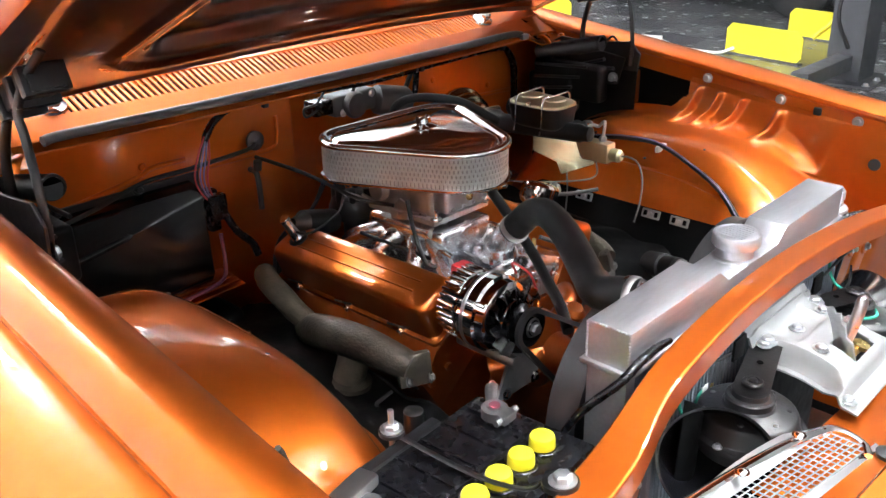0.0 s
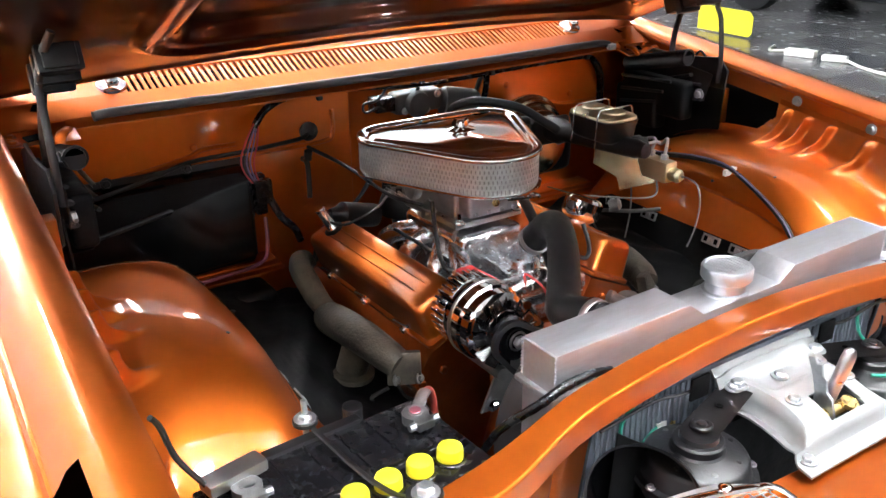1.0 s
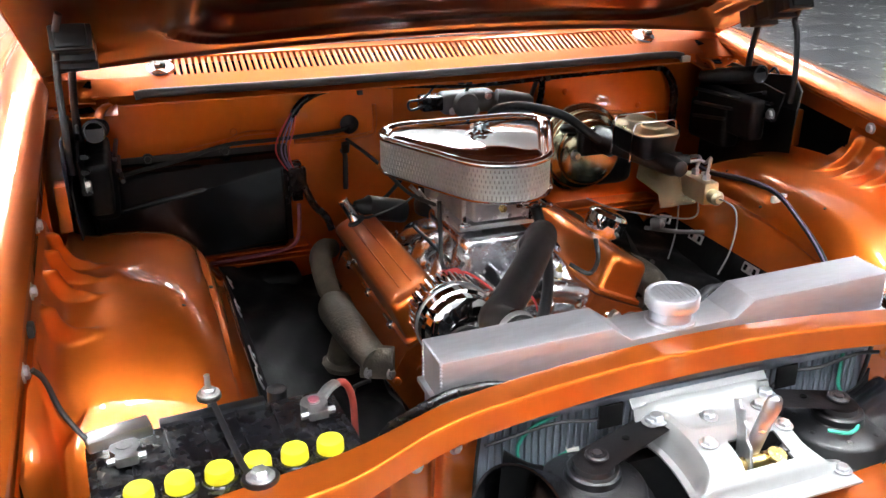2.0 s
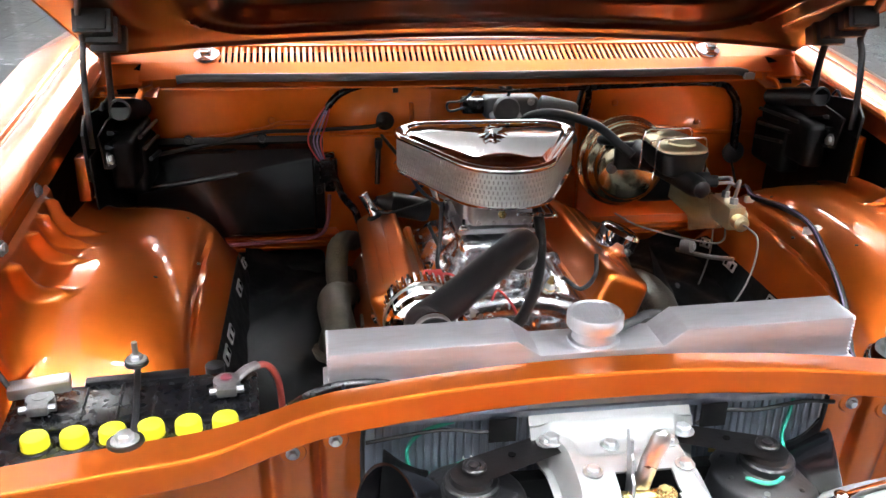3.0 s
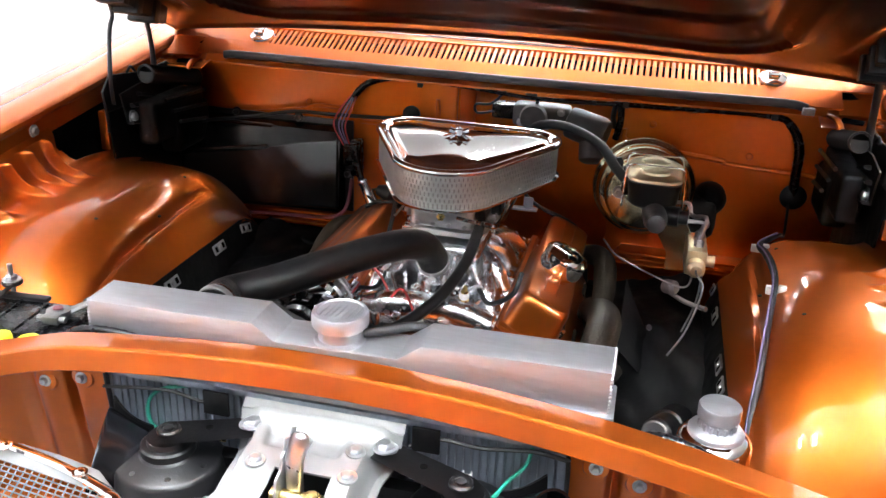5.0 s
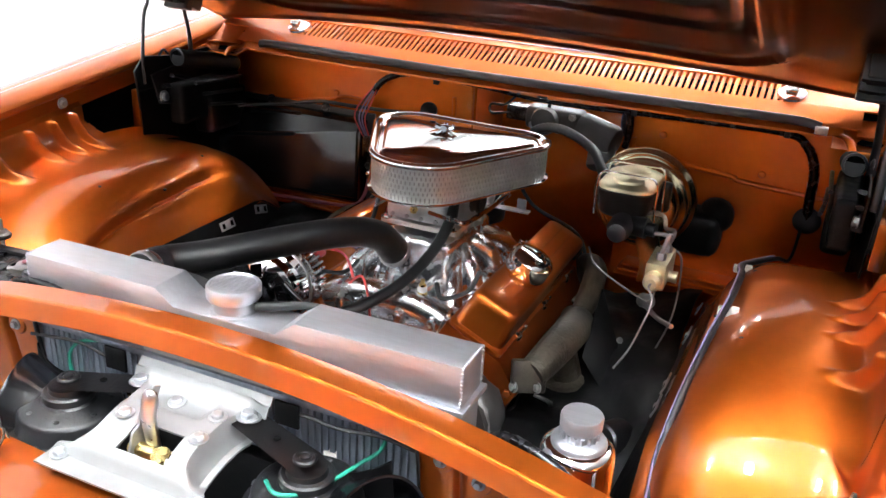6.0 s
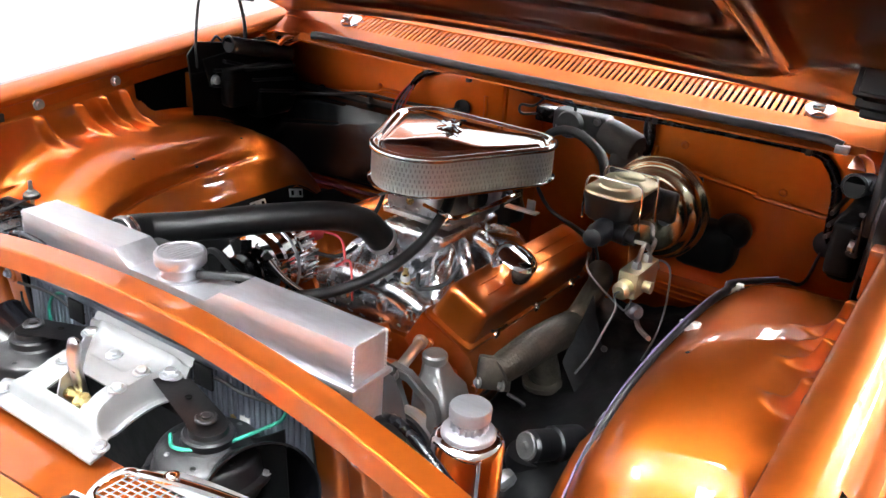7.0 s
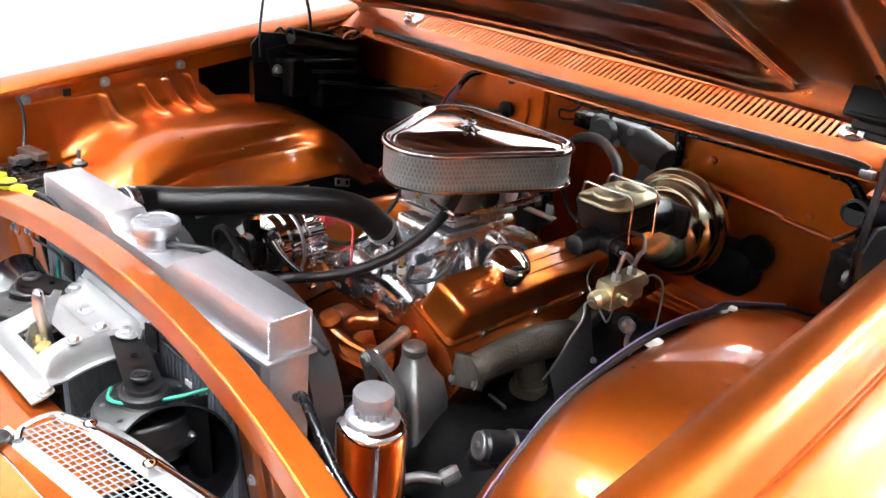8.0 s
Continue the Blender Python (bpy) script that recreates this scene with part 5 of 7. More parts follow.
def brake_unit():
    b = thing("brake_booster", (0.365, 0.99, 0.866), "gold zinc-plated brake servo on the fire wall", "brake servo")
    c = (0.368, 0.984, 0.872)
    part("shell", lathe([(0.06, 0.0), (0.06, 0.012), (0.1, 0.02), (0.1075, 0.028), (0.1085, 0.038), (0.1055, 0.043), (0.099, 0.046), (0.0965, 0.054), (0.0945, 0.066), (0.089, 0.072), (0.081, 0.075), (0.0785, 0.083), (0.075, 0.096), (0.066, 0.103), (0.048, 0.107), (0.03, 0.109)], c, (0.0, -1, 0.0), 56), GOLD, b, "gold plated stepped shell", 60)
    part("check_valve", tube([(0.300, 0.905, 0.935), (0.300, 0.885, 0.940), (0.312, 0.86, 0.945)], 0.011, 10), RUBBER, b)
    part("mount_bracket", join(box(0.325, 0.41, 0.975, 1.040, 0.83, 0.915, 0.004), box(0.31, 0.425, 1.030, 1.040, 0.81, 0.93, 0.003)), BLACK, b)
    for s in (-1, 1):
        part("stud", bolt((0.365 + s * 0.045, 0.876, 0.878), (0, -1, 0), 0.009, 0.012), GALV, b)

    m = thing("master_cylinder", (0.38, 0.68, 0.85), "black cast brake master cylinder with a gold lid", "master cylinder")
    rings = []
    for z, g in ((0.926, -0.016), (0.932, -0.006), (0.938, -0.002), (0.966, 0.001), (0.972, 0.003), (0.978, 0.003)):
        rings.append([(x, y, z) for x, y in round_rect(0.090 + 2 * g, 0.138 + 2 * g, 0.022, 5, 0.376, 0.702)])
    part("reservoir", skin(rings), BLACK, m, "black cast reservoir")
    part("bore", join(lathe([(0.012, 0), (0.0165, 0.003), (0.0175, 0.02), (0.021, 0.028), (0.022, 0.248), (0.030, 0.263), (0.030, 0.313)], (0.386, 0.572, 0.926), (-0.05, 1, -0.05), 24),
                      lathe([(0.016, 0), (0.018, 0.004), (0.018, 0.034)], (0.392, 0.640, 0.923), (1, -0.15, 0.0), 20), lathe([(0.010, 0), (0.012, 0.003), (0.012, 0.026)], (0.416, 0.636, 0.923), (1, -0.15, 0.0), 16), box(0.315, 0.425, 0.862, 0.884, 0.875, 0.938, 0.010, 3)), BLACK, m, "black cast cylinder bore")
    lid = []
    for z, g in ((0.978, 0.000), (0.980, 0.004), (0.984, 0.004), (0.987, 0.000), (0.987, -0.006), (0.991, -0.012), (0.992, -0.020)):
        lid.append([(x, y, z) for x, y in round_rect(0.090 + 2 * g, 0.138 + 2 * g, 0.030 + g * 0.5, 6, 0.376, 0.702)])
    lp = part("lid", skin(lid), PALE_GOLD, m, "gold plated lid", 60)
    for y in (0.670, 0.732):
        part("dome", lathe([(0.028, 0.0), (0.026, 0.004), (0.016, 0.007), (0.003, 0.008)], (0.376, y, 0.991), (0, 0, 1), 20), PALE_GOLD, lp)
    for y in (0.664, 0.738):
        part("bail_wire", tube([(0.322, y + 0.004, 0.920), (0.323, y, 0.95), (0.325, y, 0.990), (0.333, y, 1.002), (0.350, y - 0.004, 1.004), (0.402, y - 0.004, 1.004), (0.420, y, 1.002), (0.427, y, 0.990), (0.429, y, 0.95), (0.430, y + 0.004, 0.920)], 0.0020, 8, 6), CHROME, m, "sprung wire bail")
    # proportioning valve, bracket and pipes
    v = thing("brake_valve", (0.47, 0.61, 0.84), "gold proportioning valve on a folded bracket", "brake valve")
    part("body", join(box(0.455, 0.485, 0.575, 0.655, 0.852, 0.892, 0.005), lathe([(0.011, 0), (0.013, 0.004), (0.013, 0.02), (0.008, 0.026)], (0.470, 0.577, 0.870), (0, -1, 0), 14),
                      lathe([(0.010, 0), (0.010, 0.02)], (0.470, 0.653, 0.870), (0, 1, 0), 14), lathe([(0.008, 0), (0.009, 0.012)], (0.486, 0.60, 0.868), (1, 0, 0), 12)), PALE_GOLD, v, "pale brass valve body")
    part("bracket", prism([(0.0, 0.02), (0.075, 0.03), (0.13, 0.0), (0.125, -0.03), (0.06, -0.055), (0.05, -0.03), (0.0, -0.01)], 0, 0.003, pose(0.415, 0.725, 0.872, 78, 0, -62), 0.001, 1), GOLD, v, "folded gold bracket")
    for k, (pa, pb) in enumerate((((0.444, 0.630, 0.916), (0.472, 0.597, 0.893)), ((0.426, 0.690, 0.923), (0.474, 0.632, 0.893)))):
        top = 0.929 - 0.006 * k
        part("nut", bolt((pb[0], pb[1], 0.890), (0, 0, 1), 0.0075, 0.012, False), GALV, v)
        part("pipe", tube([pa, (pa[0] + 0.028, pa[1] - 0.008, pa[2] + 0.004), (pa[0] + 0.036, pa[1] - 0.016, top - 0.012), (pb[0] + 0.006, pb[1] + 0.002, top), (pb[0], pb[1], 0.900)], 0.0032, 10, 6), STEEL, v, "bright bent brake pipe")
    part("pipe", tube([(0.470, 0.555, 0.870), (0.470, 0.535, 0.872), (0.480, 0.520, 0.86), (0.474, 0.505, 0.83), (0.462, 0.50, 0.79), (0.445, 0.50, 0.755)], 0.0016, 8, 6), PUMP_GREY, v, "dull bent brake pipe")
    part("pipe", tube([(0.470, 0.672, 0.870), (0.475, 0.695, 0.872), (0.49, 0.70, 0.85), (0.49, 0.69, 0.76), (0.46, 0.68, 0.66)], 0.0016, 8, 6), PUMP_GREY, v)
    part("pipe", tube([(0.470, 0.610, 0.852), (0.466, 0.605, 0.822), (0.44, 0.63, 0.812), (0.36, 0.70, 0.815), (0.33, 0.76, 0.82)], 0.0016, 8, 6), PUMP_GREY, v)
    part("switch", join(lathe([(0.012, 0), (0.012, 0.018), (0.007, 0.024)], (0.44, 0.70, 0.775), (0.6, -0.6, 0.2), 12), tube([(0.44, 0.72, 0.76), (0.47, 0.66, 0.77), (0.50, 0.62, 0.78)], 0.004, 8)), PUMP_GREY, v)
    sheared(v, Matrix.Translation((0.47, 0.61, 0.872)) @ Matrix.Diagonal((1.18, 1.18, 1.18, 1)) @ Matrix.Translation((-0.47, -0.61, -0.872)))
    part("steering_column_boot", lathe([(0.030, 0), (0.036, 0.01), (0.036, 0.03), (0.028, 0.05), (0.016, 0.065)], (0.510, 1.028, 0.845), (0.05, -1, -0.1), 24), LINER, b, "black rubber column boot")
    b.location += Vector((-0.010, -0.011, 0.004))
    m.location += Vector((-0.003, -0.011, 0.004))
    v.location += Vector((-0.012, -0.013, -0.002))
    part("column_cover", box(0.40, 0.52, 0.94, 1.028, 0.765, 0.860, 0.03, 3), LINER, b)
    return b


def heater_box():
    h = thing("heater_case", (-0.53, 1.0, 0.69), "gloss black heater case bolted to the fire wall", "heater case")
    def f(x, k):
        t = (x + 0.735) / 0.40
        prof = [(1.028, 0.918), (1.004, 0.915), (0.990, 0.910 - 0.002 * t), (lerp(0.948, 0.982, t), lerp(0.842, 0.896, t)), (lerp(0.940, 0.978, t), lerp(0.836, 0.888, t)), (lerp(0.925, 0.972, t), 0.72), (0.985, 0.702), (1.028, 0.700)]
        y, z = prof[int(k)]
        return (x, y, z)
    rings = [[f(x, k) for k in range(8)] for x in (-0.735, -0.72, -0.62, -0.52, -0.42, -0.345)]
    bm = skin(rings)
    bmesh.ops.bevel(bm, geom=[e for e in bm.edges if e.calc_face_angle(0) > 0.6], offset=0.006, segments=3, affect="EDGES")
    part("case", bm, GLOSS_BLACK, h, "gloss black pressed case", 30)
    part("flange", join(box(-0.75, -0.325, 1.021, 1.029, 0.690, 0.930, 0.003)), BLACK, h)
    for x, z in ((-0.62, 0.926), (-0.46, 0.928), (-0.337, 0.87), (-0.337, 0.80), (-0.36, 0.705), (-0.47, 0.700)):
        part("bolt", bolt((x, 1.017, z), (0, -1, 0.1), 0.008, 0.010), BLACK if z > 0.75 else GALV, h)
    part("control_cable", tube([(-0.185, 1.018, 0.958), (-0.22, 1.0, 0.953), (-0.36, 0.99, 0.950), (-0.46, 0.99, 0.948), (-0.56, 0.975, 0.930), (-0.66, 0.965, 0.915), (-0.70, 0.96, 0.905)], 0.0045, 8, 6), RUBBER, h, "black control cable")
    part("grommet", lathe([(0.020, 0), (0.021, 0.008), (0.012, 0.014), (0.006, 0.02)], (-0.183, 1.028, 0.960), (0, -1, 0), 20), RUBBER, h)
    part("resistor", box(-0.325, -0.300, 1.0, 1.03, 0.80, 0.89, 0.005), PLASTIC, h)
    part("hose_stub", tube([(-0.20, 1.028, 0.90), (-0.20, 1.005, 0.895), (-0.203, 0.995, 0.86), (-0.205, 0.992, 0.82)], 0.006, 8), RUBBER, h)
    part("hose_cap", tube([(-0.20, 1.0, 0.905), (-0.20, 0.995, 0.925)], 0.009, 10, 1), RUBBER, h)
    # duct along the inner fender, below the case
    part("duct", join(box(-0.60, -0.33, 0.90, 1.0, 0.45, 0.665, 0.02, 3)), LINER, h)
    return h


def wiper_motor():
    w = thing("wiper_motor", (0.17, 1.06, 0.93), "grey die-cast windscreen wiper motor", "wiper motor")
    part("gearbox", join(box(0.05, 0.18, 1.035, 1.088, 0.955, 1.005, 0.012, 3), lathe([(0.03, 0), (0.032, 0.01), (0.028, 0.02)], (0.10, 1.034, 0.98), (0, -1, 0), 20)), DARK_CAST, w, "cast grey gearbox")
    part("motor", lathe([(0.018, 0), (0.034, 0.006), (0.036, 0.02), (0.036, 0.085), (0.030, 0.095)], (0.175, 1.045, 0.975), (1, -0.25, -0.2), 24), DARK_CAST, w)
    part("pump", lathe([(0.02, 0), (0.030, 0.006), (0.030, 0.06), (0.022, 0.066)], (0.235, 1.035, 0.955), (0.1, -0.5, -1), 20), DARK_CAST, w)
    part("cover", box(0.0, 0.055, 1.045, 1.09, 0.965, 1.0, 0.006), PLASTIC, w)
    for x, z in ((0.07, 0.965), (0.16, 0.995), (0.13, 0.962)):
        part("bolt", bolt((x, 1.034, z), (0, -1, 0), 0.006, 0.006), STEEL, w)
    part("wire", tube([(0.02, 1.05, 0.985), (-0.03, 1.04, 0.975), (-0.035, 1.04, 0.995), (0.0, 1.04, 1.0), (0.03, 1.04, 1.03)], 0.003, 8), RUBBER, w)
    part("wire", tube([(0.10, 1.04, 1.0), (0.105, 1.03, 1.02), (0.08, 1.02, 1.035)], 0.004, 8), RUBBER, w)
    part("harness_lead", tube([(0.28, 1.05, 0.97), (0.275, 1.03, 1.0), (0.28, 1.015, 1.035)], 0.006, 8), RUBBER, w)
    return w


def bonnet_hinge(s):
    x = s * 0.768
    h = part("hinge", prism([(0.70, 0.94), (0.78, 0.90), (0.93, 0.88), (0.99, 0.91), (1.00, 1.02), (0.94, 1.05), (0.84, 1.045), (0.72, 1.06), (0.69, 1.03)], -0.003, 0.003, Matrix(((0, 0, 1, x), (1, 0, 0, 0), (0, 1, 0, 0), (0, 0, 0, 1))), 0.001, 1), BLACK, HOOD, "black sprung hinge with pressed side plate")
    part("inner_plate", prism([(0.74, 0.95), (0.93, 0.91), (0.975, 0.93), (0.98, 1.01), (0.80, 1.03), (0.72, 1.02)], -0.002, 0.002, Matrix(((0, 0, 1, s * 0.748), (1, 0, 0, 0), (0, 1, 0, 0), (0, 0, 0, 1))), 0.001, 1), BLACK, h)
    part("spring", tube([(s * 0.716, 0.775 + 0.0016 * k, 1.056 - 0.00036 * k) for k in range(128)], 0.0195, 16, 1, ripple=0.045), BLACK, h, "black coil spring")
    part("spring_end", lathe([(0.0195, 0), (0.0208, -0.002), (0.0208, 0.004), (0.0168, 0.005), (0.0160, 0.001)], (s * 0.716, 0.777, 1.056), (0, -1, 0), 24, False), BLACK, h)
    # black disc set in for the shade inside the spring
    part("spring_bore", lathe([(0.0164, 0.001), (0.002, 0.0012)], (s * 0.716, 0.777, 1.056), (0, -1, 0), 20), VOID, h, "black disc for the shade in the hollow spring end")
    for k, (y0, z0, y1, z1) in enumerate(((0.75, 0.99, 0.95, 0.97), (0.74, 0.955, 0.93, 0.93), (0.78, 1.01, 0.97, 0.955))):
        part("link", tube([(s * 0.742, y0, z0), (s * 0.742, (y0 + y1) / 2, (z0 + z1) / 2), (s * 0.742, y1, z1)], 0.010, 8, 3, flat=0.45), BLACK, h)
    part("front_arm", tube([(s * 0.758, 0.712, 1.00), (s * 0.758, 0.710, 1.06), (s * 0.757, 0.722, 1.15), (s * 0.755, 0.735, 1.185), (s * 0.748, 0.70, 1.235), (s * 0.735, 0.66, 1.275)], 0.0066, 10, 5, flat=0.5), BLACK, h, "long black hinge arm")
    part("rear_arm", tube([(s * 0.748, 0.858, 1.02), (s * 0.746, 0.855, 1.09), (s * 0.738, 0.83, 1.16), (s * 0.728, 0.80, 1.215)], [0.009, 0.0075, 0.0075, 0.009], 10, 5, flat=0.55), BLACK, h, "long black hinge arm")
    part("foot_bracket", join(box(*sorted((s * 0.770, s * 0.792)), 0.70, 0.74, 0.90, 0.985, 0.004)), PAINT, h, "orange foot bracket")
    for y, z in ((0.752, 0.965), (0.975, 0.955), (0.93, 0.905)):
        part("bolt", bolt((s * 0.742, y, z), (-s, 0, 0.1), 0.010, 0.009), GALV, h)
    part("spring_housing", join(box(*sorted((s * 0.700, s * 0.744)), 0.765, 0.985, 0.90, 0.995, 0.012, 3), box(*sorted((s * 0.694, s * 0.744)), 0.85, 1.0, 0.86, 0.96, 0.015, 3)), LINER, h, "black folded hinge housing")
    for k in range(3):
        part("rod", tube([(s * (0.690 - 0.004 * k), 0.80 + 0.02 * k, 0.995 - 0.028 * k), (s * 0.688, 0.97, 0.985 - 0.034 * k)], 0.0042, 10, 1), BLACK, h)
    part("hook_wire", tube([(s * 0.742, 0.775, 1.06), (s * 0.742, 0.760, 1.072), (s * 0.742, 0.745, 1.062)], 0.003, 8, 5), BLACK, h)
    # black sheet added for the shade in the pocket behind the hinge
    part("shield", sheet(lambda u, v: (s * (0.764 - 0.012 * v), 0.695 + 0.33 * u, 0.985 - 0.30 * v), np.linspace(0, 1, 6), np.linspace(0, 1, 4), 0.003), LINER, h, "black sheet for the shade behind the hinge")
    return h


def harness():
    w = thing("wiring_harness", (0.0, 1.0, 1.03), "black taped wiring loom clipped below the cowl", "wiring")
    part("loom", tube([(-0.318, 0.998, 0.985), (-0.308, 1.0, 1.005), (-0.278, 1.006, 1.030), (-0.21, 1.016, 1.042), (-0.05, 1.008, 1.038), (0.08, 1.002, 1.030), (0.20, 1.004, 1.030), (0.42, 1.010, 1.035), (0.60, 1.015, 1.035), (0.645, 1.018, 1.015), (0.668, 1.018, 0.97), (0.672, 1.020, 0.90), (0.675, 1.02, 0.865)], [0.006, 0.008, 0.0075, 0.004, 0.0035, 0.004, 0.005, 0.0055, 0.006, 0.009, 0.010, 0.010, 0.010], 12, 6, ripple=0.06), PLASTIC, w, "black taped loom")
    part("grommet", lathe([(0.026, 0), (0.028, 0.008), (0.020, 0.016), (0.010, 0.02)], (0.676, 1.030, 0.862), (0, -1, 0), 20), RUBBER, w)
    for x, z in ((-0.16, 1.045), (0.10, 1.045), (0.30, 1.042), (0.605, 1.045)):
        part("clip", box(x - 0.006, x + 0.006, 1.0, 1.012, z - 0.016, z + 0.004, 0.002), RUBBER, w)
    part("branch", tube([(0.29, 1.012, 1.035), (0.292, 1.02, 0.99), (0.285, 1.025, 0.95)], 0.008, 8), PLASTIC, w)
    # coloured wires dropping to the heater motor
    for c, d in ((RED, 0.0), (PURPLE, 0.012), (PURPLE, 0.020), (RED, 0.028), (RUBBER, 0.006)):
        part("wire", tube([(-0.315 + d * 0.3, 0.997, 1.005), (-0.345 + d, 0.985, 0.965), (-0.358 + d, 0.98, 0.93), (-0.345 + d * 0.7, 0.985, 0.895), (-0.322 + d * 0.4, 0.985, 0.865)], 0.0018, 8, 6), c, w)
    part("wire_loop", tube([(-0.315, 0.985, 0.80), (-0.322, 0.97, 0.74), (-0.345, 0.955, 0.712), (-0.42, 0.948, 0.705), (-0.52, 0.945, 0.702), (-0.60, 0.94, 0.698)], 0.0045, 8, 6), MAROON, w)
    part("connector", box(-0.335, -0.295, 0.975, 1.0, 0.83, 0.885, 0.006), PLASTIC, w)
    part("loom_tail", tube([(-0.305, 0.985, 0.85), (-0.285, 0.97, 0.80), (-0.26, 0.96, 0.77), (-0.25, 0.955, 0.74)], 0.008, 8, 5, ripple=0.08), PLASTIC, w)

    r = thing("lamp_harness", (0.6, 0.5, 0.86), "taped lamp wires running over the wheel arch", "wiring")
    path = [(0.668, 1.012, 0.845), (0.660, 0.95, 0.800), (0.635, 0.86, 0.830), (0.585, 0.740, 0.850), (0.587, 0.68, 0.858), (0.587, 0.60, 0.870), (0.584, 0.51, 0.872), (0.570, 0.42, 0.846), (0.556, 0.33, 0.795), (0.545, 0.26, 0.735), (0.548, 0.20, 0.695), (0.556, 0.12, 0.70), (0.53, 0.04, 0.75)]
    path = [(x, y, max(z, on_arch(x - 0.012 * y, y) + 0.006) if 0.3 < y < 0.8 else z) for x, y, z in path]
    part("loom", tube(path, [0.003, 0.003, 0.004, 0.006, 0.0065, 0.0065, 0.005, 0.005, 0.006, 0.0065, 0.006, 0.006, 0.007], 10, 6, ripple=0.08), RUBBER, r)
    part("wire", tube([(x - 0.004, y, z + 0.005) for x, y, z in path[2:11]], 0.0017, 6, 6), PURPLE, r)
    for p in ((0.584, 0.505, on_arch(0.578, 0.505) + 0.008), (0.583, 0.738, on_arch(0.575, 0.738) + 0.008)):
        part("tie", join(box(p[0] - 0.014, p[0] + 0.014, p[1] - 0.005, p[1] + 0.005, p[2] - 0.004, p[2] + 0.011, 0.003), box(p[0] + 0.006, p[0] + 0.018, p[1] - 0.008, p[1] + 0.004, p[2] + 0.004, p[2] + 0.014, 0.002)), WHITE_P, r, "white nylon tie")

    n = thing("nose_wiring", (-0.4, 0.05, 0.85), "taped wires looping beside the radiator tank", "wiring")
    part("loom", tube([(-0.415, 0.06, 0.78), (-0.40, 0.03, 0.84), (-0.37, -0.006, 0.885), (-0.335, -0.012, 0.902), (-0.29, -0.010, 0.903), (-0.255, -0.009, 0.898)], [0.004, 0.0055, 0.006, 0.006, 0.0055, 0.004], 10, 6, ripple=0.12), PLASTIC, n)
    part("loom", tube([(0.36, 0.03, 0.84), (0.40, 0.01, 0.868), (0.455, -0.012, 0.868), (0.52, -0.03, 0.845), (0.60, -0.04, 0.82)], 0.0065, 10, 6, ripple=0.10), PLASTIC, n)
    return w


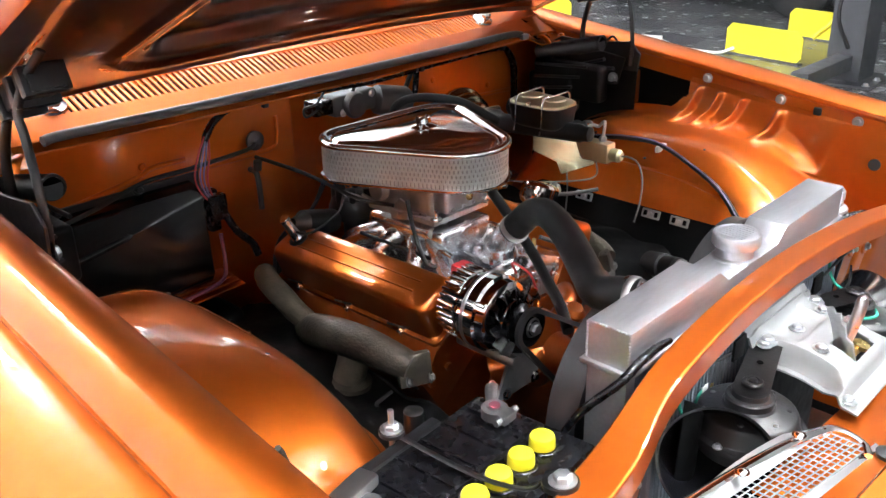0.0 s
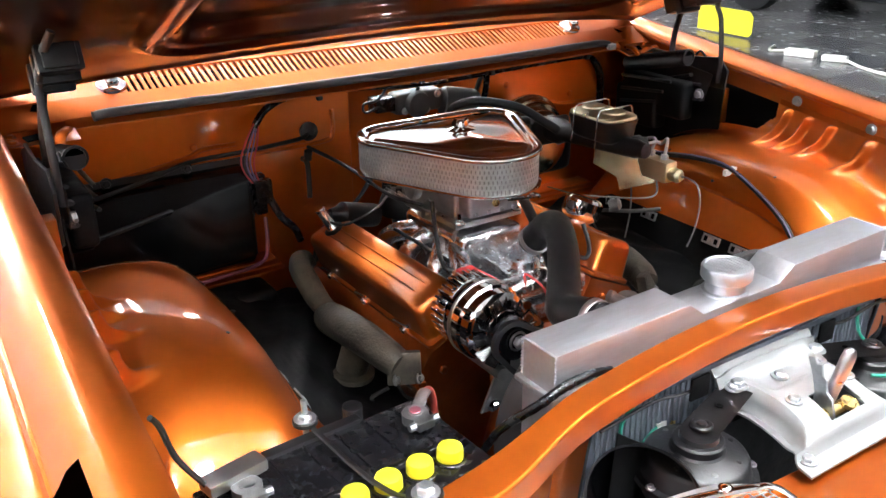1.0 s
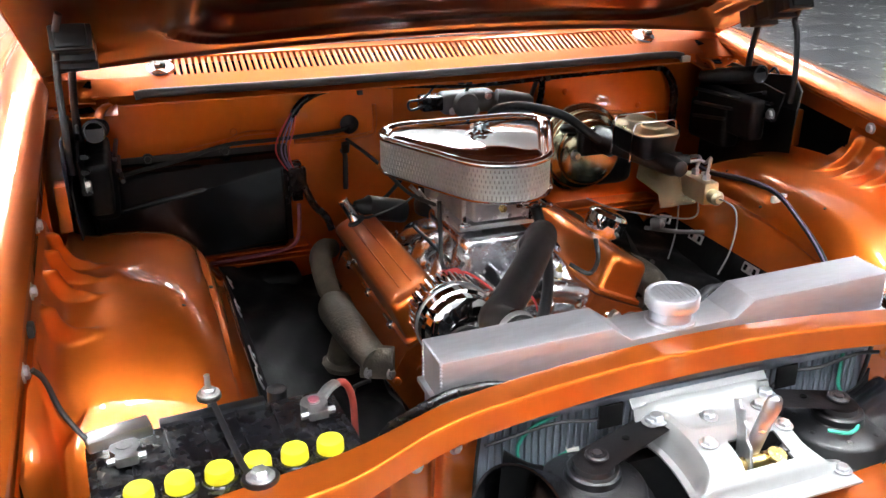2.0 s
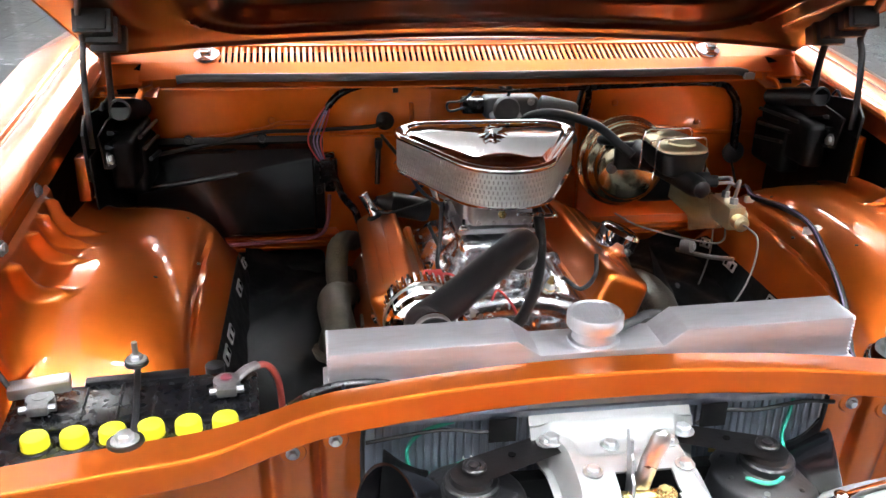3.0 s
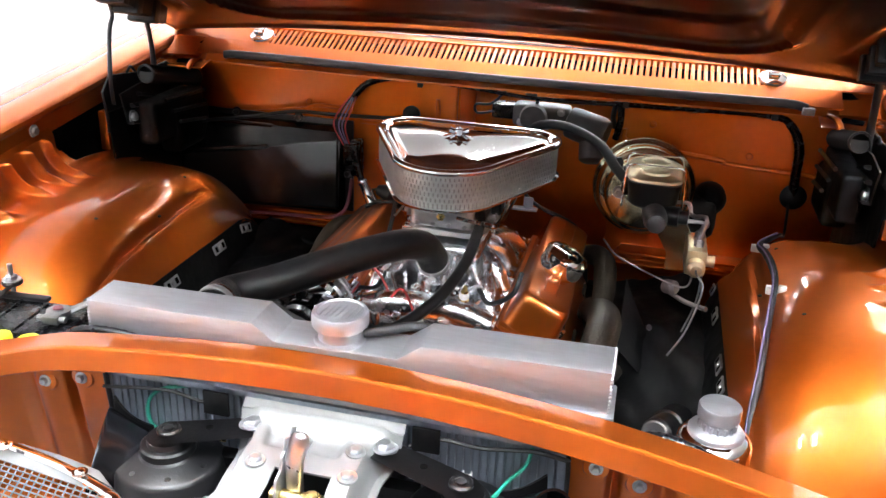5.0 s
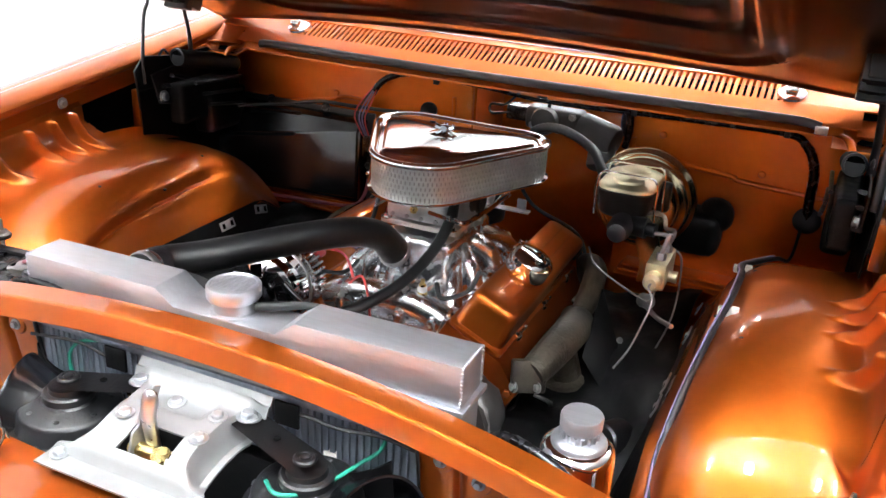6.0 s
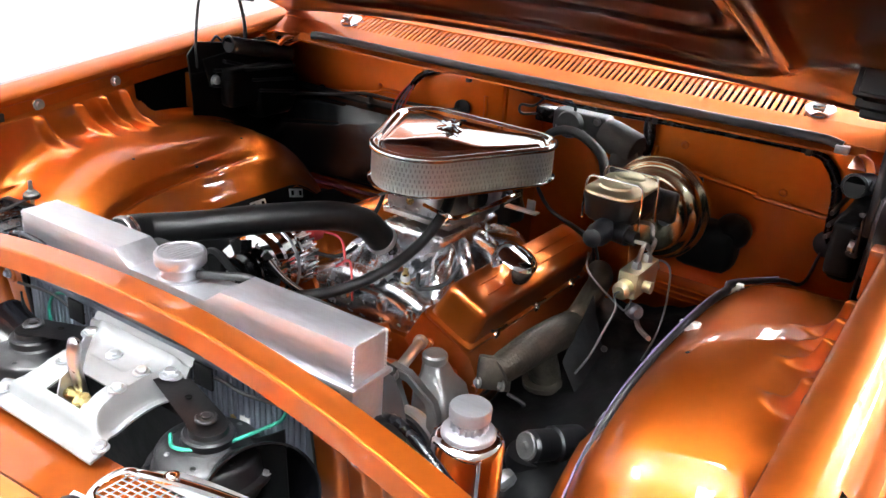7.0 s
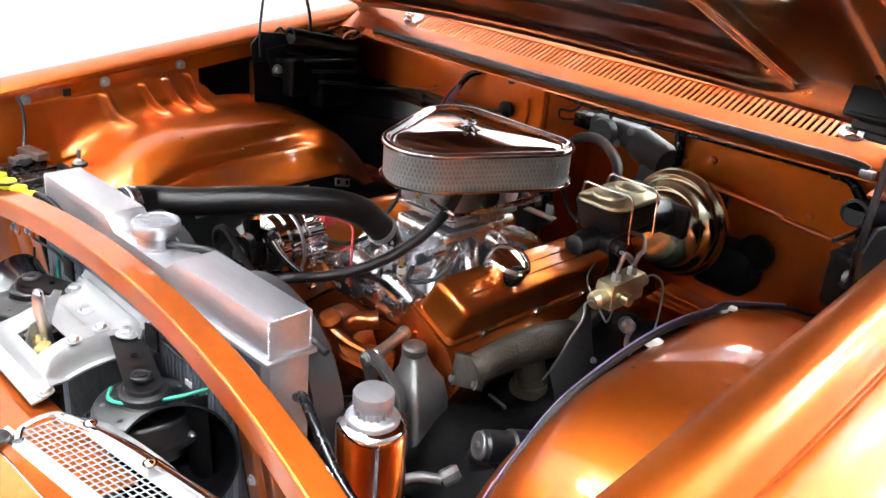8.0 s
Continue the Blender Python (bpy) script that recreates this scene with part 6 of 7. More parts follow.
def battery():
    b = thing("battery", (-0.59, 0.065, 0.62), "black car battery with six yellow filler caps", "battery")
    part("case", box(-0.742, -0.432, -0.018, 0.158, 0.62, 0.806, 0.008, 3), PLASTIC, b)
    part("lid", join(box(-0.745, -0.429, -0.021, 0.161, 0.800, 0.815, 0.004), box(-0.735, -0.440, 0.055, 0.155, 0.812, 0.822, 0.004)), PLASTIC, b, "black plastic lid")
    for k in range(6):
        x = -0.471 - 0.0447 * k
        part("filler_cap", lathe([(0.0145, 0.0), (0.0168, 0.002), (0.0164, 0.013), (0.0150, 0.0165), (0.0125, 0.0175), (0.004, 0.018)], (x, 0.030, 0.8145), (0, 0, 1), 24), YELLOW, b, "yellow ribbed filler cap")
        part("rib", box(x - 0.002, x + 0.002, 0.06, 0.150, 0.821, 0.8245, 0.0015), PLASTIC, b)
        part("cap_collar", lathe([(0.0215, 0), (0.022, 0.0012), (0.0205, 0.002), (0.0185, 0.001)], (x, 0.030, 0.8150), (0, 0, 1), 24), PLASTIC, b)
        for j in range(2):
            part("embossed_mark", tube([(x - 0.014, -0.004 + 0.060 * j, 0.8155), (x - 0.004, -0.008 + 0.062 * j, 0.8158), (x + 0.010, -0.005 + 0.059 * j, 0.8155)], 0.0011, 6, 3), PLASTIC, b)
    for s, x in ((1, -0.469), (-1, -0.700)):
        t = part("terminal", join(lathe([(0.011, 0), (0.0095, 0.022)], (x, 0.104, 0.820), (0, 0, 1), 16), lathe([(0.010, 0.004), (0.0175, 0.005), (0.0175, 0.018), (0.010, 0.019)], (x, 0.104, 0.822), (0, 0, 1), 18), box(x - 0.013, x + 0.013, 0.078, 0.094, 0.827, 0.840, 0.003)), LEAD, b, "metal clamp terminal")
        part("clamp_bolt", tube([(x - 0.022, 0.086, 0.834), (x + 0.022, 0.086, 0.834)], 0.005, 6, 1), LEAD, t)
        if s > 0:
            part("cap", disc((x, 0.104, 0.842), (0, 0, 1), 0.0075, 0.002, 16), MAROON, t, "faded red terminal mark")
            part("lug", tube([(x + 0.008, 0.112, 0.832), (x + 0.026, 0.128, 0.838), (x + 0.040, 0.138, 0.838)], 0.009, 10, 4, flat=0.6), LEAD, t)
            part("cable", tube([(x + 0.036, 0.136, 0.837), (x + 0.052, 0.146, 0.832), (x + 0.064, 0.154, 0.812), (x + 0.070, 0.158, 0.78), (x + 0.072, 0.16, 0.70)], 0.005, 10, 6), FADED_RED, t, "red battery cable")
        else:
            part("bar", moved(box(-0.038, 0.038, -0.014, 0.014, 0, 0.016, 0.004), pose(x - 0.004, 0.128, 0.834, 0, 0, 8)), STEEL, t, "polished clamp bar")
            part("cable", tube([(x - 0.035, 0.12, 0.84), (x - 0.06, 0.14, 0.88), (x - 0.072, 0.145, 0.925), (x - 0.082, 0.14, ledge(0.14) - 0.01)], 0.0035, 8, 6), RUBBER, t, "thin black earth wire")
    strap = part("hold_down", join(tube([(-0.575, -0.045, 0.868), (-0.577, -0.02, 0.842), (-0.580, 0.05, 0.829), (-0.587, 0.165, 0.838)], 0.0045, 8, 5, flat=0.5), box(-0.655, -0.520, 0.150, 0.166, 0.820, 0.828, 0.003), disc((-0.589, 0.171, 0.838), (0, 0, 1), 0.016, 0.006, 20)), BLACK, b, "black hold-down strap")
    part("strap_eye", lathe([(0.020, 0), (0.021, 0.003), (0.020, 0.007), (0.012, 0.008)], (-0.575, -0.062, 0.866), (0, 0.1, 1), 20), BLACK, strap)
    part("bolt", bolt((-0.575, -0.064, 0.874), (0, 0.05, 1), 0.0105, 0.010), GALV, strap)
    part("stud", join(tube([(-0.589, 0.171, 0.80), (-0.589, 0.171, 0.872)], 0.004, 8, 1), bolt((-0.589, 0.171, 0.845), (0, 0, 1), 0.0095, 0.008)), GALV, strap, "threaded hold-down stud")
    part("tray", box(-0.76, -0.41, -0.03, 0.18, 0.610, 0.6198), BLACK, b)
    part("post", lathe([(0.014, 0), (0.014, 0.035), (0.011, 0.037)], (-0.49, 0.225, 0.76), (0, 0, 1), 16), BLACK, b)
    turn = Matrix.Translation((-0.469, 0.035, 0)) @ Euler((0, 0, radians(4.0))).to_matrix().to_4x4() @ Matrix.Translation((0.469, -0.035, 0))
    sheared(b, turn)
    b.location += Vector((0.0, 0.006, 0.010))
    return b


def overflow_can():
    c = thing("overflow_can", (0.471, 0.063, 0.60), "chrome coolant overflow canister with a turned cap", "coolant can")
    part("body", lathe([(0.030, 0), (0.044, 0.004), (0.0455, 0.010), (0.0455, 0.236), (0.0435, 0.243), (0.038, 0.247), (0.030, 0.250), (0.028, 0.256)], (0.471, 0.063, 0.605), (0, 0, 1), 40), CHROME, c, "mirror chrome cylinder")
    cap = part("cap", lathe([(0.021, 0.0), (0.021, 0.014), (0.0215, 0.015), (0.0255, 0.018), (0.0258, 0.031), (0.0245, 0.0335), (0.004, 0.034)], (0.471, 0.063, 0.860), (0, 0, 1), 32), BRUSHED, c, "turned aluminium cap")
    for k in range(16):
        a = k * math.pi / 8
        part("knurl", tube([(0.471 + 0.0215 * math.cos(a), 0.063 + 0.0215 * math.sin(a), 0.860), (0.471 + 0.0215 * math.cos(a), 0.063 + 0.0215 * math.sin(a), 0.872)], 0.0025, 6, 1), BRUSHED, cap)
    part("collar", lathe([(0.034, -0.005), (0.034, 0.0), (0.031, 0.004), (0.024, 0.006)], (0.471, 0.063, 0.8575), (0, 0, 1), 32), BRUSHED, c)
    part("bracket", box(0.40, 0.52, 0.105, 0.111, 0.68, 0.72, 0.002), STEEL, c)
    part("stay", box(0.40, 0.54, -0.015, 0.105, 0.595, 0.6045, 0.002), BLACK, c)
    return c


def steering_pump():
    p = thing("steering_pump", (0.21, 0.38, 0.5), "cast grey power-steering pump with a filler cap", "pump")
    part("reservoir", skin([[(x, y, z) for x, y in round_rect(w, d, 0.011, 5, cx, cy)] for z, w, d, cx, cy in ((0.50, 0.05, 0.05, 0.226, 0.39), (0.52, 0.082, 0.085, 0.228, 0.39), (0.62, 0.080, 0.085, 0.222, 0.392), (0.655, 0.070, 0.076, 0.214, 0.395), (0.672, 0.050, 0.050, 0.204, 0.400), (0.692, 0.038, 0.038, 0.196, 0.402))]), PUMP_GREY, p, "cast grey reservoir", 50)
    part("filler_cap", lathe([(0.020, 0), (0.0225, 0.003), (0.0225, 0.014), (0.019, 0.018), (0.012, 0.0175), (0.003, 0.019)], (0.195, 0.402, 0.692), (0, 0, 1), 24), PUMP_GREY, p, "ribbed steel filler cap")
    # cast bracket: a flat D-shaped loop in front of the pump, with a foot running back to the head
    loop = [(0.168, 0.720), (0.205, 0.716), (0.258, 0.680), (0.268, 0.655), (0.262, 0.545), (0.246, 0.522), (0.226, 0.527), (0.222, 0.560), (0.200, 0.610), (0.164, 0.690)]
    hole = [(0.186, 0.700), (0.204, 0.698), (0.242, 0.672), (0.248, 0.652), (0.245, 0.575), (0.240, 0.570), (0.236, 0.575), (0.234, 0.585), (0.212, 0.625), (0.184, 0.683)]
    rings = [[(x, y, z) for x, z in o] for o, y in ((loop, 0.324), (loop, 0.306), (hole, 0.306), (hole, 0.324))]
    ring = skin(rings, True, False, True)
    bmesh.ops.bevel(ring, geom=[e for e in ring.edges if e.calc_face_angle(0) > 1.2], offset=0.0022, segments=2, affect="EDGES")
    part("bracket", ring, PUMP_GREY, p, "grey cast D-shaped bracket")
    part("bracket_stay", lathe([(0.008, 0.0), (0.010, 0.002), (0.010, 0.082), (0.013, 0.084), (0.013, 0.094)], (0.178, 0.324, 0.708), (-0.25, 1, 0.05), 14), STEEL, p, "bright spacer rod")
    part("pulley", lathe([(0.02, 0.0), (0.05, 0.004), (0.066, 0.008), (0.066, 0.013), (0.056, 0.020), (0.066, 0.027), (0.066, 0.033), (0.05, 0.035)], (0.215, 0.325, 0.585), (0, -1, 0), 36), STEEL, p, "grooved steel pulley")
    for x, z in ((0.244, 0.545), (0.176, 0.706)):
        part("bolt", bolt((x, 0.306, z), (0, -1, 0), 0.009, 0.008), STEEL, p)
    part("pressure_pipe", tube([(0.25, 0.41, 0.55), (0.28, 0.40, 0.53), (0.285, 0.34, 0.50), (0.26, 0.30, 0.47), (0.30, 0.30, 0.45), (0.36, 0.34, 0.44)], 0.006, 10, 6), STEEL, p, "bent steel pressure pipe")
    part("fitting", lathe([(0.012, 0), (0.014, 0.006), (0.014, 0.03), (0.010, 0.04)], (0.33, 0.30, 0.50), (0.7, 0.5, 0.3), 8), BRASS, p)
    return p


def steering_gear():
    g = thing("steering_box", (0.40, 0.40, 0.42), "black cast steering box low in the bay", "steering box")
    part("housing", join(box(0.35, 0.45, 0.34, 0.46, 0.42, 0.56, 0.02, 3), lathe([(0.045, 0), (0.05, 0.02), (0.04, 0.05)], (0.40, 0.40, 0.55), (0, 0, 1), 24)), BLACK, g)
    part("coupling", lathe([(0.020, 0.0), (0.0225, 0.001), (0.0225, 0.004), (0.020, 0.006), (0.017, 0.0045), (0.007, 0.0045), (0.006, 0.010), (0.002, 0.0105)], (0.421, 0.338, 0.657), (-0.35, -0.85, 0.25), 28), PUMP_GREY, g, "round steel washer on a bushing")
    part("bushing", lathe([(0.021, 0.0), (0.026, -0.006), (0.026, -0.05), (0.030, -0.054), (0.030, -0.11)], (0.421, 0.338, 0.656), (-0.35, -0.85, 0.25), 24), BLACK, g)
    part("hose_fitting", join(lathe([(0.012, 0), (0.014, 0.004), (0.014, 0.022), (0.010, 0.03)], (0.415, 0.262, 0.625), (0.3, 0.6, 0.3), 8), tube([(0.34, 0.22, 0.55), (0.36, 0.215, 0.60), (0.385, 0.235, 0.625), (0.415, 0.262, 0.625)], 0.008, 10, 6)), PUMP_GREY, g, "greasy hose fitting")
    part("shaft", tube([(0.44, 0.40, 0.63), (0.44, 0.45, 0.58), (0.45, 0.60, 0.54)], 0.013, 12, 4), BLACK, g)
    return g


def splash_flap(s):
    f = thing("splash_flap", (s * 0.44, 0.5, 0.5), "black rubber flap between engine and wheel arch", "rubber flap", "splash flaps")
    def g(u, v):
        return (s * (lerp(0.248, 0.51, v) + 0.008 * math.sin(6 * u)), lerp(0.27, 0.94, u), lerp(0.585, 0.655, v) + 0.05 * sstep(0.35, 0.75, u) * (1 - 0.3 * v) - 0.08 * sstep(0.25, 0.0, u) + 0.010 * math.sin(9 * u + 5 * v) + 0.006 * math.sin(31 * u + 11 * v) * math.sin(17 * v + 4 * u))
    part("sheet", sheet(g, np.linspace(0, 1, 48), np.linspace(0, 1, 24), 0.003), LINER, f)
    part("edge_bead", tube([g(u, 0.0) for u in np.linspace(0, 1, 12)], 0.004, 8, 3), RUBBER, f, "thick rolled rubber edge")
    if s > 0:
        part("fold", sheet(lambda u, v: (s * lerp(0.345, 0.43, v), 0.60 + 0.10 * u - 0.06 * v, lerp(0.66, 0.60, v) + 0.10 * u * (1 - v)), np.linspace(0, 1, 5), np.linspace(0, 1, 5), 0.003), LINER, f)
        part("hole", disc((s * 0.40, 0.655, 0.685), (s * 0.3, -0.6, 0.7), 0.006, 0.003, 14), BLACK, f)
    return f


def bonnet_latch():
    l = thing("bonnet_latch", (0, -0.13, 0.78), "silver-painted bonnet latch plate with a steel hook", "latch")
    ys = [-0.040, -0.048, -0.053, -0.0585, -0.062, -0.0655, -0.072, -0.082, -0.092, -0.100, -0.108, -0.113, -0.118, -0.124, -0.132, -0.140, -0.146, -0.154, -0.162, -0.170, -0.178, -0.186, -0.191, -0.195, -0.198, -0.201, -0.204, -0.226]
    zs = [0.882, 0.868, 0.860, 0.857, 0.860, 0.855, 0.849, 0.8475, 0.847, 0.847, 0.8465, 0.8465, 0.846, 0.8455, 0.845, 0.8435, 0.8425, 0.8405, 0.838, 0.835, 0.832, 0.828, 0.825, 0.8215, 0.816, 0.810, 0.8065, 0.8035]

    def f(i, j):
        i = int(i)
        y, z = ys[i], zs[i]
        half = 0.104 - 0.012 * sstep(-0.06, -0.11, y) + 0.026 * sstep(-0.165, -0.215, y)
        x = j * half
        a = abs(j)
        # side flanges turned down, a sunk pan in the rear half
        z -= 0.032 * sstep(0.74, 0.90, a) * sstep(-0.05, -0.09, y) * sstep(-0.208, -0.165, y)
        z -= 0.006 * sstep(-0.62, -0.54, j) * sstep(0.46, 0.37, j) * sstep(-0.118, -0.108, y) * sstep(-0.066, -0.080, y)
        return (x, y, z)
    js = [-1, -0.95, -0.90, -0.86, -0.82, -0.78, -0.74, -0.68, -0.62, -0.58, -0.54, -0.44, -0.36, -0.26, -0.13, 0.0, 0.13, 0.26, 0.36, 0.40, 0.44, 0.48, 0.52, 0.60, 0.68, 0.74, 0.78, 0.82, 0.86, 0.90, 0.95, 1]
    bm = sheet(f, range(len(ys)), js)
    bm.normal_update()
    hole = [q for q in bm.faces if abs(q.calc_center_median().x - 0.011) < 0.033 and -0.186 < q.calc_center_median().y < -0.146]
    bmesh.ops.delete(bm, geom=hole, context="FACES")
    bmesh.ops.solidify(bm, geom=bm.faces[:], thickness=0.003)
    pl = part("plate", bm, ZINC, l, "silver-painted pressed plate", 40)
    for x, y, z in ((-0.088, -0.078, 0.842), (0.090, -0.076, 0.842), (-0.012, -0.093, 0.842), (0.058, -0.102, 0.848), (-0.049, -0.143, 0.8435), (0.062, -0.143, 0.8435), (-0.097, -0.205, 0.807), (0.106, -0.203, 0.807)):
        part("bolt", bolt((x, y, z), (0, -0.05, 1), 0.0078, 0.007), GALV, pl)
    # forged tongue with a rounded end, leaning back, and a notched guide plate beside it
    part("hook", tube([(0.003, -0.152, 0.800), (0.005, -0.158, 0.834), (0.009, -0.165, 0.872), (0.016, -0.167, 0.896), (0.018, -0.167, 0.907), (0.0185, -0.167, 0.911)], [0.0105, 0.0105, 0.011, 0.0115, 0.009, 0.002], 18, 6, flat=0.72), STEEL, l, "bare steel hook tongue")
    notched = [(-0.022, 0.800), (0.018, 0.800), (0.022, 0.846), (0.030, 0.868), (0.040, 0.888), (0.030, 0.892), (0.024, 0.884), (0.017, 0.886), (0.013, 0.872), (0.006, 0.868), (0.002, 0.852), (-0.008, 0.846)]
    part("guide_plate", prism(notched, -0.002, 0.002, Matrix(((0.12, 0, 0.99, -0.010), (0.99, 0, -0.12, -0.166), (0, 1, 0, 0), (0, 0, 0, 1))), 0.0008, 1), GALV, l, "thin notched guide plate")
    part("pivot", join(tube([(-0.02, -0.166, 0.820), (0.04, -0.166, 0.820)], 0.009, 12, 1), lathe([(0.012, 0), (0.012, 0.006)], (0.030, -0.172, 0.824), (0, -0.3, 1), 12)), BRASS, l)
    # black panel added for the shade in the space below the plate
    part("support_brace", box(-0.13, 0.13, -0.088, -0.066, 0.45, 0.795, 0.004), LINER, l, "black panel for the shade below the latch plate")
    # black slab under the hole stands for the shade inside it
    part("box", box(-0.035, 0.055, -0.195, -0.136, 0.785, 0.797, 0.003), BLACK, l)
    l.location += Vector((0.003, 0.011, -0.002))
    return l


def horn(s):
    h = thing("horn", (s * 0.187, -0.105, 0.70), "black disc horn with trumpet on a flat arm", "horn", "horns")
    a, b = Vector((s * 0.088, -0.078, 0.838)), Vector((s * 0.187, -0.105, 0.828))
    d = (b - a).normalized()
    n = d.cross(Vector((0, 0, 1))).normalized()
    out = [a - d * 0.018 + n * 0.021, a - d * 0.018 - n * 0.021]
    for k in range(13):
        t = -math.pi / 2 + math.pi * k / 12
        out.append(b + d * 0.024 * math.cos(t) + n * (0.024 * math.sin(t)))
    bm = bmesh.new()
    fc = bm.faces.new([bm.verts.new(p) for p in out])
    bmesh.ops.solidify(bm, geom=[fc], thickness=0.004)
    arm = part("arm", bm, BLACK, h, "flat black mounting arm")
    part("bolt", bolt(a + Vector((0, 0, 0.004)), (0, 0, 1), 0.0095, 0.009), GALV, arm)
    part("hole", disc(a.lerp(b, 0.52) + Vector((0, 0, 0.0035)), (0, 0, 1), 0.0046, 0.0012, 14), VOID, arm)
    part("nut", lathe([(0.0145, 0), (0.0145, 0.003), (0.0125, 0.005), (0.009, 0.005), (0.008, 0.0035), (0.0065, 0.0035), (0.006, 0.006), (0.0035, 0.0065)], b + Vector((0, 0, 0.003)), (0, 0, 1), 24), BLACK, arm)
    c = (s * 0.190, -0.105, 0.770)
    body = part("body", lathe([(0.05, -0.045), (0.066, -0.035), (0.068, -0.012), (0.080, -0.011), (0.081, -0.007), (0.080, -0.003), (0.072, -0.001), (0.070, 0.002), (0.067, 0.018), (0.0645, 0.0225), (0.061, 0.0245), (0.036, 0.031), (0.0335, 0.034), (0.0335, 0.043), (0.031, 0.0455), (0.0255, 0.046), (0.0245, 0.053), (0.010, 0.0535)], c, (0, 0, 1), 56), BLACK, h, "black stepped disc body", 32)
    for k in range(7):
        t = 0.4 + 2 * math.pi * k / 7
        part("screw", bolt((c[0] + 0.0755 * math.cos(t), c[1] + 0.0755 * math.sin(t), 0.7675), (0, 0, 1), 0.0044, 0.005), STEEL if k % 3 == 0 else BLACK, body)
        part("dimple", lathe([(0.0042, 0), (0.0034, 0.0014), (0.0012, 0.0018)], (c[0] + 0.052 * math.cos(t + 0.3), c[1] + 0.052 * math.sin(t + 0.3), 0.7962), (0, 0, 1), 10), PUMP_GREY if k % 3 == 1 else BLACK, body)
    part("trumpet", lathe([(0.030, -0.035), (0.048, -0.012), (0.058, 0.012), (0.068, 0.040), (0.076, 0.062), (0.078, 0.065), (0.078, 0.067), (0.0745, 0.066), (0.064, 0.036), (0.052, 0.008), (0.034, -0.016), (0.002, -0.026)], (s * 0.232, -0.090, 0.742), (s, -0.42, 0.30), 48), GLOSS_BLACK, h, "black flared trumpet", 50)
    part("ear", box(*sorted((s * 0.168, s * 0.192)), -0.030, -0.008, 0.7655, 0.7745, 0.003), BLACK, h)
    part("spade", box(*sorted((s * 0.150, s * 0.162)), -0.034, -0.022, 0.772, 0.786, 0.002), BRASS, h)
    part("connector", moved(box(-0.009, 0.009, -0.005, 0.005, -0.005, 0.005, 0.002), pose(s * 0.178, -0.030, 0.788)), WHITE_P, h)
    part("green_wire", tube([(s * 0.186, -0.032, 0.788), (s * 0.222, -0.040, 0.778), (s * 0.252, -0.040, 0.785), (s * 0.258, -0.036, 0.815), (s * 0.238, -0.034, 0.838), (s * 0.20, -0.034, 0.85)] if s < 0 else [(0.150, -0.132, 0.806), (0.172, -0.146, 0.806), (0.196, -0.136, 0.807), (0.218, -0.100, 0.808), (0.234, -0.060, 0.812), (0.252, -0.040, 0.825), (0.258, -0.034, 0.85)], 0.0026, 8, 6), GREEN, h, "thin green wire")
    h.location += Vector((0.010 if s < 0 else 0.001, 0.010, 0.0))
    return h


upper_hose()
bypass_hose()
brake_unit()
heater_box()
wiper_motor()
bonnet_hinge(-1)
bonnet_hinge(1)
sheared(HOOD, ASKEW)
harness()
battery()
overflow_can()
steering_pump()
steering_gear()
splash_flap(-1)
splash_flap(1)
bonnet_latch()
horn(-1)
horn(1)


# ---- workshop beyond the car ----
def lift_plate(at, turn, w, h):
    p = thing("lift_guard", at, "yellow steel plate at the foot of a vehicle lift", "steel plate", "lift guards")
    c = 0.05
    part("plate", prism([(-w / 2 + c, 0), (w / 2, 0), (w / 2, h - c), (w / 2 - c, h), (-w / 2 + c, h), (-w / 2, h - c), (-w / 2, c)], -0.004, 0.004, pose(*at, 90, 0, turn) , 0.001, 1), LIFT_YELLOW, p)
    part("foot", moved(box(-w / 2, w / 2, -0.03, 0.03, 0, 0.012, 0.002), pose(*at, 0, 0, turn)), LIFT_GREY, p)
    return p


def lift_column(at):
    c = thing("lift_column", at, "dark grey steel post of a vehicle lift, bolted to the floor", "vehicle lift", "lift posts")
    x, y, _ = at
    part("post", xy_channel(x, y, 0.30, 0.24, 0.012, 0.02, 3.2), LIFT_GREY, c, "folded steel post")
    part("base_plate", box(x - 0.26, x + 0.26, y - 0.24, y + 0.24, 0, 0.018, 0.003), LIFT_GREY, c)
    for dx in (-0.22, 0.0, 0.22):
        for dy in (-0.20, 0.20):
            part("anchor_bolt", bolt((x + dx, y + dy, 0.018), (0, 0, 1), 0.018, 0.02), GALV, c)
    part("arm", box(x - 0.9, x - 0.1, y - 0.06, y + 0.06, 0.10, 0.20, 0.008), LIFT_GREY, c)
    part("lock_bar", tube([(x - 0.20, y + 0.22, 0.30), (x - 0.05, y + 0.05, 0.50)], 0.018, 10, 1), LIFT_YELLOW, c, "yellow locking lever")
    part("hose", tube([(x - 0.16, y - 0.02, 0.25), (x - 0.24, y + 0.05, 0.5), (x - 0.17, y + 0.02, 0.9), (x - 0.16, y, 1.6)], 0.014, 8, 6), RUBBER, c, "black hydraulic hose")
    return c


def xy_channel(x, y, w, d, t, z0, z1):
    o = [(-w / 2, -d / 2), (w / 2, -d / 2), (w / 2, d / 2), (w / 2 - t, d / 2), (w / 2 - t, -d / 2 + t), (-w / 2 + t, -d / 2 + t), (-w / 2 + t, d / 2), (-w / 2, d / 2)]
    return prism(o, z0, z1, pose(x, y, 0))


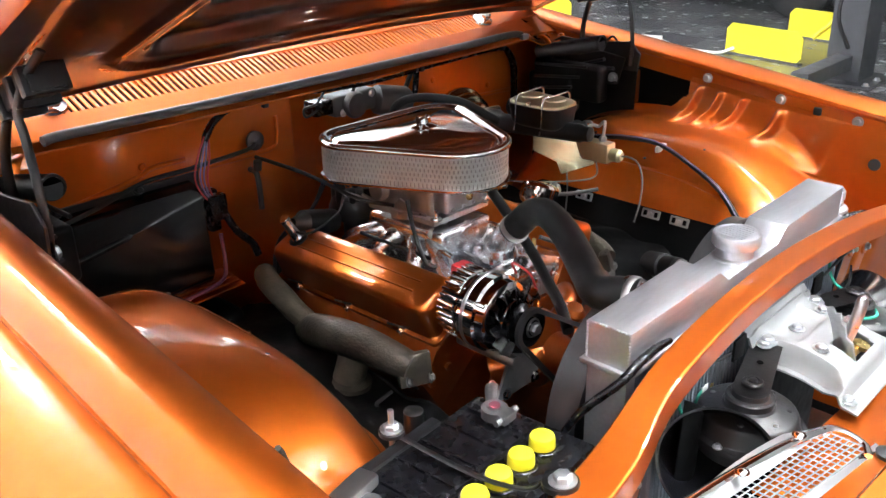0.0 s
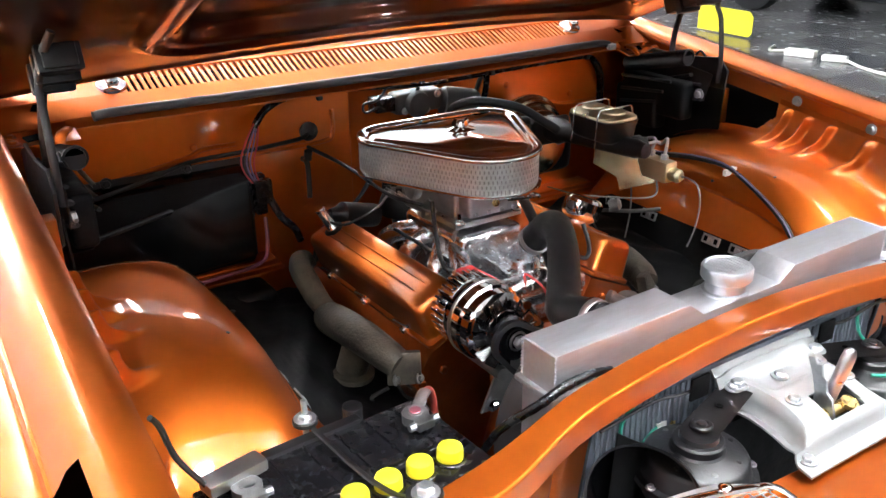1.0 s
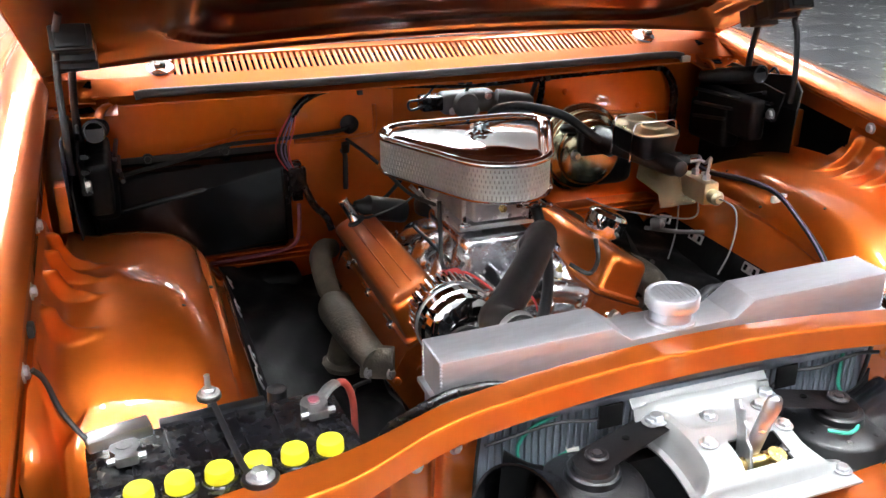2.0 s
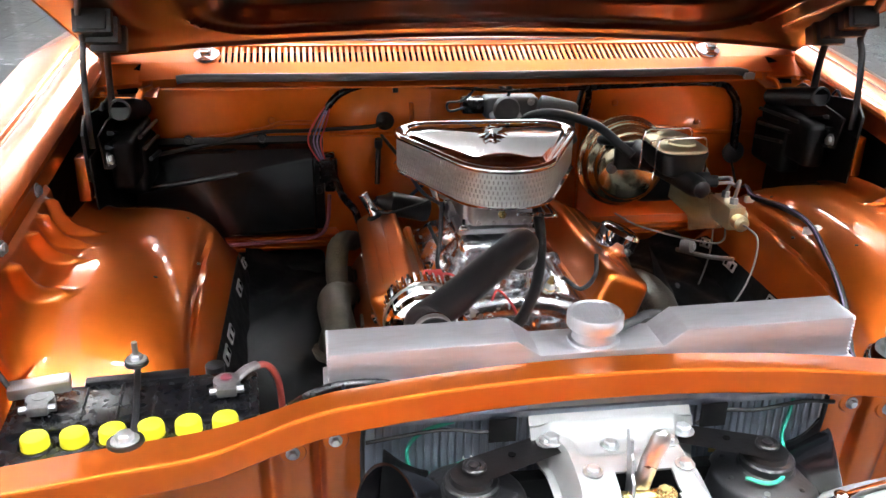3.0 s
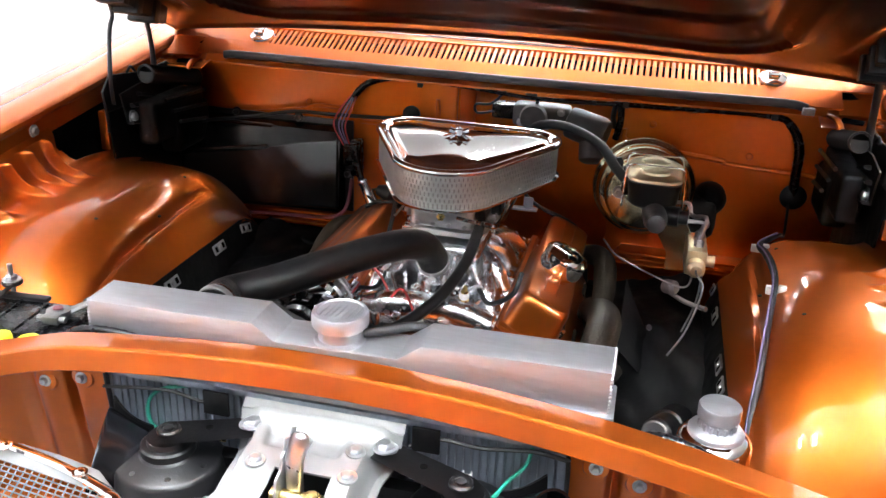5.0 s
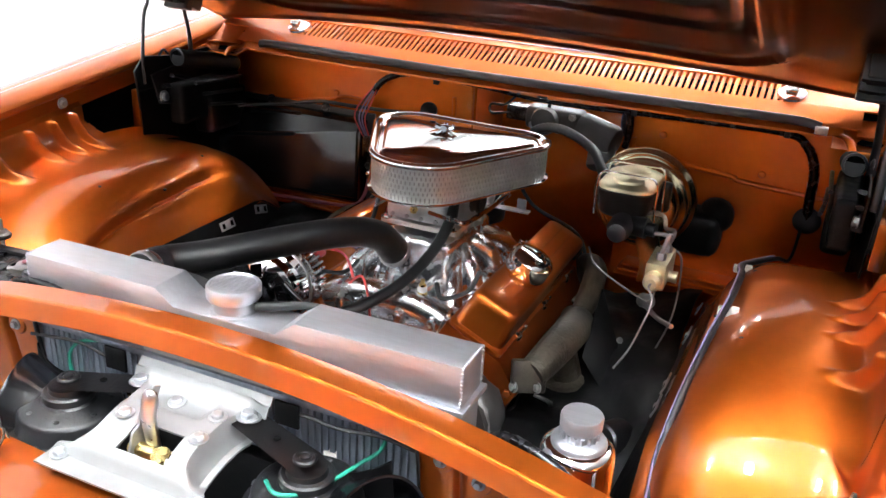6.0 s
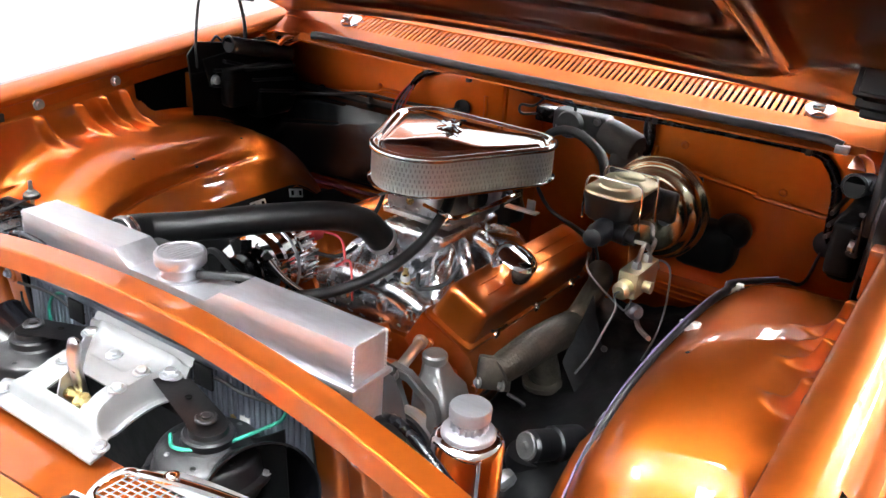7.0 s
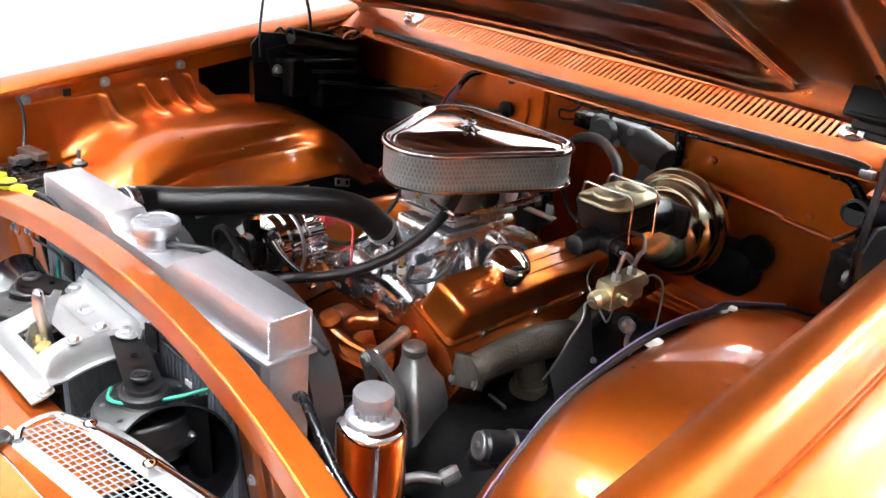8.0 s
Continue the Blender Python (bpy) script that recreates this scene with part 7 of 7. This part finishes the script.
def charger(at):
    c = thing("power_adapter", at, "white power adapter with its cable lying on the floor", "power adapter")
    x, y, z = at
    part("brick", moved(box(-0.13, 0.13, -0.05, 0.05, 0, 0.06, 0.012), pose(x, y, 0.001, 0, 0, -75)), WHITE_P, c, "white plastic case")
    part("brick", moved(box(-0.10, 0.10, -0.045, 0.045, 0, 0.05, 0.010), pose(x + 0.03, y - 0.31, 0.001, 0, 0, -70)), WHITE_P, c)
    part("cable", tube([(x - 0.03, y + 0.12, 0.03), (x + 0.10, y + 0.20, 0.01), (x - 0.02, y + 0.30, 0.012), (x + 0.2, y + 0.42, 0.01)], 0.012, 8, 6), WHITE_P, c)
    part("cable", tube([(x + 0.05, y - 0.41, 0.02), (x - 0.05, y - 0.6, 0.01), (x - 0.15, y - 0.85, 0.012), (x - 0.12, y - 1.05, 0.01), (x - 0.05, y - 1.15, 0.05)], 0.012, 8, 6), WHITE_P, c, "pale grey cable")
    return c


def parked_car():
    k = thing("parked_car", (8.6, 4.6, 0), "blue-black glossy car parked on the workshop floor", "car")
    secs = []
    for y, w, z0, z1 in ((-2.3, 0.6, 0.35, 0.70), (-2.2, 0.82, 0.25, 0.86), (-1.2, 0.9, 0.22, 0.98), (-0.8, 0.9, 0.22, 1.02), (0.9, 0.9, 0.22, 1.02), (2.1, 0.86, 0.25, 0.95), (2.3, 0.7, 0.35, 0.8)):
        secs.append([(8.6 + px, 4.6 + y, (z0 + z1) / 2 + pz) for px, pz in round_rect(2 * w, z1 - z0, 0.14, 5)])
    part("body", skin(secs), DARK_CAR, k, "glossy blue-black bodywork", 40)
    cab = [[(8.6 + px, 4.6 + y, z) for px, y in round_rect(w, l, 0.2, 5, 0, 0.2)] for z, w, l in ((1.0, 1.6, 2.2), (1.35, 1.25, 1.5), (1.42, 1.1, 1.3))]
    part("cabin", skin(cab), GLOSS_BLACK, k)
    for sx in (-1, 1):
        for y in (-1.45, 1.45):
            wh = part("wheel", lathe([(0.20, -0.10), (0.30, -0.10), (0.33, -0.08), (0.335, 0.0), (0.33, 0.08), (0.30, 0.10), (0.20, 0.10)], (8.6 + sx * 0.80, 4.6 + y, 0.335), (sx, 0, 0), 36), RUBBER, k, "black tyre")
            part("rim", lathe([(0.20, -0.05), (0.205, 0.095), (0.19, 0.10), (0.17, 0.05), (0.05, 0.07), (0.01, 0.075)], (8.6 + sx * 0.80, 4.6 + y, 0.335), (sx, 0, 0), 30), ZINC, wh, "silver rim")
    return k


lift_plate((5.70, 2.55, 0), 78, 0.72, 0.25)
lift_plate((6.75, 2.55, 0), 78, 0.55, 0.25)
lift_plate((6.17, 5.12, 0), 85, 0.72, 0.25)
lift_plate((5.4, 0.85, 0), 78, 0.5, 0.25)
lift_column((5.38, 1.74, 0))
charger((5.79, 3.96, 0))
parked_car()


# ---- pieces of the floor ----
floor_tiles()
